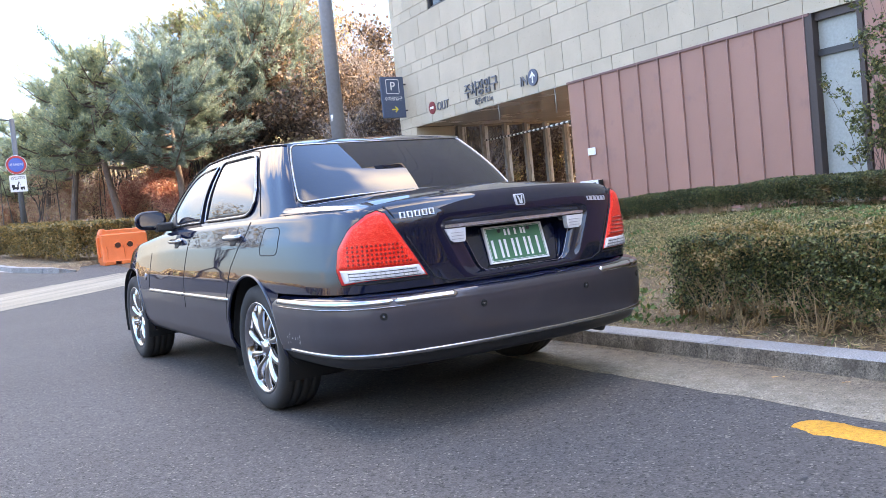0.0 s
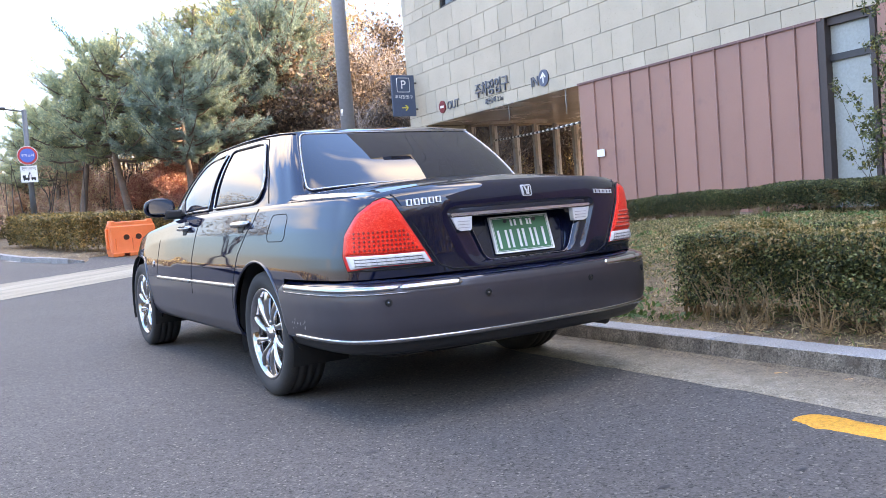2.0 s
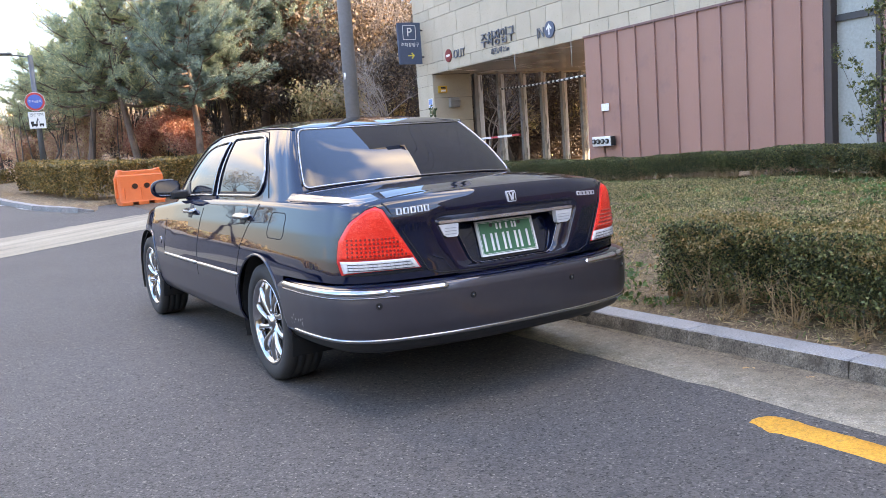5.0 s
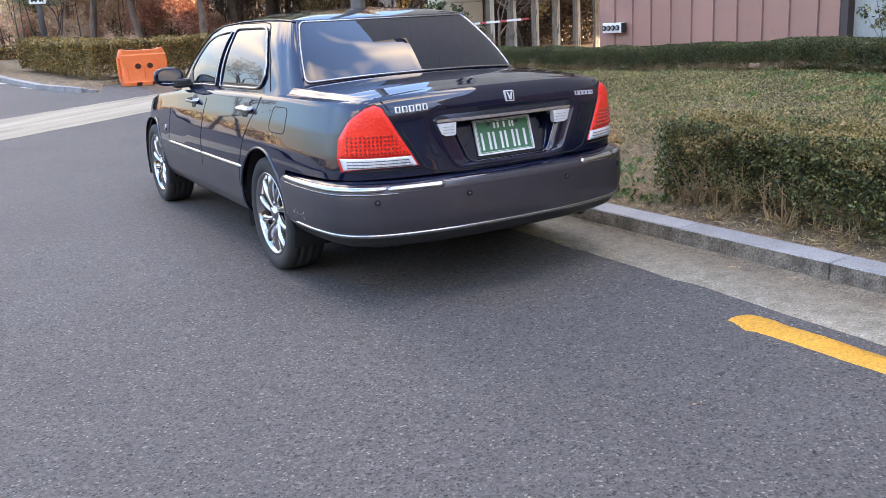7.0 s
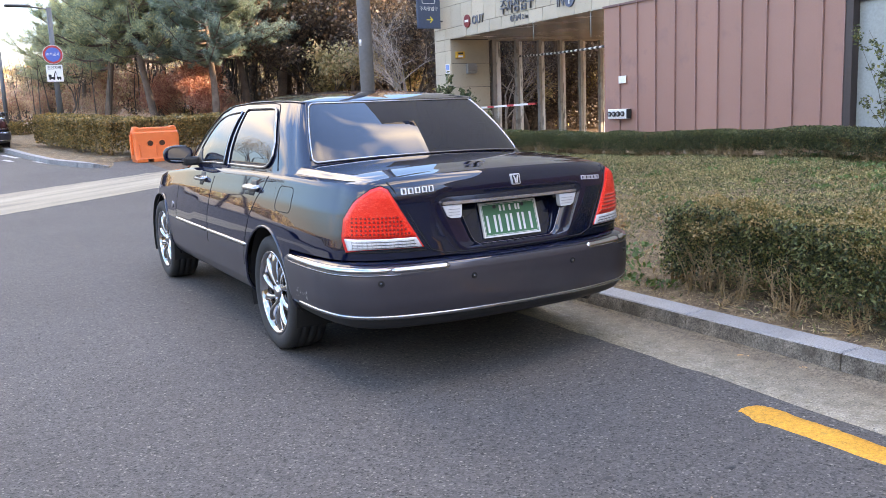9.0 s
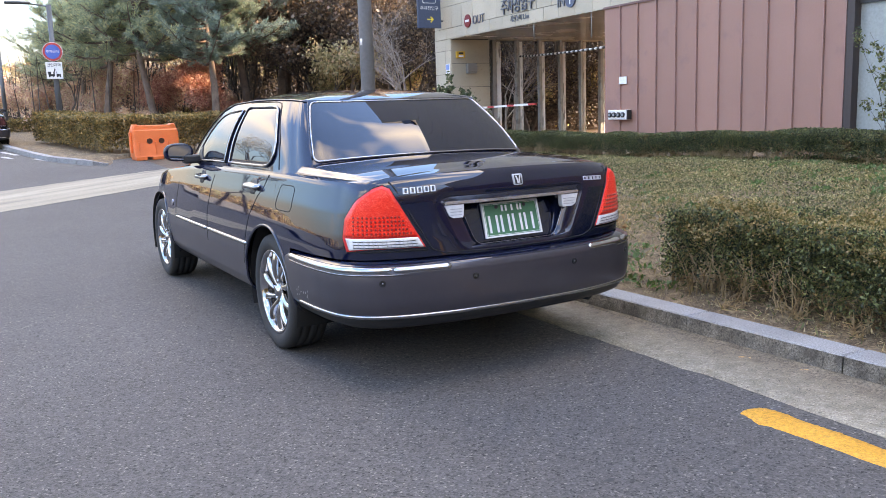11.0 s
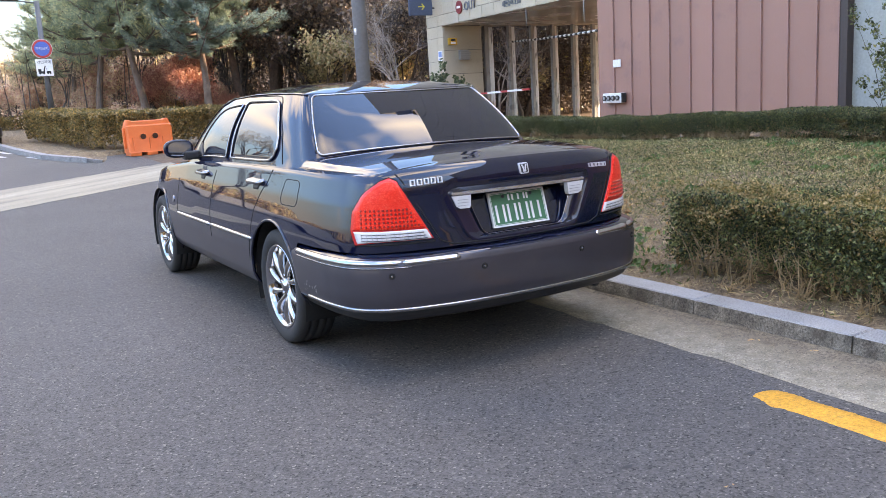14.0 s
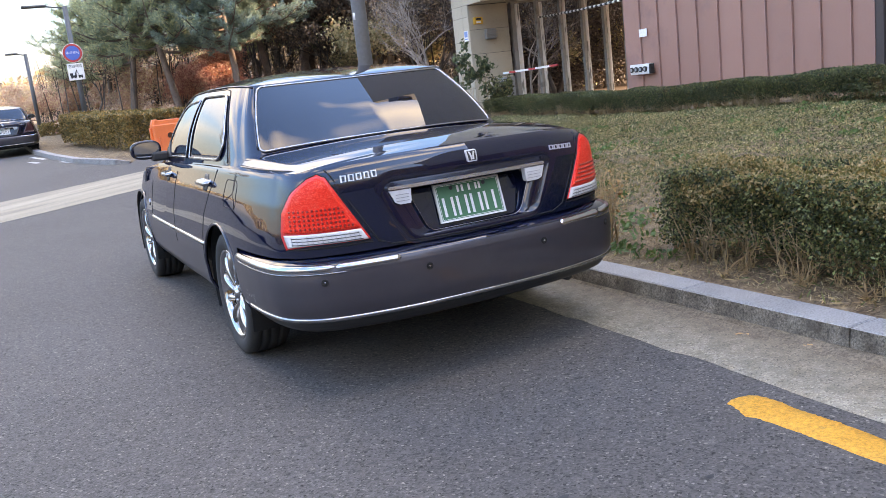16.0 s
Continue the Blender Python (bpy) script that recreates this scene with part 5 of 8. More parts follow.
# ---- trees ----
def pine(name, label, seed, height, crown_from, spread, n_limbs, leaf, needles=24000, tuft=1.0):
    """A pine: leaning trunk, upswept forking limbs, and needles in upright tufts at the shoots."""
    rng = np.random.default_rng(seed)
    e = tagged(new(name), label, "tree")
    lean = rng.normal(0, 0.04, 2)
    zs = np.linspace(-0.3, height * 0.93, 12)
    pts = [(lean[0] * z + 0.12 * math.sin(z * 0.9 + seed), lean[1] * z + 0.08 * math.sin(z * 0.7), z) for z in zs]
    acc = tube_arrays(pts, list(np.linspace(0.17, 0.03, 12) * height / 7.0), 9)
    mesh_ob("trunk", acc[0], acc[1], M["bark"], e, True)
    acc, shoots = ([], []), []
    st = np.linspace(0, 1, 7)
    for k in range(n_limbs):
        t = (k + rng.uniform(0, 1)) / n_limbs
        z = crown_from + (height * 0.95 - crown_from) * t ** 0.9
        a = k * 2.4 + rng.normal() * 0.4
        prof = math.sin(math.pi * min(0.22 + 0.74 * t, 1.0)) ** 0.6
        l = spread * prof * rng.uniform(0.5, 1.2)
        bx, by = np.interp(z, zs, [p[0] for p in pts]), np.interp(z, zs, [p[1] for p in pts])
        up = rng.uniform(0.02, 0.45) + 0.35 * t
        bend = rng.normal(0, 0.25)
        line = np.array([(bx + math.cos(a + bend * q) * l * q, by + math.sin(a + bend * q) * l * q, z - 0.10 * l * math.sin(math.pi * q * 0.8) + up * l * q ** 2.2) for q in st])
        join(acc, tube_arrays([tuple(p) for p in line], list(np.linspace(0.055, 0.014, 7) * (0.6 + 0.5 * (1 - t))), 5))
        for j in range(max(3, int(l * 6))):
            q = rng.uniform(0.35, 1.02)
            foot = np.array([np.interp(max(q - 0.15, 0), st, line[:, i]) for i in range(3)])
            tip = np.array([np.interp(q, st, line[:, i]) for i in range(3)]) + rng.normal(0, 1, 3) * np.array([0.26, 0.26, 0.12]) * (0.5 + q) * tuft + np.array([0, 0, rng.uniform(0.0, 0.30) * tuft])
            shoots.append((foot, tip))
            join(acc, tube_arrays([tuple(foot), tuple(tip)], [0.014 * tuft, 0.006 * tuft], 3))
    top = np.array([pts[-1][0], pts[-1][1], height * 0.93])
    for j in range(14):
        shoots.append((top - (0, 0, 0.3 * tuft), top + rng.normal(0, 1, 3) * (0.30, 0.30, 0.15) * tuft + (0, 0, rng.uniform(0, 0.45) * tuft)))
    mesh_ob("limb", acc[0], acc[1], M["bark"], e, True)
    foot, tip = np.array([q[0] for q in shoots]), np.array([q[1] for q in shoots])
    per = max(10, needles // len(shoots))
    n = per * len(shoots)
    foot, tip = np.repeat(foot, per, 0), np.repeat(tip, per, 0)
    r = rng.uniform(0.25, 1.12, (n, 1))
    axis = tip - foot
    axis /= np.linalg.norm(axis, axis=1)[:, None] + 1e-9
    d = rng.normal(size=(n, 3)) * 0.75 + axis * 0.75 + np.array([0, 0, 0.35])
    d /= np.linalg.norm(d, axis=1)[:, None]
    root = foot + (tip - foot) * r + rng.normal(0, 0.035, (n, 3)) * tuft
    ln = rng.uniform(0.11, 0.21, (n, 1)) * tuft
    side = np.cross(d, rng.normal(size=(n, 3)))
    side /= np.linalg.norm(side, axis=1)[:, None]
    w = 0.0135 * tuft ** 1.2
    q = np.stack([root, root + d * ln * 0.55 + side * w, root + d * ln, root + d * ln * 0.55 - side * w], 1)
    big_mesh("crown", q.reshape(-1, 3), np.arange(4 * n).reshape(-1, 4), leaf, e)
    return e


def place(thing, x, y, scale, turn, sink=0.1):
    return copy_thing(thing, pose(x, y, float(ground_height(x, y)) - sink, 0, 0, turn) @ Matrix.Scale(scale, 4))


pine_a = pine("pine_tree", "blue-green pine with a broad dark crown", 3, 8.3, 3.1, 2.9, 62, M["needles"], 76000)
pine_b = pine("pine_tree", "slender pine with an open yellowish crown", 8, 6.4, 2.5, 2.1, 38, M["needles_mixed"], 36000)
pine_c = pine("pine_tree", "yellow-green pine with thin upswept branches", 15, 8.6, 2.0, 2.3, 44, M["needles_lit"], 26000)
pine_a.matrix_world = pose(9.4, 28.5, float(ground_height(9.4, 28.5)) - 0.1, 0, 0, 20) @ Matrix.Scale(1.06, 4)
pine_b.matrix_world = pose(4.05, 27.0, float(ground_height(4.05, 27.0)) - 0.1) @ Matrix.Scale(1.05, 4)
pine_c.matrix_world = pose(11.6, 30.0, float(ground_height(11.6, 30.0)) - 0.1)
place(pine_a, 5.75, 25.0, 0.73, 130)
place(pine_a, 7.7, 27.4, 0.82, 250)
place(pine_b, 2.75, 28.2, 0.92, 130)
place(pine_b, 2.25, 31.0, 0.76, 200)
place(pine_b, 1.5, 34.5, 0.60, 75)
place(pine_c, 8.6, 34.5, 1.1, 90)
place(pine_c, 12.9, 32.0, 1.15, 160)
place(pine_b, 3.3, 35.5, 0.8, 300)
place(pine_a, 10.5, 35.5, 1.1, 30)


def broadleaf(name, label, seed, height, bark, leaf=None, leaf_n=0, leaf_size=0.08, stems=3, levels=4, spread=0.55):
    """A branching tree, bare or thinly leaved."""
    rng = np.random.default_rng(seed)
    e = tagged(new(name), label, "tree")
    trunk, twig, tips = ([], []), ([], []), []

    def grow(p, d, l, r, level):
        n = 4 if level < 4 else 2
        pts, q = [p.copy()], p.copy()
        for _ in range(n):
            d = d + rng.normal(0, 0.13, 3)
            d[2] += 0.05
            d /= np.linalg.norm(d)
            q = q + d * l / n
            pts.append(q.copy())
        rad = list(np.linspace(r, r * 0.62, n + 1))
        join(trunk if level < 2 else twig, tube_arrays([tuple(x) for x in pts], rad, 7 if level == 0 else (5 if level < 3 else 3), cap=False))
        if level >= levels:
            tips.extend(pts[1:])
            return
        for k in range(rng.integers(2, 4) + (1 if level > 1 else 0)):
            i = rng.integers(max(n // 2, 1), n + 1)
            a = d + rng.normal(0, spread, 3)
            a[2] = abs(a[2]) * 0.8 + 0.15
            a /= np.linalg.norm(a)
            grow(pts[i], a, l * rng.uniform(0.55, 0.8), rad[i] * 0.68, level + 1)

    for k in range(stems):
        a = 2 * math.pi * k / max(stems, 1) + rng.uniform(0, 1)
        d = np.array([math.cos(a) * 0.28, math.sin(a) * 0.28, 1.0]) if stems > 1 else np.array([0.03, 0.02, 1.0])
        grow(np.array([0.12 * math.cos(a), 0.12 * math.sin(a), -0.2]) * (1 if stems > 1 else 0.2) - np.array([0, 0, 0.1]), d / np.linalg.norm(d), height * 0.36, 0.075 * height / 7 * (1.0 if stems > 1 else 1.5), 0)
    mesh_ob("trunk", trunk[0], trunk[1], bark, e, True)
    tagged(mesh_ob("branch", twig[0], twig[1], bark, e, True), kind="stuff")
    if leaf:
        t = np.array(tips)
        c = t[rng.integers(0, len(t), leaf_n)] + rng.normal(0, 0.16, (leaf_n, 3))
        v, f = leaf_quads(c, leaf_size, rng, 0.4, 0.7)
        big_mesh("crown", v, f, leaf, e)
    return e


bare = broadleaf("bare_tree", "leafless pale-barked tree with many fine branches", 5, 8.5, M["bark_pale"], M["dry_leaf"], 500, 0.07, 4, 5)
bare.matrix_world = pose(14.0, 25.0, float(ground_height(14, 25)) - 0.1)
slim = broadleaf("bare_tree", "slim leafless tree with upright twigs", 6, 6.5, M["bark_dark"], M["wood_leaf"], 1400, 0.08, 1, 5, 0.42)
slim.matrix_world = pose(12.4, 28.0, float(ground_height(12.4, 28)) - 0.1)
gold = broadleaf("autumn_tree", "autumn tree with thin orange-brown leaves", 7, 6.5, M["bark_dark"], M["wood_leaf"], 5200, 0.085, 2, 4, 0.5)
gold.matrix_world = pose(10.6, 36.0, float(ground_height(10.6, 36)) - 0.1)
maple = broadleaf("maple_tree", "small maple with dark red autumn leaves", 9, 3.6, M["bark"], M["red_leaf"], 26000, 0.062, 3, 4, 0.75)
maple.matrix_world = pose(5.4, 27.9, float(ground_height(5.4, 27.9)) - 0.1) @ Matrix.Scale(1.12, 4)
place(maple, 7.2, 27.0, 0.42, 120)
rusty = broadleaf("autumn_tree", "small tree with thin rust and cream autumn leaves", 19, 4.2, M["bark_dark"], M["rust_leaf"], 6500, 0.09, 2, 4, 0.6)
rusty.matrix_world = pose(3.1, 31.5, float(ground_height(3.1, 31.5)) - 0.1)
for x, y, k, r in ((1.2, 33.5, 0.75, 80), (0.35, 38.0, 0.8, 190), (2.4, 34.0, 0.85, 250), (4.4, 33.0, 0.9, 10), (0.5, 43.0, 0.85, 300), (1.7, 40.0, 0.9, 140), (6.1, 32.0, 0.85, 210), (-0.2, 49.0, 0.9, 45), (3.7, 37.0, 1.0, 330), (2.9, 29.6, 0.55, 215), (3.4, 25.6, 0.36, 265), (4.5, 29.0, 0.5, 35), (6.7, 29.0, 0.5, 65)):
    place(rusty, x, y, k, r)
place(gold, 2.2, 35.0, 0.5, 60)
place(gold, 1.2, 39.5, 0.45, 160)
place(gold, 0.3, 44.5, 0.42, 260)
place(bare, 10.65, 20.0, 0.62, 70)
place(bare, 13.35, 18.05, 0.5, 200)
place(slim, 14.05, 18.0, 0.8, 130)
place(slim, -9.8, 27.0, 1.1, 40)
place(slim, -9.6, 33.0, 1.25, 250)
brown = broadleaf("autumn_tree", "dense tree with dull brown withered leaves", 33, 6.5, M["bark_dark"], M["brush"], 16000, 0.10, 3, 4, 0.6)
brown.matrix_world = pose(11.0, 27.8, float(ground_height(11.0, 27.8)) - 0.1) @ Matrix.Scale(1.1, 4)
for x, y, k, r in ((12.6, 30.0, 1.4, 31), (14.6, 28.5, 1.4, 140), (16.6, 31.5, 1.6, 230), (15.4, 25.0, 1.25, 310), (13.0, 25.2, 1.15, 190), (11.9, 22.8, 0.9, 250)):
    place(brown, x, y, k, r)
yellowing = broadleaf("autumn_tree", "small tree with dense yellow-green autumn leaves", 27, 4.5, M["bark_dark"], M["yellow_leaf"], 12000, 0.085, 2, 4, 0.6)
yellowing.matrix_world = pose(10.45, 25.0, float(ground_height(10.45, 25.0)) - 0.1) @ Matrix.Scale(1.22, 4)
place(yellowing, 16.9, 19.6, 0.72, 120)
place(slim, 14.7, 19.0, 0.95, 15)
for x, y, s, r in ((15.2, 27.5, 1.3, 90), (12.6, 32.0, 1.4, 170), (17.8, 30.0, 1.5, 10), (12.2, 27.0, 1.1, 222)):
    place(bare, x, y, s, r)
for x, y, s, r in ((11.2, 26.5, 1.1, 0), (10.2, 31.0, 1.4, 80), (13.2, 30.0, 1.7, 140), (8.4, 31.0, 1.2, 200), (6.4, 35.0, 1.1, 20), (3.4, 33.5, 0.8, 60), (0.9, 34.5, 0.45, 110), (2.0, 40.0, 0.6, 220), (4.6, 39.0, 0.8, 270), (14.2, 36.0, 1.9, 300), (16.5, 20.5, 1.3, 30), (19.5, 26.0, 1.7, 77), (1.3, 29.5, 0.55, 15), (4.9, 28.0, 0.65, 190), (6.9, 30.5, 0.8, 333)):
    place(slim, x, y, s, r)
for x, y, s, r in ((0.6, 48.0, 0.48, 10), (1.8, 44.0, 0.5, 100), (3.0, 46.0, 0.6, 200), (0.9, 56.0, 0.5, 300), (12.0, 38.5, 1.5, 40), (14.5, 40.0, 1.6, 130), (17.0, 36.0, 1.6, 210), (2.4, 52.0, 0.55, 60), (1.0, 41.0, 0.4, 250)):
    place(gold, x, y, s, r)
for x, y, s, r in ((0.9, 46.5, 0.45, 10), (-0.3, 62.0, 0.5, 30), (12.8, 33.5, 1.9, 15), (16.0, 34.5, 2.0, 75), (10.6, 36.5, 1.9, 155)):
    place(gold, x, y, s, r)
place(pine_c, 10.4, 30.8, 1.22, 215)
place(slim, 11.8, 31.0, 1.9, 45)


def thicket():
    """Brush, dead leaves and thin stems that fill the wood between the trees."""
    rng = np.random.default_rng(21)
    n = 180000
    x = rng.uniform(0.2, 26, n)
    y = np.where(x > 12.5, rng.uniform(19.5, 46, n), rng.uniform(28, 50, n))
    z = rng.gamma(1.6, 0.85, n) * np.where(x > 10, 1.7, 1.0)
    top = 1.6 + 0.9 * np.sin(0.7 * x + 0.3 * y) + 0.10 * np.maximum(y - 28, 0) * np.clip(x / 8, 0.2, 1) + 0.20 * x + 2.6 * np.clip((x - 9.5) / 2.0, 0, 1)
    k = z < np.where(x < 3.6, 0.6, np.maximum(top, 0.8))
    k &= (x > 10.5) | (rng.uniform(size=n) < 0.45)
    x, y, z = x[k], y[k], z[k]
    c = np.stack([x, y, ground_height(x, y) + z], -1)
    # leaves behind the columns, coloured dark to carry the shade there
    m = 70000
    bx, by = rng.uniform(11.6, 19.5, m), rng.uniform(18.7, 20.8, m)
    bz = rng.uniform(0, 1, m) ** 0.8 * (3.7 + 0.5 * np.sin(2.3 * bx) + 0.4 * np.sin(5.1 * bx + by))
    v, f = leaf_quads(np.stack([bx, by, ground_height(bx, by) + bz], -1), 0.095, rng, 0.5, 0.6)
    tagged(big_mesh("dark_thicket", v, f, M["shade_leaf"]), "brown thicket close behind the entrance columns, its shade put into the leaf colour", "undergrowth", kind="stuff")
    near = (x < 6.5) & (rng.uniform(size=len(x)) < 0.85)
    v, f = leaf_quads(c[~near], 0.095, rng, 0.5, 0.6)
    tagged(big_mesh("undergrowth", v, f, M["brush"]), "brown autumn undergrowth filling the wood", "undergrowth", kind="stuff")
    v, f = leaf_quads(c[near], 0.085, rng, 0.5, 0.6)
    tagged(big_mesh("dry_brush", v, f, M["rust_leaf"]), "pale rusty leaves hanging in the brush between the pines", "undergrowth", kind="stuff")
    acc = ([], [])
    for _ in range(420):
        x = rng.uniform(0.3, 26)
        y = rng.uniform(20, 44) if x > 12.5 else rng.uniform(27, 46)
        z0, h = float(ground_height(x, y)), rng.uniform(1.5, 3.2) + 0.22 * x
        d = rng.normal(0, 0.10, 2)
        join(acc, tube_arrays([(x, y, z0 - 0.1), (x + d[0] * h * 0.5 + rng.normal() * 0.05, y + d[1] * h * 0.5, z0 + h * 0.5), (x + d[0] * h, y + d[1] * h, z0 + h)], [0.035, 0.025, 0.008], 4, cap=False))
    tagged(mesh_ob("saplings", acc[0], acc[1], M["bark_dark"], None, True), "thin bare saplings standing through the wood", "saplings", kind="stuff")
    # far wood behind and across the road, seen in the distance and in reflections
    n = 80000
    a = rng.uniform(0, 1, n)
    x = np.where(a < 0.35, rng.uniform(-60, 40, n), np.where(a < 0.6, rng.uniform(-42, -26, n), rng.uniform(-30, 30, n)))
    y = np.where(a < 0.35, rng.uniform(66, 90, n), np.where(a < 0.6, rng.uniform(-40, 66, n), rng.uniform(-40, -24, n)))
    z = rng.uniform(0, 1, n) ** 0.8 * (np.where(a < 0.6, 2.2, 4.0) + np.where(a > 0.6, 3.5, 0.0) + np.where(a < 0.6, 0.5, 1.0) * (1.6 * np.sin(0.31 * x + 0.23 * y) + 1.2 * np.sin(0.9 * x - 0.7 * y))) * np.where((x < -4) & (a < 0.6), 0.4, 1.0)
    c = np.stack([x, y, np.minimum(ground_height(x, y), 9.0) + np.maximum(z, 0)], -1)
    v, f = leaf_quads(c, 0.55, rng, 0.5, 0.7)
    tagged(big_mesh("far_wood", v, f, M["wood_leaf"]), "distant brown autumn wood along the horizon", "far woods", kind="stuff")


thicket()


# young evergreens by the building
shrub_twigs("young_tree", "young evergreen with thin open branches and small leaf clusters", (8.2, 1.50), 0.58, 3.0, 34, M["bark_dark"], 61, M["young_leaf"], 3600, 0.055)
shrub_twigs("young_tree", "short young evergreen with dense dark leaf clusters", (8.2, 1.62), 0.66, 1.75, 34, M["bark_dark"], 62, M["young_leaf"], 3000, 0.05)
shrub_twigs("evergreen_shrub", "small loose evergreen shrub beside the entrance", (7.4, 12.0), 0.45, 1.75, 16, M["twig"], 63, M["needles_dark"], 900, 0.09)
shrub_twigs("evergreen_shrub", "slim upright evergreen shrub beside the entrance", (8.0, 12.1), 0.14, 1.5, 10, M["twig"], 64, M["needles_dark"], 420, 0.08)

shrub_twigs("evergreen_shrub", "dense dark evergreen bush between the hedge and the columns", (8.75, 12.6), 0.3, 1.15, 26, M["twig"], 65, M["hedge_leaf"], 2600, 0.06, base=lambda x, y: rise(y))

# ---- cladding stones: each its own piece ----
def unit_stone():
    bm = bmesh.new()
    bmesh.ops.create_cube(bm, size=1.0)
    edge = [ed for ed in bm.edges if all(v.co.x < 0 for v in ed.verts)]
    bmesh.ops.bevel(bm, geom=edge, offset=0.006, segments=1, affect="EDGES")
    me = bpy.data.meshes.new("stone")
    bm.to_mesh(me)
    bm.free()
    me.materials.append(M["stone"])
    return me


STONE = unit_stone()


def stone_piece(parent, lo, hi):
    ob = new("stone", STONE)
    c = Vector([(a + b) / 2 for a, b in zip(lo, hi)])
    ob.matrix_world = B @ Matrix.Translation(c) @ Matrix.Diagonal((hi[0] - lo[0], hi[1] - lo[1], hi[2] - lo[2], 1.0))
    ob.parent = parent
    return ob


def clad_facade():
    rng = np.random.default_rng(4)
    g = 0.006
    kinds = [(0.295, 0.60), (0.60, 0.60), (0.60, 1.22)]
    z, r = CLAD, 0
    rest_v, rest_f = [], []
    while z < ROOF - 0.1:
        h, w = kinds[r % 3]
        top = min(z + h, ROOF)
        y = CORNER
        off = (9.85, 9.51, 9.84, 9.55, 11.10, 13.30)[r] if r < 6 else rng.uniform(0, 1)
        w = w * 0.6285 / 0.60 if w < 1 else 1.262
        first = y - off - w * math.floor((y - off) / w)
        while y > -25:
            ww = first if first > 0.05 else w + first
            if y - ww < -24.7:
                ww = y + 25.0
            first = w
            y0 = max(y - ww, -25.0)
            spans = [(y0, y)]
            if y0 < UW[1] and y > UW[0] and z < UW[3] - 0.01 and top > UW[2] + 0.01:
                spans = [(y0, min(y, UW[0])), (max(y0, UW[1]), y)]
            for sa, sb in spans:
                if sb - sa < 0.05:
                    continue
                near = z < 7.2 and sa > 1.5
                lo = (rng.uniform(-0.002, 0.002), sa + g, z + g)
                hi = (0.03, sb - g, top - g)
                if near:
                    stone_piece(wall, lo, hi)
                else:
                    b = len(rest_v)
                    for px in (lo[0], hi[0]):
                        for py, pz in ((lo[1], lo[2]), (hi[1], lo[2]), (hi[1], hi[2]), (lo[1], hi[2])):
                            rest_v.append(B @ Vector((px, py, pz)))
                    rest_f += [(b, b + 3, b + 2, b + 1), (b, b + 1, b + 5, b + 4), (b + 1, b + 2, b + 6, b + 5), (b + 2, b + 3, b + 7, b + 6), (b + 3, b, b + 4, b + 7)]
            y = y0
        z, r = top, r + 1
    rest = mesh_ob("upper_stones", rest_v, rest_f, M["stone"], wall)
    tagged(rest, kind="stuff")
    # corner pier beside the entrance: front strip and return
    z, k = CLAD, 0
    while z > 0.0:
        z0 = max(z - (0.32 if k == 0 else 0.655), -0.2)
        stone_piece(jamb, (0.0, JAMB + 0.36, z0 + g), (0.03, CORNER - 0.006, z - g))
        stone_piece(jamb, (0.0, JAMB + 0.0, z0 + g), (0.03, JAMB + 0.36 - 2 * g, z - g))
        z, k = z0, k + 1
    z = CLAD - 0.02
    while z > 0.0:
        z0 = max(z - 0.665, -0.2)
        stone_piece(jamb, (0.035, JAMB, z0 + g), (1.25, JAMB + 0.03, z - g))
        z = z0


clad_facade()

# ---- the parked saloon car ----
CAR_LABEL = "black saloon car with grey lower panels parked at the kerb"
car = empty("car", CAR_LABEL, "car")


def spline(ctrl, n):
    """Catmull-Rom through control points, n samples a span."""
    c = np.array(ctrl, float)
    c = np.vstack([2 * c[0] - c[1], c, 2 * c[-1] - c[-2]])
    out = []
    for i in range(1, len(c) - 2):
        for t in np.linspace(0, 1, n, endpoint=False):
            p0, p1, p2, p3 = c[i - 1], c[i], c[i + 1], c[i + 2]
            out.append(0.5 * (2 * p1 + (p2 - p0) * t + (2 * p0 - 5 * p1 + 4 * p2 - p3) * t * t + (3 * p1 - p0 - 3 * p2 + p3) * t ** 3))
    out.append(c[-2])
    return np.array(out)


class Ring:
    """Half of a wall that runs round the car: a plan outline from nose to tail, inset by height."""

    def __init__(self, ctrl, inset):
        self.o = spline(ctrl, 24)
        d = np.gradient(self.o, axis=0)
        d /= np.linalg.norm(d, axis=1)[:, None]
        self.n = np.stack([-d[:, 1], d[:, 0]], -1)          # outward for the right half, nose to tail
        self.u = np.r_[0, np.cumsum(np.linalg.norm(np.diff(self.o, axis=0), axis=1))]
        self.inset = inset

    def u_of_y(self, y):
        return np.interp(-np.asarray(y, float), -self.o[:, 1], self.u)

    def u_of_x(self, x):
        """On the tail half."""
        k = len(self.o) // 2
        return np.interp(-np.asarray(x, float), -self.o[k:, 0], self.u[k:])

    def at(self, u, z, side=1, out=0.0):
        u, z = np.broadcast_arrays(np.asarray(u, float), np.asarray(z, float))
        x, y = np.interp(u, self.u, self.o[:, 0]), np.interp(u, self.u, self.o[:, 1])
        nx, ny = np.interp(u, self.u, self.n[:, 0]), np.interp(u, self.u, self.n[:, 1])
        k = self.inset(u, z, y) - out
        px = np.maximum(x - nx * k, 0.0)
        return np.stack([px * side, y - ny * k, z], -1)

    def normal(self, u, z, side=1):
        e = 0.004
        du = self.at(u + e, z, side) - self.at(u - e, z, side)
        dz = self.at(u, z + e, side) - self.at(u, z - e, side)
        n = np.cross(dz, du) * side
        n /= np.linalg.norm(n, axis=-1, keepdims=True) + 1e-12
        return n


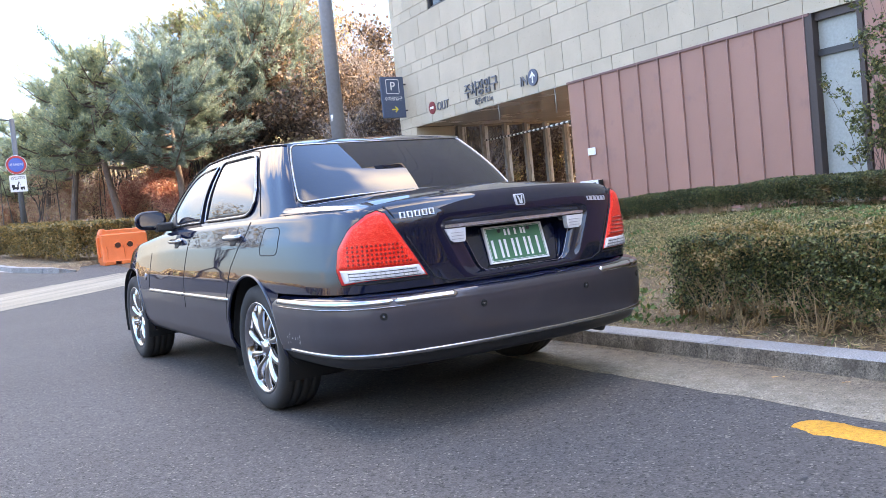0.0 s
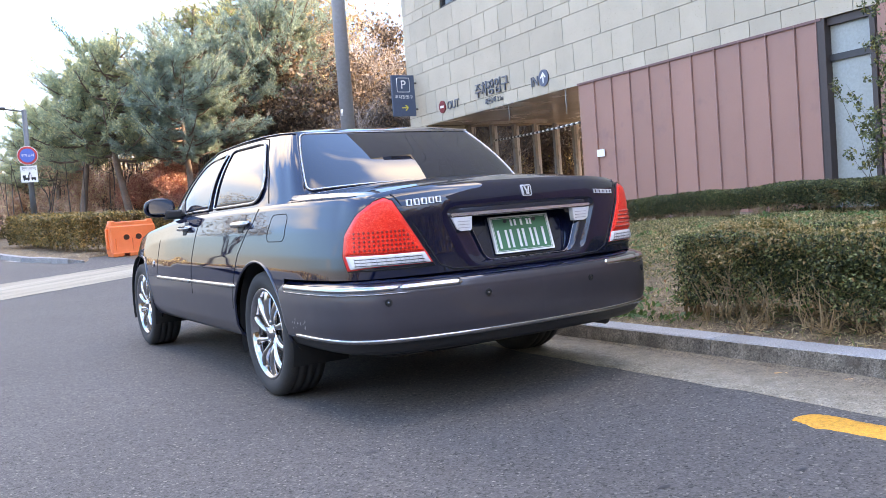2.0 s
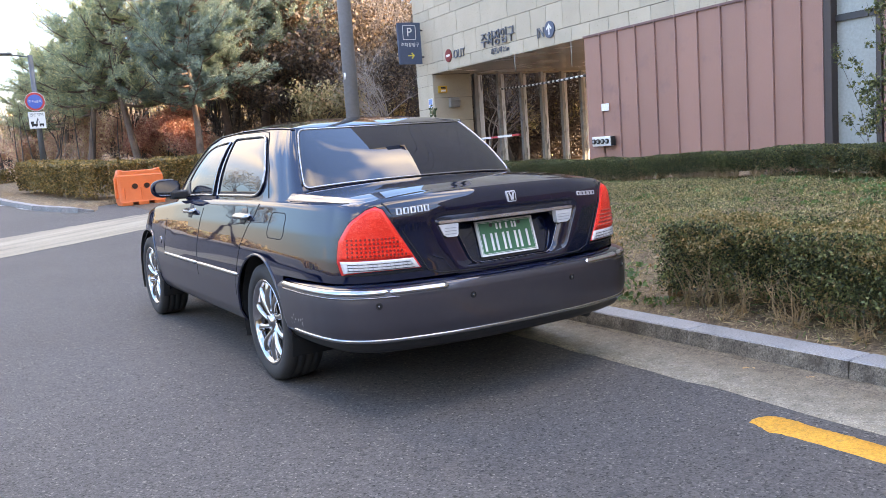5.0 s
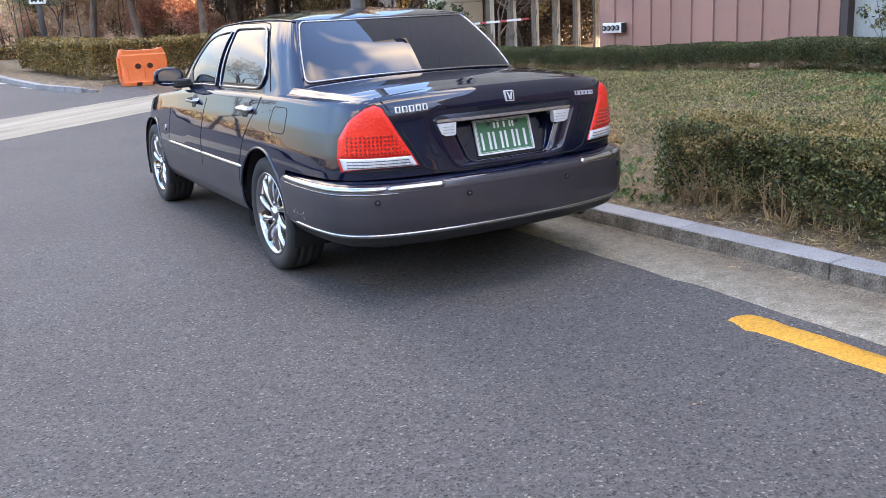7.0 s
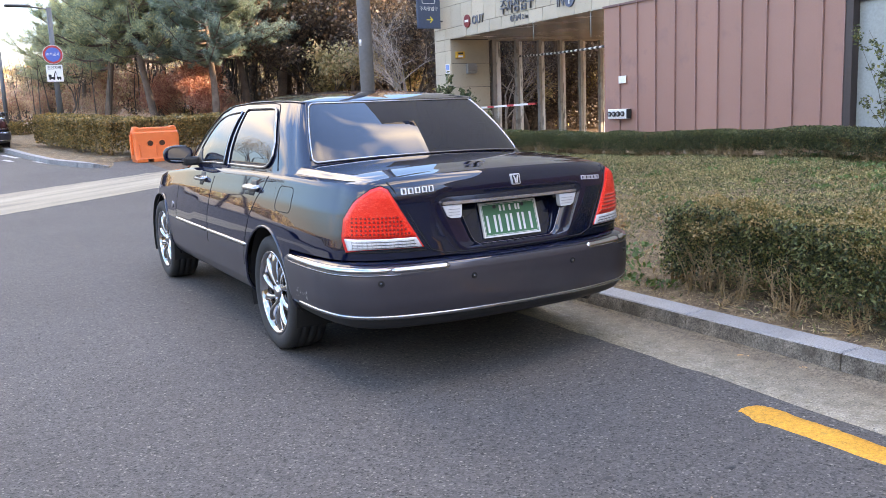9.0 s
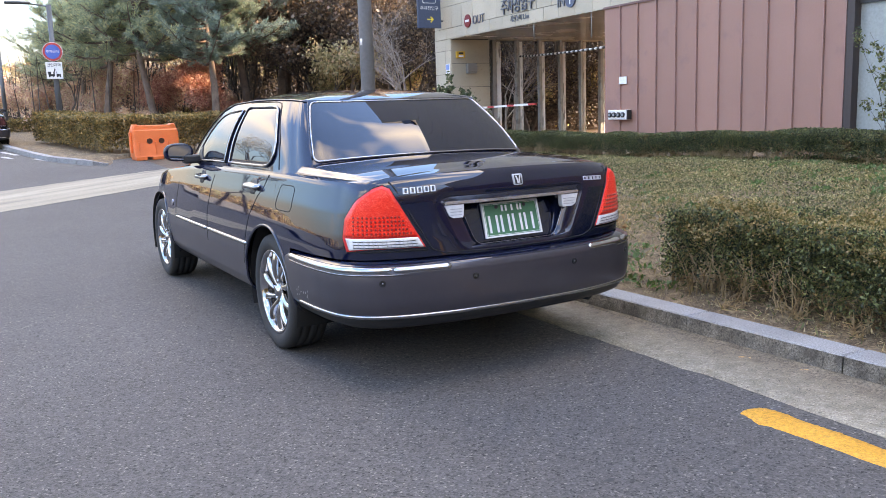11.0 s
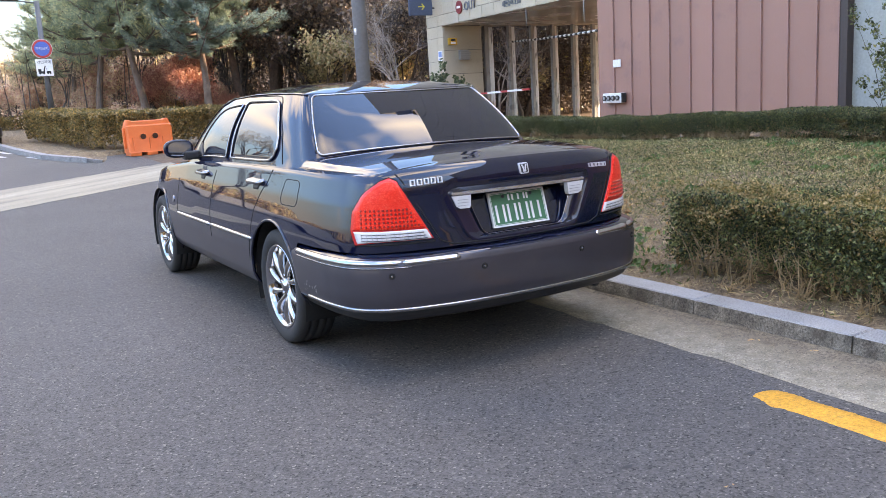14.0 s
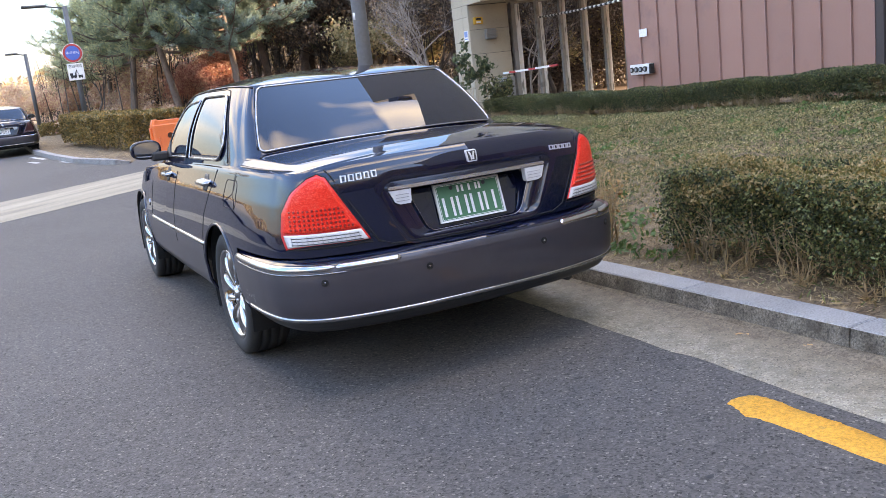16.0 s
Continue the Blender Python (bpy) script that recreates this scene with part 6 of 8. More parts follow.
def belt(y):
    """Height of the shoulder edge along the car."""
    return np.interp(y, [-1.2, -1.12, -1.02, -0.85, -0.3, 0.5, 1.5, 2.0, 2.8, 3.4, 3.9], [1.045, 1.028, 1.005, 1.005, 1.012, 1.01, 1.0, 0.975, 0.915, 0.83, 0.73])


def body_inset(u, z, y):
    rel = belt(y) - z
    k = np.interp(rel, [-0.01, 0.0, 0.012, 0.03, 0.08, 0.125, 0.135, 0.2, 0.26, 0.32, 0.38, 0.43], [0.098, 0.088, 0.082, 0.076, 0.0605, 0.0455, 0.0435, 0.029, 0.0165, 0.0075, 0.002, 0.0])
    k = k + np.interp(z, [0.28, 0.30, 0.36, 0.50], [0.07, 0.045, 0.016, 0.0])
    # the tail face stands nearly upright under a tight upper edge
    tail = np.clip((-y - 0.86) / 0.22, 0, 1)
    tail = tail * tail * (3 - 2 * tail)
    kt = np.interp(rel, [-0.01, 0.0, 0.008, 0.02, 0.04, 0.075, 0.12], [0.068, 0.060, 0.040, 0.024, 0.012, 0.004, 0.0]) + np.clip(z - 0.72, 0, 1) * 0.03
    return k * (1 - tail) + kt * tail


BODY = Ring([(0.0, 3.80), (0.40, 3.76), (0.70, 3.62), (0.85, 3.35), (0.905, 2.84), (0.925, 2.0), (0.93, 1.0), (0.93, 0.0), (0.922, -0.45), (0.90, -0.73), (0.855, -0.925), (0.735, -1.06), (0.515, -1.148), (0.25, -1.183), (0.0, -1.192)], body_inset)
AXLES, ARCH_R, TYRE_R = (0.0, 2.84), 0.388, 0.335


def clean_steps(lo, hi, step, extra=()):
    a = np.linspace(lo, hi, int(round((hi - lo) / step)) + 1)
    for e in extra:
        a = a[np.abs(a - e) > step * 0.3]
        a = np.append(a, e)
    return np.sort(a)


def in_poly(x, y, poly):
    c = np.zeros(np.shape(x), bool)
    n = len(poly)
    for i in range(n):
        (x1, y1), (x2, y2) = poly[i], poly[(i + 1) % n]
        if y1 == y2:
            continue
        hit = ((y1 > y) != (y2 > y)) & (x < (x2 - x1) * (y - y1) / (y2 - y1) + x1)
        c ^= hit
    return c


SPLIT = 0.58      # two-tone line
REAR_SEAM = [(0.06, 1.05), (0.075, 1.0), (0.12, 0.93), (0.20, 0.87), (0.30, 0.76), (0.36, 0.62), (0.42, 0.45), (0.44, 0.25)]
MID_SEAM = [(1.16, 1.05), (1.18, 0.95), (1.21, 0.85), (1.235, 0.7), (1.23, 0.5), (1.15, 0.25)]
FRONT_SEAM = [(2.20, 1.05), (2.20, 0.85), (2.2, 0.6), (2.16, 0.25)]


def seam_y(seam, z):
    p = np.array(seam)[::-1]
    return np.interp(z, p[:, 1], p[:, 0])


RECESS = [(-0.29, 0.672), (-0.325, 0.69), (-0.345, 0.715), (-0.425, 0.885), (-0.43, 0.905), (-0.415, 0.922), (-0.39, 0.928), (0.39, 0.928), (0.415, 0.922), (0.43, 0.905), (0.425, 0.885), (0.345, 0.715), (0.325, 0.69), (0.29, 0.672)]
RECESS_HALF = [(0.0, 0.672)] + RECESS[::-1][:7] + [(0.0, 0.928)]


def body_wall(side):
    us = np.unique(np.r_[clean_steps(0, BODY.u[-1], 0.035)])
    zs = clean_steps(0.285, 1.0, 0.03, (SPLIT,))
    U = np.repeat(us[:, None], len(zs), 1)
    Y = np.interp(U, BODY.u, BODY.o[:, 1])
    top = belt(Y)
    Zb = np.repeat(zs[None, :], len(us), 0)
    # keep the two-tone line level, stretch only what lies above it
    Z = np.where(Zb <= SPLIT, Zb, SPLIT + (Zb - SPLIT) / (1.0 - SPLIT) * (top - SPLIT))
    keep = np.ones(U.shape, bool)
    for ya in AXLES:
        dy, dz = Y - ya, Z - 0.335
        r = np.hypot(dy, dz)
        inside = r < ARCH_R
        keep &= ~inside
        k = np.where(inside, ARCH_R / np.maximum(r, 1e-6), 1)
        ny, nz = ya + dy * k, 0.335 + dz * k
        U = np.where(inside, BODY.u_of_y(ny), U)
        Z = np.where(inside, nz, Z)
    P = BODY.at(U, Z, side)
    N = BODY.normal(U, Z, side)
    Yc = np.interp(U, BODY.u, BODY.o[:, 1])
    groups = {}
    a, b = U.shape
    for i in range(a - 1):
        for j in range(b - 1):
            q = [(i, j), (i, j + 1), (i + 1, j + 1), (i + 1, j)]
            if not any(keep[c] for c in q):
                continue
            yc = float(np.mean([Yc[c] for c in q]))
            zc = float(np.mean([Z[c] for c in q]))
            xc = float(np.mean([abs(P[c][0]) for c in q]))
            if zc < 0.635 and yc < -0.40:
                continue                                  # the bumper stands here
            if yc > seam_y(FRONT_SEAM, zc):
                g = "front_wing" if zc > SPLIT or yc < 3.2 else "front_bumper"
            elif yc > seam_y(MID_SEAM, zc):
                g = "front_door"
            elif yc > seam_y(REAR_SEAM, zc):
                g = "rear_door"
            elif yc < -1.02 and xc < 0.64:
                g = "boot_panel"
                if any(in_poly(abs(P[c][0]), Z[c], RECESS_HALF) for c in q):
                    continue                              # open behind the number plate
            else:
                g = "rear_wing"
            lower = zc < SPLIT
            groups.setdefault(g, []).append((q, lower))
    made = {}
    for g, fs in groups.items():
        used, verts, norms, faces, mats = {}, [], [], [], []
        for q, lower in fs:
            ids = []
            for c in q:
                if c not in used:
                    used[c] = len(verts)
                    verts.append(P[c])
                    norms.append(N[c])
                ids.append(used[c])
            faces.append(ids if side == 1 else ids[::-1])
            mats.append(1 if lower else 0)
        ob = mesh_ob(g, verts, faces, [M["black_paint"], M["grey_paint"]], car, True, normals=norms)
        ob.data.polygons.foreach_set("material_index", mats)
        made[g] = ob
    return made


def ring_patch(name, ring, poly, mat, parent, side, out=0.004, rows=14, cols=14, thick=0.012, label=""):
    """A raised plate on a ring wall, bounded by a polygon in (u, z)."""
    poly = [tuple(p) for p in poly]
    z0, z1 = min(p[1] for p in poly), max(p[1] for p in poly)
    P = np.zeros((rows + 1, cols + 1, 3))
    N = np.zeros_like(P)
    eps = (z1 - z0) * 1e-4
    for i in range(rows + 1):
        z = z0 + (z1 - z0) * i / rows
        zz = min(max(z, z0 + eps), z1 - eps)
        xs = []
        for (ua, za), (ub, zb) in zip(poly, poly[1:] + poly[:1]):
            if za != zb and min(za, zb) <= zz <= max(za, zb):
                xs.append(ua + (ub - ua) * (zz - za) / (zb - za))
        a, b = min(xs), max(xs)
        u = np.linspace(a, b, cols + 1)
        P[i] = ring.at(u, np.full(cols + 1, z), side, out)
        N[i] = ring.normal(u, np.full(cols + 1, z), side)
    n = (rows + 1) * (cols + 1)
    front = P.reshape(-1, 3)
    back = (P - N * thick).reshape(-1, 3)
    _, f = grid_arrays(P)
    faces = [tuple(q[::-1]) for q in f]
    idx = np.arange(n).reshape(rows + 1, cols + 1)
    loop = list(idx[0, :]) + list(idx[1:, -1]) + list(idx[-1, -2::-1]) + list(idx[-2:0:-1, 0])
    for a, b in zip(loop, loop[1:] + loop[:1]):
        faces.append((a, b, b + n, a + n))
    if side == -1:
        faces = [q[::-1] for q in faces]
    ob = mesh_ob(name, np.vstack([front, back]), faces, mat, parent, False, label)
    me = ob.data
    sm = [k < len(f) for k in range(len(me.polygons))]
    me.polygons.foreach_set("use_smooth", sm)
    return ob


def ring_line(name, ring, pts, r, mat, parent, side, out=0.0, closed=False, n=6, label="", dense=6):
    """A thin strip or seam that follows a ring wall through points (u, z)."""
    pts = list(pts)
    if closed:
        pts = pts + [pts[0]]
    line = []
    for (ua, za), (ub, zb) in zip(pts[:-1], pts[1:]):
        for t in np.linspace(0, 1, dense, endpoint=False):
            line.append(ring.at(ua + (ub - ua) * t, za + (zb - za) * t, side, out))
    if not closed:
        line.append(ring.at(pts[-1][0], pts[-1][1], side, out))
    return tube(name, [Vector(map(float, p)) for p in line], r, mat, parent, n, closed, label)


def moulding(name, ring, ua, ub, za, zb, depth, mat, parent, side, steps=40, label="", ends=(0, -1)):
    """A half-round moulding along a ring wall between two positions, za..zb high."""
    us = np.linspace(ua, ub, steps)
    prof = [(0.0, -0.004), (0.08, depth * 0.7), (0.35, depth), (0.65, depth), (0.92, depth * 0.7), (1.0, -0.004)]
    P = np.zeros((steps, len(prof), 3))
    for j, (t, d) in enumerate(prof):
        z = za + (zb - za) * t
        P[:, j] = ring.at(us, np.full(steps, z), side, d)
    for k in ends:
        P[k] = P[k] * 0.3 + ring.at(us[k], (za + zb) / 2, side, 0.0) * 0.7
    v, f = grid_arrays(P)
    f = f if side == 1 else f[:, ::-1]
    return mesh_ob(name, v, f, mat, parent, True, label)


uy, ux = BODY.u_of_y, BODY.u_of_x
doors = {}
for side in (1, -1):
    made = body_wall(side)
    doors[side] = made
    for nm, seam in (("rear_door_seam", REAR_SEAM), ("mid_door_seam", MID_SEAM), ("front_door_seam", FRONT_SEAM)):
        ring_line("seam", BODY, [(float(uy(y)), z) for y, z in seam if 0.28 < z < 1.02], 0.0035, M["underbody"], made["rear_door" if "rear" in nm else "front_door"], side, -0.001)
    # side moulding in bright metal, split at the door gap
    moulding("bright_moulding", BODY, float(uy(2.19)), float(uy(1.245)), 0.568, 0.594, 0.012, M["satin_chrome"], made["front_door"], side, label="bright metal side moulding")
    moulding("bright_moulding", BODY, float(uy(1.225)), float(uy(0.34)), 0.568, 0.594, 0.012, M["satin_chrome"], made["rear_door"], side, label="bright metal side moulding")
    # handles over dark finger wells
    for g, y0 in (("rear_door", 0.30), ("front_door", 1.48)):
        well = [(float(uy(y0 + dy)), 0.925 + dz) for dy, dz in ((0.07, 0.0), (0.04, 0.045), (-0.04, 0.045), (-0.07, 0.0), (-0.04, -0.045), (0.04, -0.045))]
        ring_patch("handle_well", BODY, well, M["black_plastic"], made[g], side, 0.002, 6, 6, 0.01)
        moulding("handle", BODY, float(uy(y0 + 0.115)), float(uy(y0 - 0.115)), 0.908, 0.944, 0.04, M["satin_chrome"], made[g], side, 16, "chrome pull handle")
    lip = [(float(uy(ya + ARCH_R * math.cos(t))), 0.335 + ARCH_R * math.sin(t)) for ya in (0.0,) for t in np.linspace(math.radians(-12), math.radians(192), 26)]
    ring_line("arch_lip", BODY, lip, 0.009, M["black_paint"], made["rear_wing"], side, 0.0, dense=2)
    lip = [(float(uy(2.84 + ARCH_R * math.cos(t))), 0.335 + ARCH_R * math.sin(t)) for t in np.linspace(math.radians(-12), math.radians(192), 26)]
    ring_line("arch_lip", BODY, lip, 0.009, M["black_paint"], made["front_wing"], side, 0.0, dense=2)
for side in (1, -1):
    c, nn = BODY.at(float(uy(2.34)), 0.675, side), BODY.normal(float(uy(2.34)), 0.675, side)
    a, b = Vector(map(float, c)), Vector(map(float, nn))
    cylinder("wing_badge", a - b * 0.004, a + b * 0.006, 0.026, M["chrome"], doors[side]["front_wing"], 20, label="round chrome wing badge")
# fuel flap on the near side
flap = []
for cy, cz, a0 in ((-0.185, 0.925, 0), (-0.325, 0.925, 90), (-0.325, 0.86, 180), (-0.165, 0.86, 270)):
    flap += [(cy + 0.038 * math.cos(radians(a)), cz + 0.035 * math.sin(radians(a))) for a in range(a0, a0 + 91, 15)]
ring_line("fuel_flap_gap", BODY, [(float(uy(y)), z) for y, z in flap], 0.003, M["underbody"], doors[-1]["rear_wing"], -1, -0.001, True, label="fuel filler flap outline")


GAP = []


def cap_over(edge, axis, crown, f_steps, name, mat, parent, flip=False, ends=(1, 1), step=0.0):
    """A crowned lid from an edge line to the centre line, mirrored."""
    fr = np.linspace(0, 1, f_steps)
    if step:
        fr = np.array([0, 0.02, 0.04, 0.055, 0.065, 0.075, 0.085, 0.10, 0.12, 0.15, 0.2, 0.3, 0.45, 0.6, 0.8, 1.0])
        f_steps = len(fr)
    P = np.zeros((len(edge), 2 * f_steps - 1, 3))
    for i, (e, a) in enumerate(zip(edge, axis)):
        w = 2.0 * i / (len(edge) - 1) - 1
        c = crown * (1 - abs(w) ** 2.6 * (ends[0] if w < 0 else ends[1]))
        up = step * max(0.0, 1 - ((w + 1) / 1.55) ** 1.5)
        for j, t in enumerate(fr):
            h = c * (1 - (1 - t) ** 2.2)
            if step:
                k = min(max((t - 0.05) / 0.075, 0), 1)
                h = up * k * k * (3 - 2 * k) + max(c - up, 0.0) * (1 - (1 - t) ** 2.2)
            p = np.array([e[0] * (1 - t), e[1] + (a - e[1]) * t, e[2] + h])
            P[i, j] = p
            P[i, 2 * f_steps - 2 - j] = p * (-1, 1, 1)
    if step:
        GAP.append(P[:, 3].copy())
    v, f = grid_arrays(P)
    return mesh_ob(name, v, f[:, ::-1] if flip else f, mat, parent, True)


# boot lid top, bonnet and the cowl between
def boot_top():
    """Boot lid: a crowned patch between wing edges, screen and tail, a little proud along its sides."""
    uc = float(ux(0.70))
    fs = np.array([0, 0.1, 0.2, 0.3, 0.4, 0.5, 0.6, 0.7, 0.78, 0.84, 0.87, 0.885, 0.9, 0.915, 0.93, 0.945, 0.955, 0.97, 0.985, 1.0])
    vs = np.linspace(0, 1, 46)
    along_side = np.linspace(float(uy(-0.2)), uc, len(vs))
    S = BODY.at(along_side, belt(np.interp(along_side, BODY.u, BODY.o[:, 1])))
    across = np.interp(fs, [0, 1], [BODY.u[-1], uc])
    R = BODY.at(across, belt(np.interp(across, BODY.u, BODY.o[:, 1])))
    P = np.zeros((len(vs), 2 * len(fs) - 1, 3))
    n = len(fs)
    for i, v in enumerate(vs):
        mid = np.array([0.0, -0.2 + (R[0, 1] + 0.2) * v, S[0, 2] + (R[0, 2] - S[0, 2]) * v])
        up = 0.034 * max(0.0, 1 - (v / 0.85) ** 1.4)
        c = 0.072 * (1 - v ** 3.0)
        for j, f in enumerate(fs):
            front = np.array([f * S[0, 0], -0.2, S[0, 2]])
            corner = (1 - f) * (1 - v) * np.array([0, -0.2, S[0, 2]]) + f * (1 - v) * S[0] + (1 - f) * v * R[0] + f * v * S[-1]
            p = (1 - f) * mid + f * S[i] + (1 - v) * front + v * R[j] - corner
            k = min(max((0.95 - f) / 0.065, 0), 1)
            p[2] += up * k * k * (3 - 2 * k) + max(c - up, 0.0) * (1 - f ** 2.4)
            P[i, n - 1 - j] = p
            P[i, n - 1 + j] = p * (-1, 1, 1)
    GAP.append(P[:, 3].copy())
    v, f = grid_arrays(P)
    return mesh_ob("boot_lid", v, f, M["black_paint"], car, True)


boot = boot_top()
us = np.linspace(float(uy(2.3)), 0.0, 50)
edge = BODY.at(us, belt(np.interp(us, BODY.u, BODY.o[:, 1])))
cap_over(edge, np.linspace(2.3, 3.77, 50), 0.07, 10, "bonnet", M["black_paint"], car, True, (0, 1))
us = np.linspace(float(uy(2.4)), float(uy(-0.22)), 30)
edge = BODY.at(us, belt(np.interp(us, BODY.u, BODY.o[:, 1])))
cap_over(edge, np.linspace(2.4, -0.22, 30), 0.02, 3, "shoulder_deck", M["black_paint"], car, ends=(0, 0))
# gap lines of the boot lid along its sides
for s in (1, -1):
    tube("boot_gap", [(s * p[0], p[1], p[2] - 0.001) for p in GAP[0][4:36]], 0.0032, M["underbody"], boot, 6)

# greenhouse: a leaning wall between shoulder outline and roof outline
GB = spline([(0.0, 2.66), (0.42, 2.60), (0.70, 2.42), (0.785, 1.95), (0.797, 1.25), (0.80, 0.4), (0.798, 0.1), (0.775, -0.10), (0.70, -0.235), (0.4, -0.31), (0.0, -0.33)], 20)
GT = spline([(0.0, 1.98), (0.36, 1.94), (0.56, 1.80), (0.61, 1.48), (0.622, 1.0), (0.62, 0.55), (0.61, 0.35), (0.592, 0.22), (0.555, 0.14), (0.3, 0.105), (0.0, 0.095)], 20)


class House(Ring):
    def __init__(self):
        self.u = np.arange(len(GB)) / (len(GB) - 1.0)

    def at(self, u, z, side=1, out=0.0):
        """z runs 0..1 from shoulder to roof edge."""
        u, z = np.broadcast_arrays(np.asarray(u, float), np.asarray(z, float))
        bx, by = np.interp(u, self.u, GB[:, 0]), np.interp(u, self.u, GB[:, 1])
        tx, ty = np.interp(u, self.u, GT[:, 0]), np.interp(u, self.u, GT[:, 1])
        zb = np.interp(by, [-0.35, -0.15, 1.5, 2.3], [1.082, 1.03, 1.02, 1.0])
        zt = np.interp(ty, [0.09, 0.3, 0.9, 1.4, 1.75, 1.98], [1.414, 1.429, 1.438, 1.428, 1.405, 1.37])
        bulge = 0.022 * np.sin(np.pi * np.clip(z, 0, 1)) + 0.0
        k = z
        x, y = bx + (tx - bx) * k, by + (ty - by) * k
        zz = zb + (zt - zb) * k
        d = np.stack([x, (y - 0.85) * 0.55, 0 * x], -1)
        d /= np.linalg.norm(d, axis=-1, keepdims=True) + 1e-9
        p = np.stack([x, y, zz], -1) + d * (bulge + out)[..., None]
        p[..., 2] += bulge * 0.25
        p[..., 0] *= side
        return p

    def u_side(self, y, z):
        """The u at which the side wall has that y at height fraction z."""
        us = np.linspace(0.15, 0.85, 400)
        return float(np.interp(-y, -self.at(us, np.full(400, z))[:, 1], us))


HOUSE = House()
house = {}


def greenhouse(side):
    us, zs = np.linspace(0, 1, 121), np.r_[-0.14, np.linspace(0, 1, 13)]
    U, Z = np.meshgrid(us, zs, indexing="ij")
    P = HOUSE.at(U, Z, side, -0.006)
    v, f = grid_arrays(P)
    if side == -1:
        f = f[:, ::-1]
    n = np.concatenate([HOUSE.normal(U, Z, side).reshape(-1, 3)])
    house[side] = mesh_ob("pillar_frame", v, f, M["black_paint"], car, True)


for side in (1, -1):
    greenhouse(side)
us = np.linspace(0, 1, 81)
edge = HOUSE.at(us, np.ones(81), 1, -0.006)
cap_over(edge, np.linspace(1.97, 0.10, 81), 0.064, 12, "roof", M["black_paint"], car)


def window(name, corners, side, label, chrome=0.006):
    """A pane on the greenhouse between corners (u, z), with a bright surround."""
    ob = ring_patch(name, HOUSE, corners, M["car_glass"], car, side, 0.002, 14, 22, 0.008, label)
    ring_line("bright_surround", HOUSE, corners, chrome, M["satin_chrome"], ob, side, 0.004, True, 6, "bright metal window surround")
    return ob


us_ = HOUSE.u_side
for side in (1, -1):
    rw = [(us_(1.037, 0.03), 0.03), (us_(0.985, 0.85), 0.85), (us_(0.965, 0.885), 0.885), (us_(0.93, 0.895), 0.895), (us_(0.50, 0.895), 0.895), (us_(0.43, 0.88), 0.88), (us_(0.385, 0.83), 0.83), (us_(0.285, 0.6), 0.6), (us_(0.20, 0.366), 0.366), (us_(0.182, 0.2), 0.2), (us_(0.205, 0.10), 0.10), (us_(0.26, 0.045), 0.045), (us_(0.33, 0.03), 0.03)]
    window("rear_door_window", rw, side, "tinted rear door window", 0.0075)
    fw = [(us_(1.95, 0.03), 0.03), (us_(1.86, 0.30), 0.30), (us_(1.77, 0.507), 0.507), (us_(1.70, 0.63), 0.63), (us_(1.62, 0.735), 0.735), (us_(1.52, 0.80), 0.80), (us_(1.38, 0.845), 0.845), (us_(1.20, 0.862), 0.862), (us_(1.085, 0.865), 0.865), (us_(1.139, 0.03), 0.03)]
    window("front_door_window", fw, side, "tinted front door window")
    sail = [(us_(1.96, 0.02), 0.02), (us_(1.875, 0.26), 0.26), (us_(1.84, 0.27), 0.27), (us_(1.70, 0.02), 0.02)]
    ring_patch("mirror_sail", HOUSE, sail, M["black_plastic"], car, side, 0.009, 4, 4, 0.008, "black triangular mirror mount")
    ring_line("door_frame_seam", HOUSE, [(us_(1.0, 0.965), 0.965), (us_(0.50, 0.965), 0.965), (us_(0.41, 0.94), 0.94), (us_(0.375, 0.88), 0.88), (us_(0.28, 0.65), 0.65), (us_(0.169, 0.408), 0.408), (us_(0.105, 0.16), 0.16), (us_(0.065, 0.0), 0.0)], 0.003, M["underbody"], house[side], side, -0.005)
    ring_line("drip_moulding", HOUSE, [(us_(2.3, 0.12), 0.12), (us_(2.0, 0.6), 0.6), (us_(1.72, 0.92), 0.92), (us_(1.4, 0.99), 0.99), (us_(0.5, 1.0), 1.0), (us_(0.36, 0.99), 0.99), (0.76, 0.985), (0.795, 0.97), (0.80, 0.6), (0.80, 0.1)], 0.004, M["black_paint"], house[side], side, 0.0)


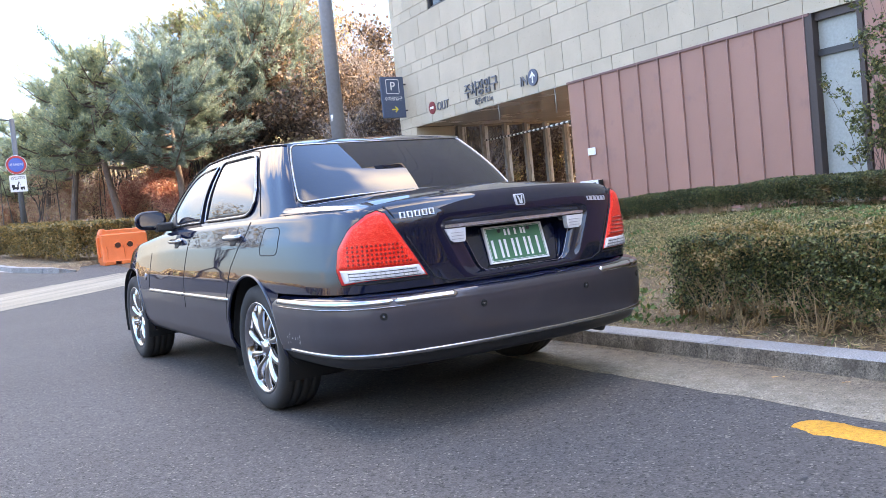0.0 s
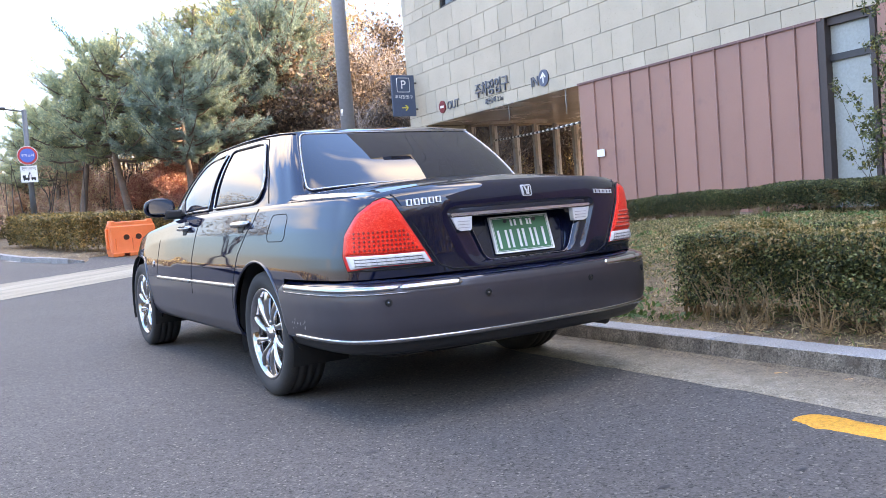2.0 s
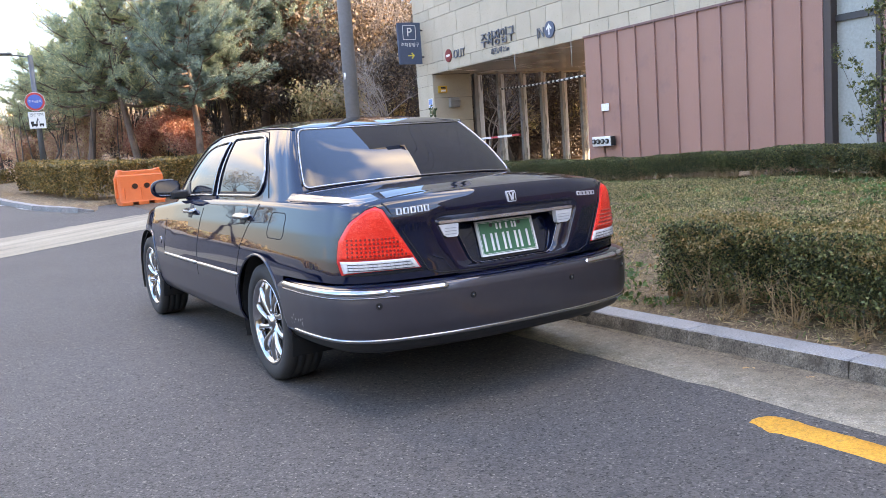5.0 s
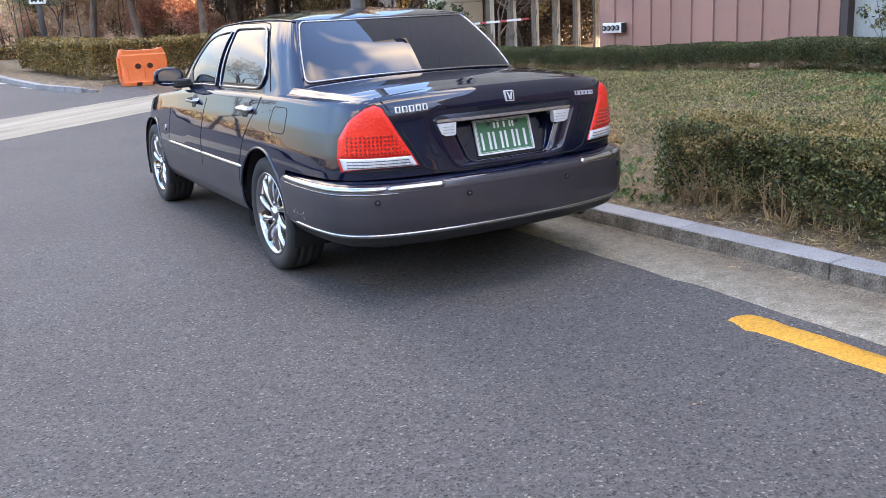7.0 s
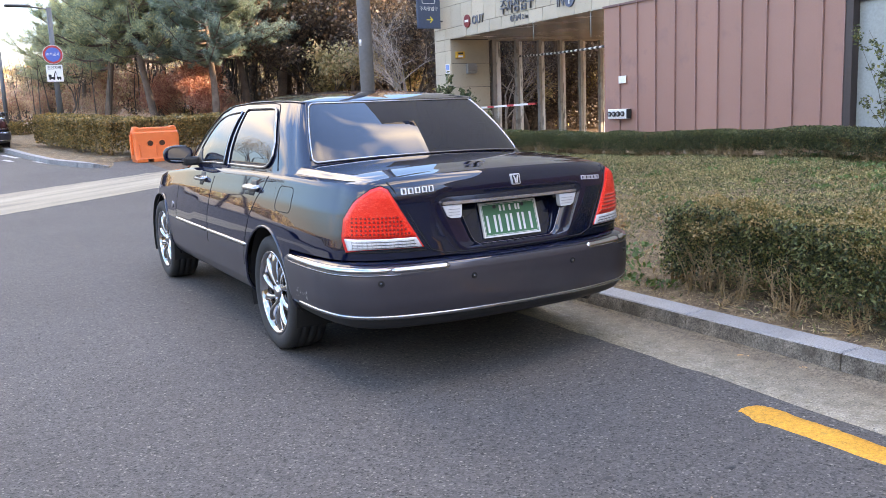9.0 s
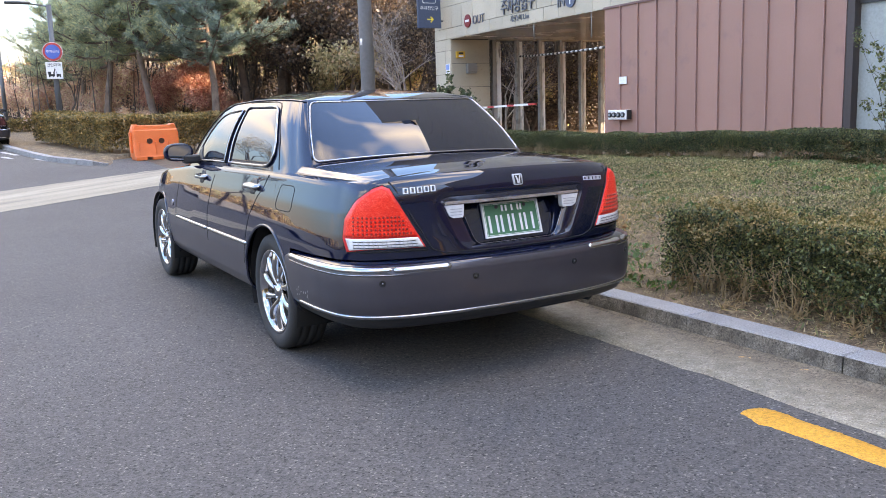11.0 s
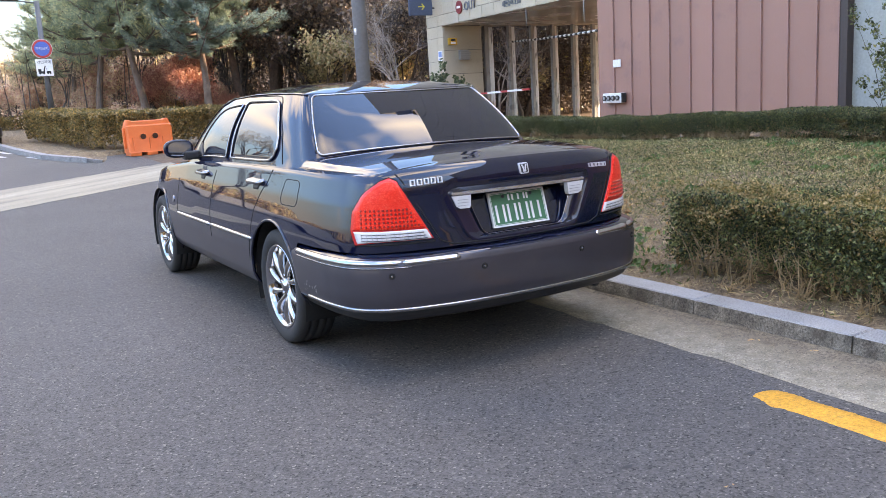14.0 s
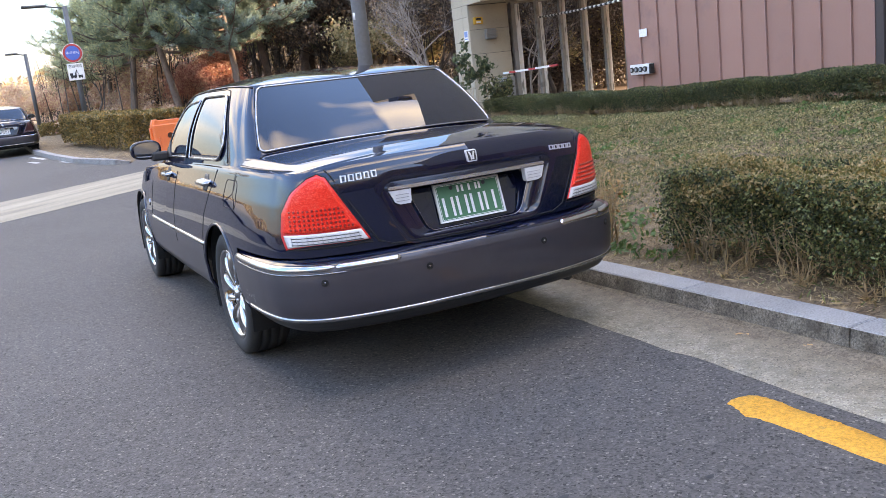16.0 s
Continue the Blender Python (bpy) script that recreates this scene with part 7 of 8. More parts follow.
def screen(name, ua, za, ub, zb, label):
    """A windscreen or rear screen that wraps across both halves."""
    nu = 30
    zs = np.r_[0, 0.004, 0.012, 0.025, 0.045, 0.065, 0.09, np.linspace(0.13, 0.87, 12), 0.91, 0.935, 0.955, 0.975, 0.988, 0.996, 1.0]
    zs = za + (zb - za) * zs
    nz = len(zs)
    P = np.zeros((2 * nu - 1, nz, 3))
    for j, z in enumerate(zs):
        e = ua + (ub - ua) * (z - za) / (zb - za)
        k = 1 - min(min(z - za, zb - z) / 0.085, 1.0)
        e += 0.015 * (1 - math.sqrt(max(1 - k * k, 0.0))) * (1 if ua > 0.5 else -1)
        us = np.linspace(e, 1.0 if ua > 0.5 else 0.0, nu)
        r = HOUSE.at(us, np.full(nu, z), 1, 0.0)
        P[:nu, j] = r
        P[nu:, j] = (r[::-1] * (-1, 1, 1))[1:]
    v, f = grid_arrays(P)
    ob = mesh_ob(name, v, f if ua < 0.5 else f, M["car_glass"], car, True, label)
    loop = [P[i, 0] for i in range(2 * nu - 1)] + [P[-1, j] for j in range(1, nz)] + [P[i, -1] for i in range(2 * nu - 2, -1, -1)] + [P[0, j] for j in range(nz - 2, 0, -1)]
    tube("bright_surround", [Vector(map(float, p)) for p in loop], 0.0065, M["satin_chrome"], ob, 6, True, "bright metal screen surround")
    return ob


screen("rear_screen", 0.805, 0.05, 0.805, 0.965, "dark tinted rear window reflecting sky")
screen("windscreen", 0.17, 0.05, 0.17, 0.95, "tinted windscreen")

# rear bumper
def bumper_inset(u, z, y):
    return np.interp(z, [0.304, 0.309, 0.32, 0.36, 0.37, 0.39, 0.40, 0.44, 0.55, 0.58, 0.585, 0.615, 0.63, 0.638, 0.644], [0.14, 0.085, 0.06, 0.03, 0.016, 0.014, 0.010, 0.002, 0.0, 0.004, 0.004, 0.012, 0.034, 0.06, 0.11])


BUMP = Ring([(0.925, -0.25), (0.935, -0.38), (0.94, -0.6), (0.93, -0.8), (0.895, -0.97), (0.81, -1.09), (0.67, -1.172), (0.42, -1.232), (0.2, -1.252), (0.0, -1.258)], bumper_inset)
bumper = tagged(new("rear_bumper"), "")
bumper.parent = car
bumper["label"] = "dark grey rear bumper with bright strips and scuffs"
for side in (1, -1):
    u0 = float(BUMP.u_of_y(-0.30))
    us = np.linspace(u0, BUMP.u[-1], 70)
    zs = np.array([0.304, 0.309, 0.32, 0.338, 0.36, 0.37, 0.39, 0.40, 0.42, 0.44, 0.47, 0.51, 0.55, 0.57, 0.58, 0.59, 0.60, 0.615, 0.622, 0.63, 0.638, 0.644])
    U, Z = np.meshgrid(us, zs, indexing="ij")
    # trim the front edge of the bumper to the wheel arch
    Yb = np.interp(U, BUMP.u, BUMP.o[:, 1])
    need = -np.sqrt(np.maximum(0.392 ** 2 - (Z - 0.335) ** 2, 0.0))
    lim = BUMP.u_of_y(np.minimum(need, -0.30))
    U = np.maximum(U, lim)
    P = BUMP.at(U, Z, side)
    N = BUMP.normal(U, Z, side)
    v, f = grid_arrays(P)
    f = f if side == 1 else f[:, ::-1]
    ob = mesh_ob("bumper_skin", v, f, [M["grey_paint"], M["black_paint"], M["black_plastic"]], bumper, True, normals=N.reshape(-1, 3))
    zc = Z[:-1, :-1].ravel()
    # skin turns near-black below the lower strip, black along its top
    ob.data.polygons.foreach_set("material_index", [1 if z >= 0.614 else 2 if z < 0.362 else 0 for z in zc])
    ue, um = float(BUMP.u_of_x(0.42)), float(BUMP.u_of_x(0.70))
    moulding("bright_strip", BUMP, float(BUMP.u_of_y(-0.385)), um - 0.004, 0.593, 0.622, 0.010, M["chrome"], bumper, side, 40, "polished chrome corner strip")
    moulding("bright_line", BUMP, float(BUMP.u_of_y(-0.40)), um + 0.05, 0.579, 0.586, 0.003, M["satin_chrome"], bumper, side, 40, "fine bright line under the corner strip")
    moulding("bright_strip", BUMP, um + 0.004, ue, 0.591, 0.622, 0.010, M["chrome"], bumper, side, 24, "polished chrome corner strip")
    moulding("lower_strip", BUMP, float(BUMP.u_of_y(-0.50)), BUMP.u[-1] + 0.0, 0.366, 0.388, 0.008, M["satin_chrome"], bumper, side, 60, "thin bright lower strip", (0,))
    for xs in (0.745, 0.30):
        c = BUMP.at(float(BUMP.u_of_x(xs)), 0.545, side)
        nn = BUMP.normal(float(BUMP.u_of_x(xs)), 0.545, side)
        a, b = Vector(map(float, c)), Vector(map(float, nn))
        cylinder("parking_sensor", a - b * 0.004, a + b * 0.0045, 0.0135, M["underbody"], bumper, 18, r2=0.0115)
        cylinder("sensor_cap", a + b * 0.004, a + b * 0.0075, 0.0062, M["satin_chrome"], bumper, 14, r2=0.004)
        tube("sensor_ring", [a + b * 0.003 + (b.orthogonal().normalized() * math.cos(t) + b.cross(b.orthogonal().normalized()) * math.sin(t)) * 0.0145 for t in np.linspace(0, 2 * math.pi, 16, endpoint=False)], 0.0018, M["underbody"], bumper, 6, True)
# scuffs on the near rear corner of the bumper
rng = np.random.default_rng(31)
acc = ([], [])
for k in range(13):
    y, z = rng.uniform(-0.66, -0.48), rng.uniform(0.405, 0.455)
    l = rng.uniform(0.003, 0.014)
    a = float(BUMP.u_of_y(y))
    q = [BUMP.at(a, z, -1, 0.0012), BUMP.at(a + 0.004, z + l, -1, 0.0012), BUMP.at(a + 0.007, z + l * 0.9, -1, 0.0012), BUMP.at(a + 0.004, z - 0.003, -1, 0.0012)]
    acc[1].append(tuple(len(acc[0]) + i for i in range(4)))
    acc[0].extend(q)
tagged(mesh_ob("scuffing", acc[0], acc[1], M["scratch"], bumper), kind="stuff")

# tail lamps
M["red_pip"] = plain("dark_red_pip", (0.34, 0.008, 0.006), 0.35, coat=0.3)
LAMP = [(0.838, 0.682), (0.852, 0.75), (0.848, 0.84), (0.808, 0.925), (0.735, 0.985), (0.70, 0.995), (0.668, 0.98), (0.508, 0.684)]


def lamp_uv(scale=1.0, zlo=0.0, zhi=2.0):
    """The lamp outline in (u, z), shrunk towards its middle and cut between two heights."""
    cx, cz = 0.70, 0.81
    pts = [(cx + (x - cx) * scale, cz + (z - cz) * scale) for x, z in LAMP]
    out = []
    for (xa, za), (xb, zb) in zip(pts, pts[1:] + pts[:1]):
        ina, inb = zlo <= za <= zhi, zlo <= zb <= zhi
        if ina:
            out.append((xa, za))
        for lim in (zlo, zhi):
            if (za - lim) * (zb - lim) < 0:
                out.append((xa + (xb - xa) * (lim - za) / (zb - za), lim))
    return [(float(ux(x)), z) for x, z in out]


for side in (1, -1):
    tl = empty("tail_lamp", "", "")
    for key in ("label", "category"):
        if key in tl:
            del tl[key]
    tl.parent = car
    tl["label"] = "tall red tail lamp with a clear lower band"
    ring_patch("housing", BODY, lamp_uv(1.0), M["red_dark"], tl, side, 0.006, 20, 12, 0.02, "red lamp rim")
    ring_line("rim_bead", BODY, lamp_uv(1.0), 0.004, M["underbody"], tl, side, 0.002, True, 6, "", 4)
    ring_patch("red_lens", BODY, lamp_uv(0.93, 0.755, 2.0), M["red_lens"], tl, side, 0.013, 20, 14, 0.01, "ribbed red lens")
    ring_patch("clear_lens", BODY, lamp_uv(0.93, 0.0, 0.748), M["clear_lens"], tl, side, 0.013, 6, 20, 0.01, "clear ribbed reversing lens")
    # rows of small lens pips
    acc = ([], [])
    for zrow in (0.770, 0.789, 0.808, 0.827, 0.846):
        for xx in np.arange(0.50, 0.85, 0.0165):
            wl = np.interp(zrow, [0.69, 0.98], [0.54, 0.69])
            if not wl < xx < 0.82:
                continue
            c = BODY.at(float(ux(xx)), zrow, side, 0.014)
            nn = BODY.normal(float(ux(xx)), zrow, side)
            a, b = Vector(map(float, c)), Vector(map(float, nn))
            pv, pf = tube_arrays([a, a + b * 0.004], [0.0062, 0.0035], 6)
            mesh_ob("lens_pip", pv, pf, M["red_pip"], tl)
    for zrow in (0.704, 0.718, 0.732):
        ring_line("lens_rib", BODY, [(float(ux(0.815)), zrow), (float(ux(np.interp(zrow, [0.69, 0.98], [0.54, 0.69]))), zrow)], 0.0022, M["black_plastic"], tl, side, 0.0125, dense=8)
    for xx in np.arange(0.56, 0.82, 0.018):
        ring_line("lens_rib", BODY, [(float(ux(xx)), 0.70), (float(ux(xx + 0.004)), 0.738)], 0.0016, M["lamp_grey"], tl, side, 0.013, dense=2)

# boot face: number plate recess, lamps, garnish and badges
TAIL = lambda x, z, out=0.0: BODY.at(float(ux(abs(x))), z, 1 if x >= 0 else -1, out)


def tail_patch(name, poly, mat, parent, out, thick=0.01, label="", nx=24, nz=8, surf=None):
    """A plate on the boot face (or another leaning face) between x limits at each height; rows are (z, x0, x1)."""
    zs = np.linspace(poly[0][0], poly[-1][0], nz + 1)
    P = np.zeros((nz + 1, nx + 1, 3))
    for i, z in enumerate(zs):
        x0 = np.interp(z, [r[0] for r in poly], [r[1] for r in poly])
        x1 = np.interp(z, [r[0] for r in poly], [r[2] for r in poly])
        for j, x in enumerate(np.linspace(x0, x1, nx + 1)):
            P[i, j] = (surf or TAIL)(x, z, out)
    back = P + np.array([0, thick, 0])
    n = (nz + 1) * (nx + 1)
    _, f = grid_arrays(P)
    faces = [tuple(q) for q in f]
    idx = np.arange(n).reshape(nz + 1, nx + 1)
    loop = list(idx[0, :]) + list(idx[1:, -1]) + list(idx[-1, -2::-1]) + list(idx[-2:0:-1, 0])
    faces += [(b, a, a + n, b + n) for a, b in zip(loop, loop[1:] + loop[:1])]
    ob = mesh_ob(name, np.vstack([P.reshape(-1, 3), back.reshape(-1, 3)]), faces, mat, parent, False, label)
    return ob


def plate_recess():
    """Dished opening in the boot face: rounded lip, sloping walls and a glossy floor that leans in at its top."""
    line = []
    for (xa, za), (xb, zb) in zip(RECESS, RECESS[1:] + RECESS[:1]):
        n = max(1, int(round(math.hypot(xb - xa, zb - za) / 0.02)))
        line += [(xa + (xb - xa) * t / n, za + (zb - za) * t / n) for t in range(n)]
    o = np.array(line)
    d = np.roll(o, -1, 0) - np.roll(o, 1, 0)
    d /= np.linalg.norm(d, axis=1)[:, None]
    nrm = np.stack([d[:, 1], -d[:, 0]], -1)
    if np.sum(nrm * (o - o.mean(0))) < 0:
        nrm = -nrm
    inner = np.stack([np.clip(o[:, 0] * 0.74, -0.31, 0.315), np.clip(0.68 + (o[:, 1] - 0.672) * 0.82, 0.68, 0.885)], -1)
    floor = np.stack([inner[:, 0] * 0.97, np.clip(inner[:, 1], 0.684, 0.882)], -1)
    wide = o + nrm * 0.045
    wide[:, 1] = np.maximum(wide[:, 1], 0.643)
    loops = [(wide, 0.001), (o + nrm * 0.006, 0.0012), (o, -0.001), (o - nrm * 0.006, -0.006), (o * 0.5 + inner * 0.5, -0.014), (inner, -0.022), (inner * 0.985 + floor * 0.015, -0.030)]
    rows = [np.array([TAIL(x, z, out) for x, z in q]) for q, out in loops]
    rows.append(np.array([(x, FLOOR_Y(z), z) for x, z in floor]))
    k = len(o)
    verts = np.vstack(rows)
    faces = []
    for i in range(len(rows) - 1):
        for j in range(k):
            j2 = (j + 1) % k
            faces.append((i * k + j, (i + 1) * k + j, (i + 1) * k + j2, i * k + j2))
    faces.append(tuple((len(rows) - 1) * k + j for j in range(k)))
    ob = mesh_ob("plate_surround", verts, faces, M["black_paint"], car, True, "gloss black recess round the number plate")
    bm = bmesh.new()
    bm.from_mesh(ob.data)
    bmesh.ops.recalc_face_normals(bm, faces=bm.faces[:])
    bm.faces.ensure_lookup_table()
    if bm.faces[-1].normal.y > 0:
        bmesh.ops.reverse_faces(bm, faces=bm.faces[:])
    bm.to_mesh(ob.data)
    bm.free()
    ob.data.polygons[len(faces) - 1].use_smooth = False
    # added metal bead that draws the highlight along the recess edge
    edge = [Vector((p[0], p[1] - 0.0005, p[2])) for p in rows[5]]
    tube("recess_edge", edge, 0.0022, M["satin_chrome"], ob, 6, True, "thin metal bead standing for the recess edge highlight")
    return ob


FLOOR_Y = lambda z: float(np.interp(z, [0.68, 0.89], [-1.140, -1.078]))
PLATE = lambda x, z, out=0.0: np.array([x, float(np.interp(z, [0.70, 0.87], [-1.150, -1.100])) - out, z])
recess = plate_recess()
tail_patch("chrome_garnish", [(0.889, -0.408, 0.385), (0.892, -0.415, 0.393), (0.900, -0.415, 0.393), (0.903, -0.408, 0.385)], M["garnish"], car, 0.006, 0.03, "bright garnish bar over the number plate", 30, 3)
for s in (-1, 1):
    rows = [(0.822, 0.322, 0.370), (0.83, 0.316, 0.388), (0.884, 0.312, 0.412)] if s < 0 else [(0.822, 0.285, 0.350), (0.83, 0.28, 0.372), (0.884, 0.276, 0.392)]
    lampp = tail_patch("plate_lamp", [(z, *(sorted((s * a, s * b)))) for z, a, b in rows], M["clear_lens"], car, 0.002, 0.03, "clear ribbed plate-side lamp", 10, 6)
    for zr in (0.836, 0.850, 0.864):
        xa, xb = (0.325, 0.385) if s < 0 else (0.289, 0.365)
        tube("lens_rib", [Vector(map(float, TAIL(s * x, zr, 0.003))) for x in np.linspace(xa, xb, 6)], 0.0016, M["lamp_grey"], lampp, 5)
plate = tail_patch("number_plate", [(0.706, -0.163, 0.163), (0.863, -0.163, 0.163)], M["plate_green"], car, 0.0, 0.012, "green number plate in a pale frame", 8, 4, PLATE)
for (z0, z1, x0, x1) in ((0.699, 0.7065, -0.171, 0.171), (0.8625, 0.869, -0.171, 0.171), (0.699, 0.869, -0.1715, -0.163), (0.699, 0.869, 0.163, 0.1715)):
    tail_patch("plate_frame", [(z0, x0, x1), (z1, x0, x1)], M["white_plastic"], plate, 0.004, 0.014, "", 8, 2, PLATE)
for (z0, z1, x0, x1) in ((0.710, 0.7115, -0.158, 0.158), (0.8575, 0.859, -0.158, 0.158), (0.710, 0.859, -0.1585, -0.157), (0.710, 0.859, 0.157, 0.1585)):
    tail_patch("plate_line", [(z0, x0, x1), (z1, x0, x1)], M["white"], plate, 0.0025, 0.002, "", 8, 2, PLATE)
for x0 in (-0.085, 0.085):
    c = Vector(map(float, PLATE(x0, 0.846, 0.0)))
    cylinder("plate_bolt", c, c + Vector((0, -0.006, 0)), 0.009, M["dark_metal"], plate, 12)
# plate characters as plain bars
for x0 in (-0.142, -0.070, 0.002, 0.074):
    for d in (0.0, 0.044):
        tail_patch("plate_bar", [(0.722, x0 + d, x0 + d + 0.012), (0.806, x0 + d, x0 + d + 0.012)], M["white"], plate, 0.0025, 0.003, "", 2, 4, PLATE)
for x0, w in ((-0.055, 0.010), (-0.032, 0.010), (0.004, 0.010), (0.040, 0.010), (0.058, 0.010)):
    tail_patch("plate_bar", [(0.823, x0, x0 + w), (0.852, x0, x0 + w)], M["white"], plate, 0.0025, 0.003, "", 2, 3, PLATE)
# badge in the middle, name blocks at the sides
badge = tail_patch("badge", [(0.957, -0.021, 0.021), (0.961, -0.025, 0.025), (1.006, -0.028, 0.028), (1.010, -0.024, 0.024)], M["silver"], car, 0.010, 0.01, "small bright framed badge", 6, 8)
tail_patch("badge_field", [(0.962, -0.019, 0.019), (1.005, -0.022, 0.022)], M["black_plastic"], badge, 0.0115, 0.004, "", 4, 4)
for sgn in (-1, 1):
    tail_patch("badge_wing", [(0.966, sgn * 0.004 - 0.004, sgn * 0.004 + 0.004), (0.985, sgn * 0.006 - 0.004, sgn * 0.006 + 0.004), (1.002, sgn * 0.013 - 0.004, sgn * 0.013 + 0.004)], M["silver"], badge, 0.013, 0.003, "", 2, 4)
for x0, pitch, w, z0, h, nm in ((-0.608, 0.0325, 0.0235, 0.951, 0.028, "name_block"), (0.440, 0.031, 0.025, 0.947, 0.021, "model_block")):
    for k in range(5):
        xa = x0 + k * pitch
        zz = z0 + 0.0016 * k * (1 if x0 < 0 else -1)
        tail_patch(nm, [(zz, xa, xa + 0.0055), (zz + h, xa, xa + 0.0055)], M["silver"], car, 0.006, 0.006, "", 1, 2)
        tail_patch(nm, [(zz, xa + w - 0.0045, xa + w), (zz + h, xa + w - 0.0045, xa + w)], M["silver"], car, 0.006, 0.006, "", 1, 2)
        for zc in (zz, zz + h - 0.0035):
            tail_patch(nm, [(zc, xa + 0.003, xa + w - 0.003), (zc + 0.0035, xa + 0.003, xa + w - 0.003)], M["silver"], car, 0.0055, 0.006, "", 2, 1)
# boot gap down the face beside the lamps
for s in (-1, 1):
    tube("boot_gap", [Vector(map(float, TAIL(s * x, z, 0.001))) for x, z in ((0.67, 1.01), (0.645, 0.98), (0.565, 0.83), (0.485, 0.685), (0.42, 0.66), (0.2, 0.655), (0.0, 0.654))], 0.0035, M["underbody"], boot, 6)


# mirrors
def mirror(side):
    e = new("door_mirror")
    e.parent = car
    e["label"] = "black door mirror with a rounded housing"
    bm = bmesh.new()
    bmesh.ops.create_uvsphere(bm, u_segments=24, v_segments=14, radius=1.0)
    for v in bm.verts:
        c = v.co
        k = 2.6
        n = (abs(c.x) ** k + abs(c.z) ** k) ** (1 / k)
        r = (c.x * c.x + c.z * c.z) ** 0.5
        if n > 1e-4:
            c.x, c.z = c.x * r / n, c.z * r / n
        c.y = max(c.y, -0.25)
        v.co = Vector((side * 0.93 + c.x * 0.108, 1.90 + c.y * 0.09, 1.087 + c.z * 0.068))
    part("housing", bm, M["black_paint"], e, "", True)
    pts = []
    bm = bmesh.new()
    bmesh.ops.create_circle(bm, cap_ends=True, segments=28, radius=1.0)
    for v in bm.verts:
        a = math.atan2(v.co.y, v.co.x)
        k = (abs(math.cos(a)) ** 3.2 + abs(math.sin(a)) ** 3.2) ** (-1 / 3.2)
        v.co = Vector((side * 0.93 + math.cos(a) * k * 0.090, 1.852 - side * 0.28 * math.cos(a) * k * 0.090, 1.087 + math.sin(a) * k * 0.053))
    part("mirror_glass", bm, M["mirror"], e, "mirror glass")
    box("foot", (min(side * 0.78, side * 0.90), 1.85, 1.0), (max(side * 0.78, side * 0.90), 1.95, 1.065), M["black_plastic"], e, 0.015)


M["mirror"] = plain("mirror_glass", (0.55, 0.56, 0.58), 0.03, 1.0)
mirror(-1)
mirror(1)


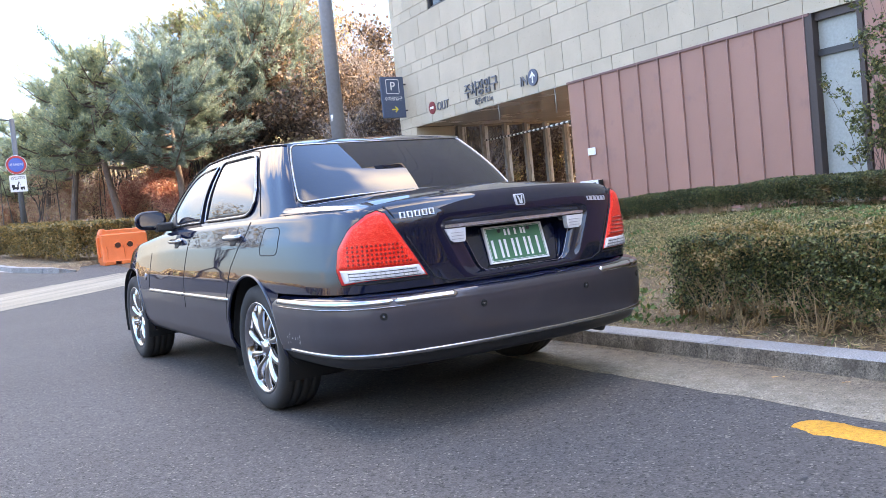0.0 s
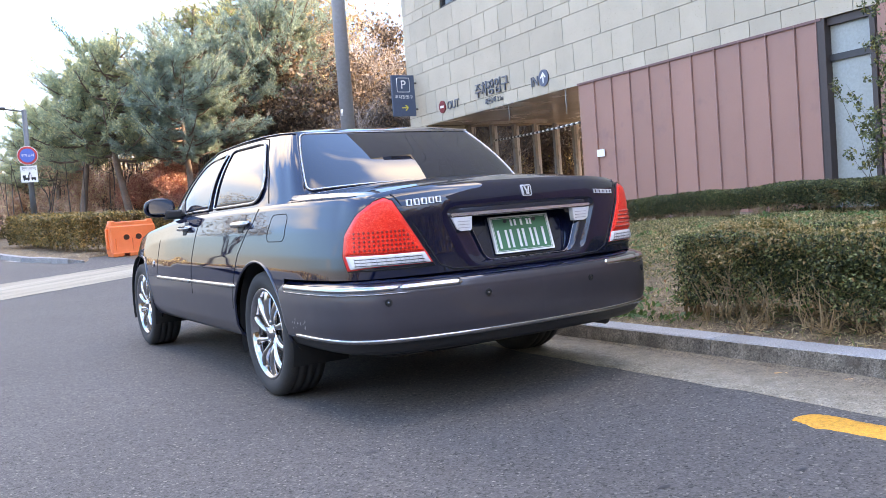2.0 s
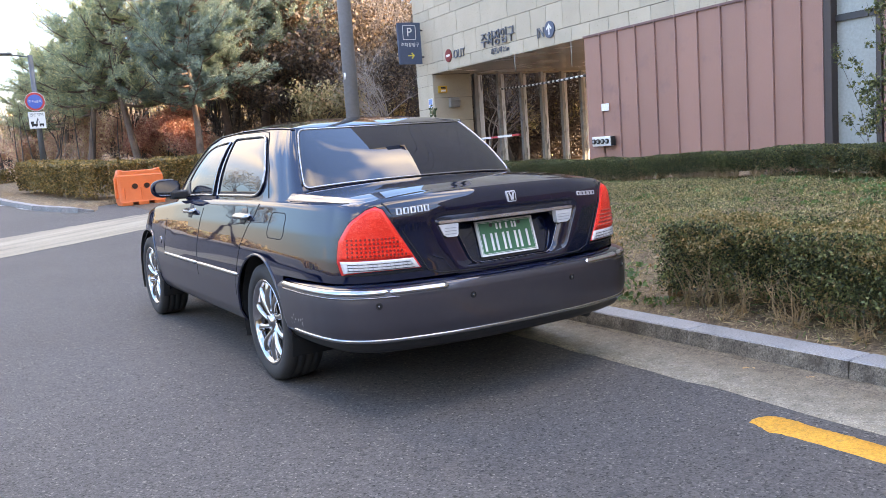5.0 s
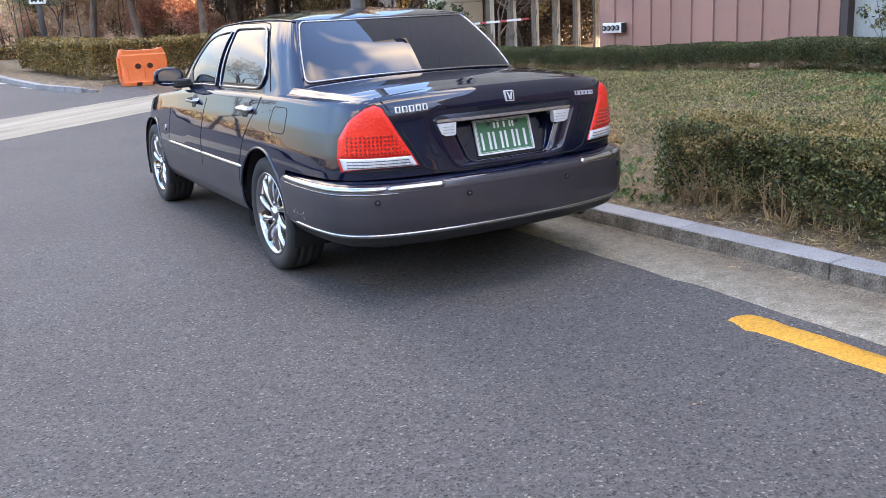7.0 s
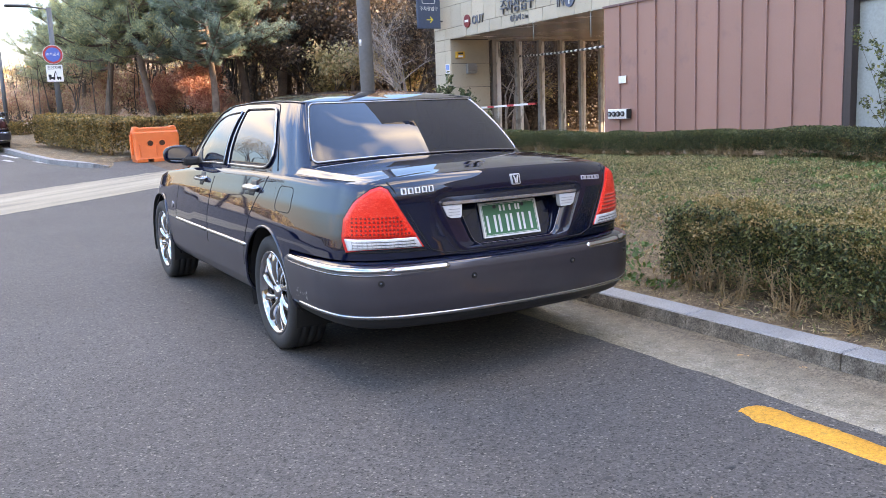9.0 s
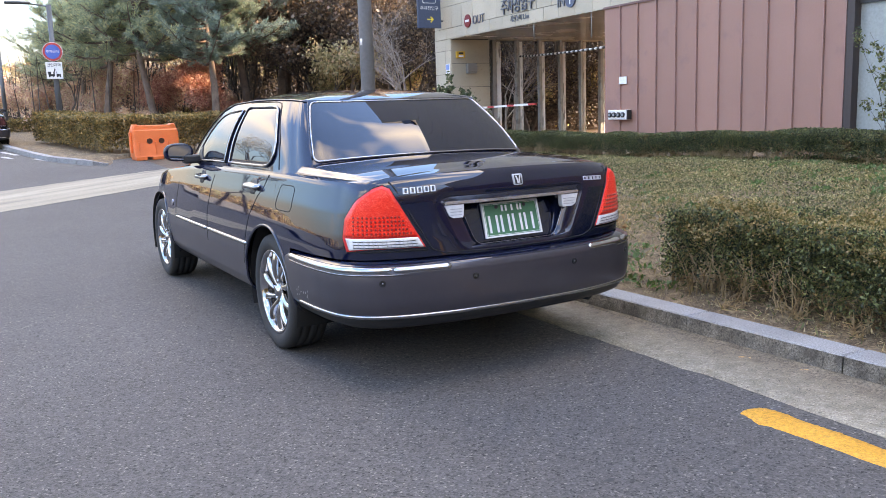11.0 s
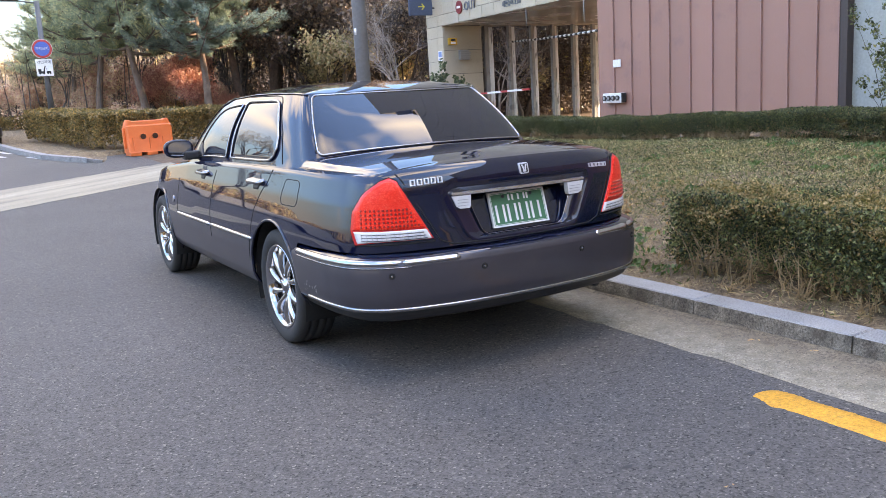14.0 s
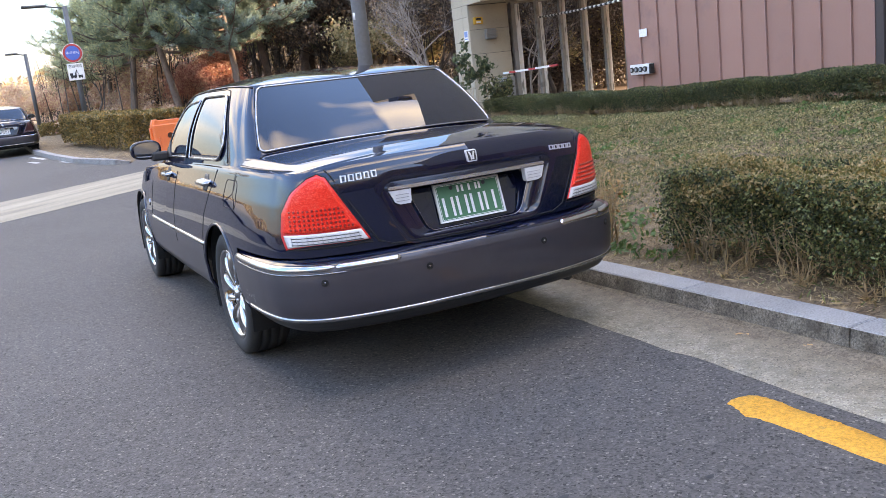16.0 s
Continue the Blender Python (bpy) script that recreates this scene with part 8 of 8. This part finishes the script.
# wheels
def wheel(yc, side):
    e = new("wheel")
    e.parent = car
    e.location = (side * 0.79, yc, TYRE_R)
    e["label"] = "road wheel with a chrome multi-spoke rim"
    seg = 48

    def lathe(prof, name, mat, lab="", parent=e, smooth=True):
        P = np.zeros((seg + 1, len(prof), 3))
        for i in range(seg + 1):
            a = 2 * math.pi * i / seg
            for j, (x, r) in enumerate(prof):
                P[i, j] = (side * x, r * math.cos(a), r * math.sin(a))
        v, f = grid_arrays(P[:-1])
        n = len(prof)
        v, f = P[:-1].reshape(-1, 3), []
        for i in range(seg):
            i2 = (i + 1) % seg
            for j in range(n - 1):
                q = (i * n + j, i2 * n + j, i2 * n + j + 1, i * n + j + 1)
                f.append(q if side == 1 else q[::-1])
        return mesh_ob(name, v, f, mat, parent, smooth, lab)

    tyre = lathe([(-0.10, 0.24), (-0.112, 0.27), (-0.112, 0.305), (-0.098, 0.326), (-0.07, 0.3335), (-0.052, 0.334), (-0.05, 0.327), (-0.043, 0.327), (-0.041, 0.335), (-0.004, 0.335), (-0.003, 0.328), (0.004, 0.328), (0.005, 0.335), (0.041, 0.335), (0.043, 0.327), (0.05, 0.327), (0.052, 0.334), (0.07, 0.3335), (0.098, 0.326), (0.110, 0.306), (0.112, 0.275), (0.103, 0.250), (0.092, 0.240)], "tyre", M["rubber"], "black rubber tyre")
    lathe([(0.092, 0.240), (0.100, 0.247), (0.104, 0.240), (0.098, 0.228), (0.07, 0.218), (0.02, 0.212), (-0.09, 0.215)], "rim", M["chrome"], "chrome rim")
    lathe([(0.01, 0.21), (0.005, 0.12), (0.005, 0.02)], "brake_disc", M["underbody"], "", e)
    lathe([(0.040, 0.050), (0.070, 0.046), (0.078, 0.040), (0.080, 0.030), (0.090, 0.027), (0.093, 0.016), (0.094, 0.001)], "hub_cap", M["chrome"], "chrome hub cap", e)
    for k in range(10):
        a0 = 2 * math.pi * k / 10
        P = np.zeros((9, 6, 3))
        for i, t in enumerate(np.linspace(0, 1, 9)):
            r = 0.045 + t * 0.192
            a = a0 + 0.30 * t + 0.16 * math.sin(math.pi * t)
            x = 0.074 + 0.026 * math.sin(math.pi * min(t * 0.85, 1.0)) - 0.004 * (k % 2)
            hw = 0.0115 + 0.010 * t ** 1.3
            c, q = math.cos(a), math.sin(a)
            for j, (d, dx) in enumerate(((-1.0, -0.034), (-0.9, -0.006), (-0.45, 0.002), (0.45, 0.0), (0.9, -0.010), (1.0, -0.034))):
                P[i, j] = (side * (x + dx), r * c - d * hw * q, r * q + d * hw * c)
        v, f = grid_arrays(P)
        mesh_ob("spoke", v, f if side == -1 else f[:, ::-1], M["wheel_chrome"], e, True)
    for k in range(5):
        a = 2 * math.pi * (k + 0.25) / 5
        c = Vector((side * 0.060, 0.058 * math.cos(a), 0.058 * math.sin(a)))
        cylinder("wheel_nut", c, c + Vector((side * 0.022, 0, 0)), 0.010, M["wheel_chrome"], e, 6)
    return e


for yc in AXLES:
    for side in (1, -1):
        wheel(yc, side)
        # dark wheel house
        P = np.zeros((25, 3, 3))
        for i, t in enumerate(np.linspace(math.radians(-20), math.radians(200), 25)):
            for j, (x, r) in enumerate(((0.90, 0.395), (0.60, 0.40), (0.45, 0.10))):
                P[i, j] = (side * x, yc + r * math.cos(t), 0.335 + r * math.sin(t))
        v, f = grid_arrays(P)
        mesh_ob("wheel_liner", v, f, M["underbody"], car, True)

# underbody, exhaust, front end
box("underbody", (-0.70, -0.98, 0.275), (0.70, 3.5, 0.42), M["underbody"], car, 0.03)
box("fuel_tank", (-0.42, -0.90, 0.25), (0.38, -0.50, 0.30), M["underbody"], car, 0.03)
ex = tube("exhaust", [(0.50, -0.6, 0.31), (0.53, -0.85, 0.31), (0.55, -1.06, 0.30)], 0.03, M["dark_metal"], car, 12)
box("silencer", (0.40, -1.0, 0.285), (0.70, -0.72, 0.37), M["dark_metal"], car, 0.05)

# second dark saloon, parked further up the road
far = copy_thing(car, pose(-1.64, 25.2, float(rise(25.2)) - 0.02, 2.2, 0, 0))
tagged(far, "dark saloon car parked far ahead along the road", "car")
for ob in far.children_recursive:
    if ob.name.startswith("number_plate"):
        ob.data = ob.data.copy()
        ob.data.materials[0] = M["white_plastic"]
        ob["label"] = "white number plate"
    elif ob.name.startswith("plate_bar"):
        ob.data = ob.data.copy()
        ob.data.materials[0] = M["rope_black"]
    elif ob.name.startswith("rear_bumper"):
        ob["label"] = "dark grey rear bumper"
    elif ob.name.startswith(("housing", "red_lens", "lens_pip", "clear_lens")) and ob.parent.name.startswith("tail_lamp"):
        ob.data = ob.data.copy()
        ob.data.materials[0] = M["lamp_smoke"]
        if "label" in ob:
            ob["label"] = "dark smoked lamp lens"
    elif ob.name.startswith("tail_lamp"):
        ob["label"] = "dark smoked tail lamp"
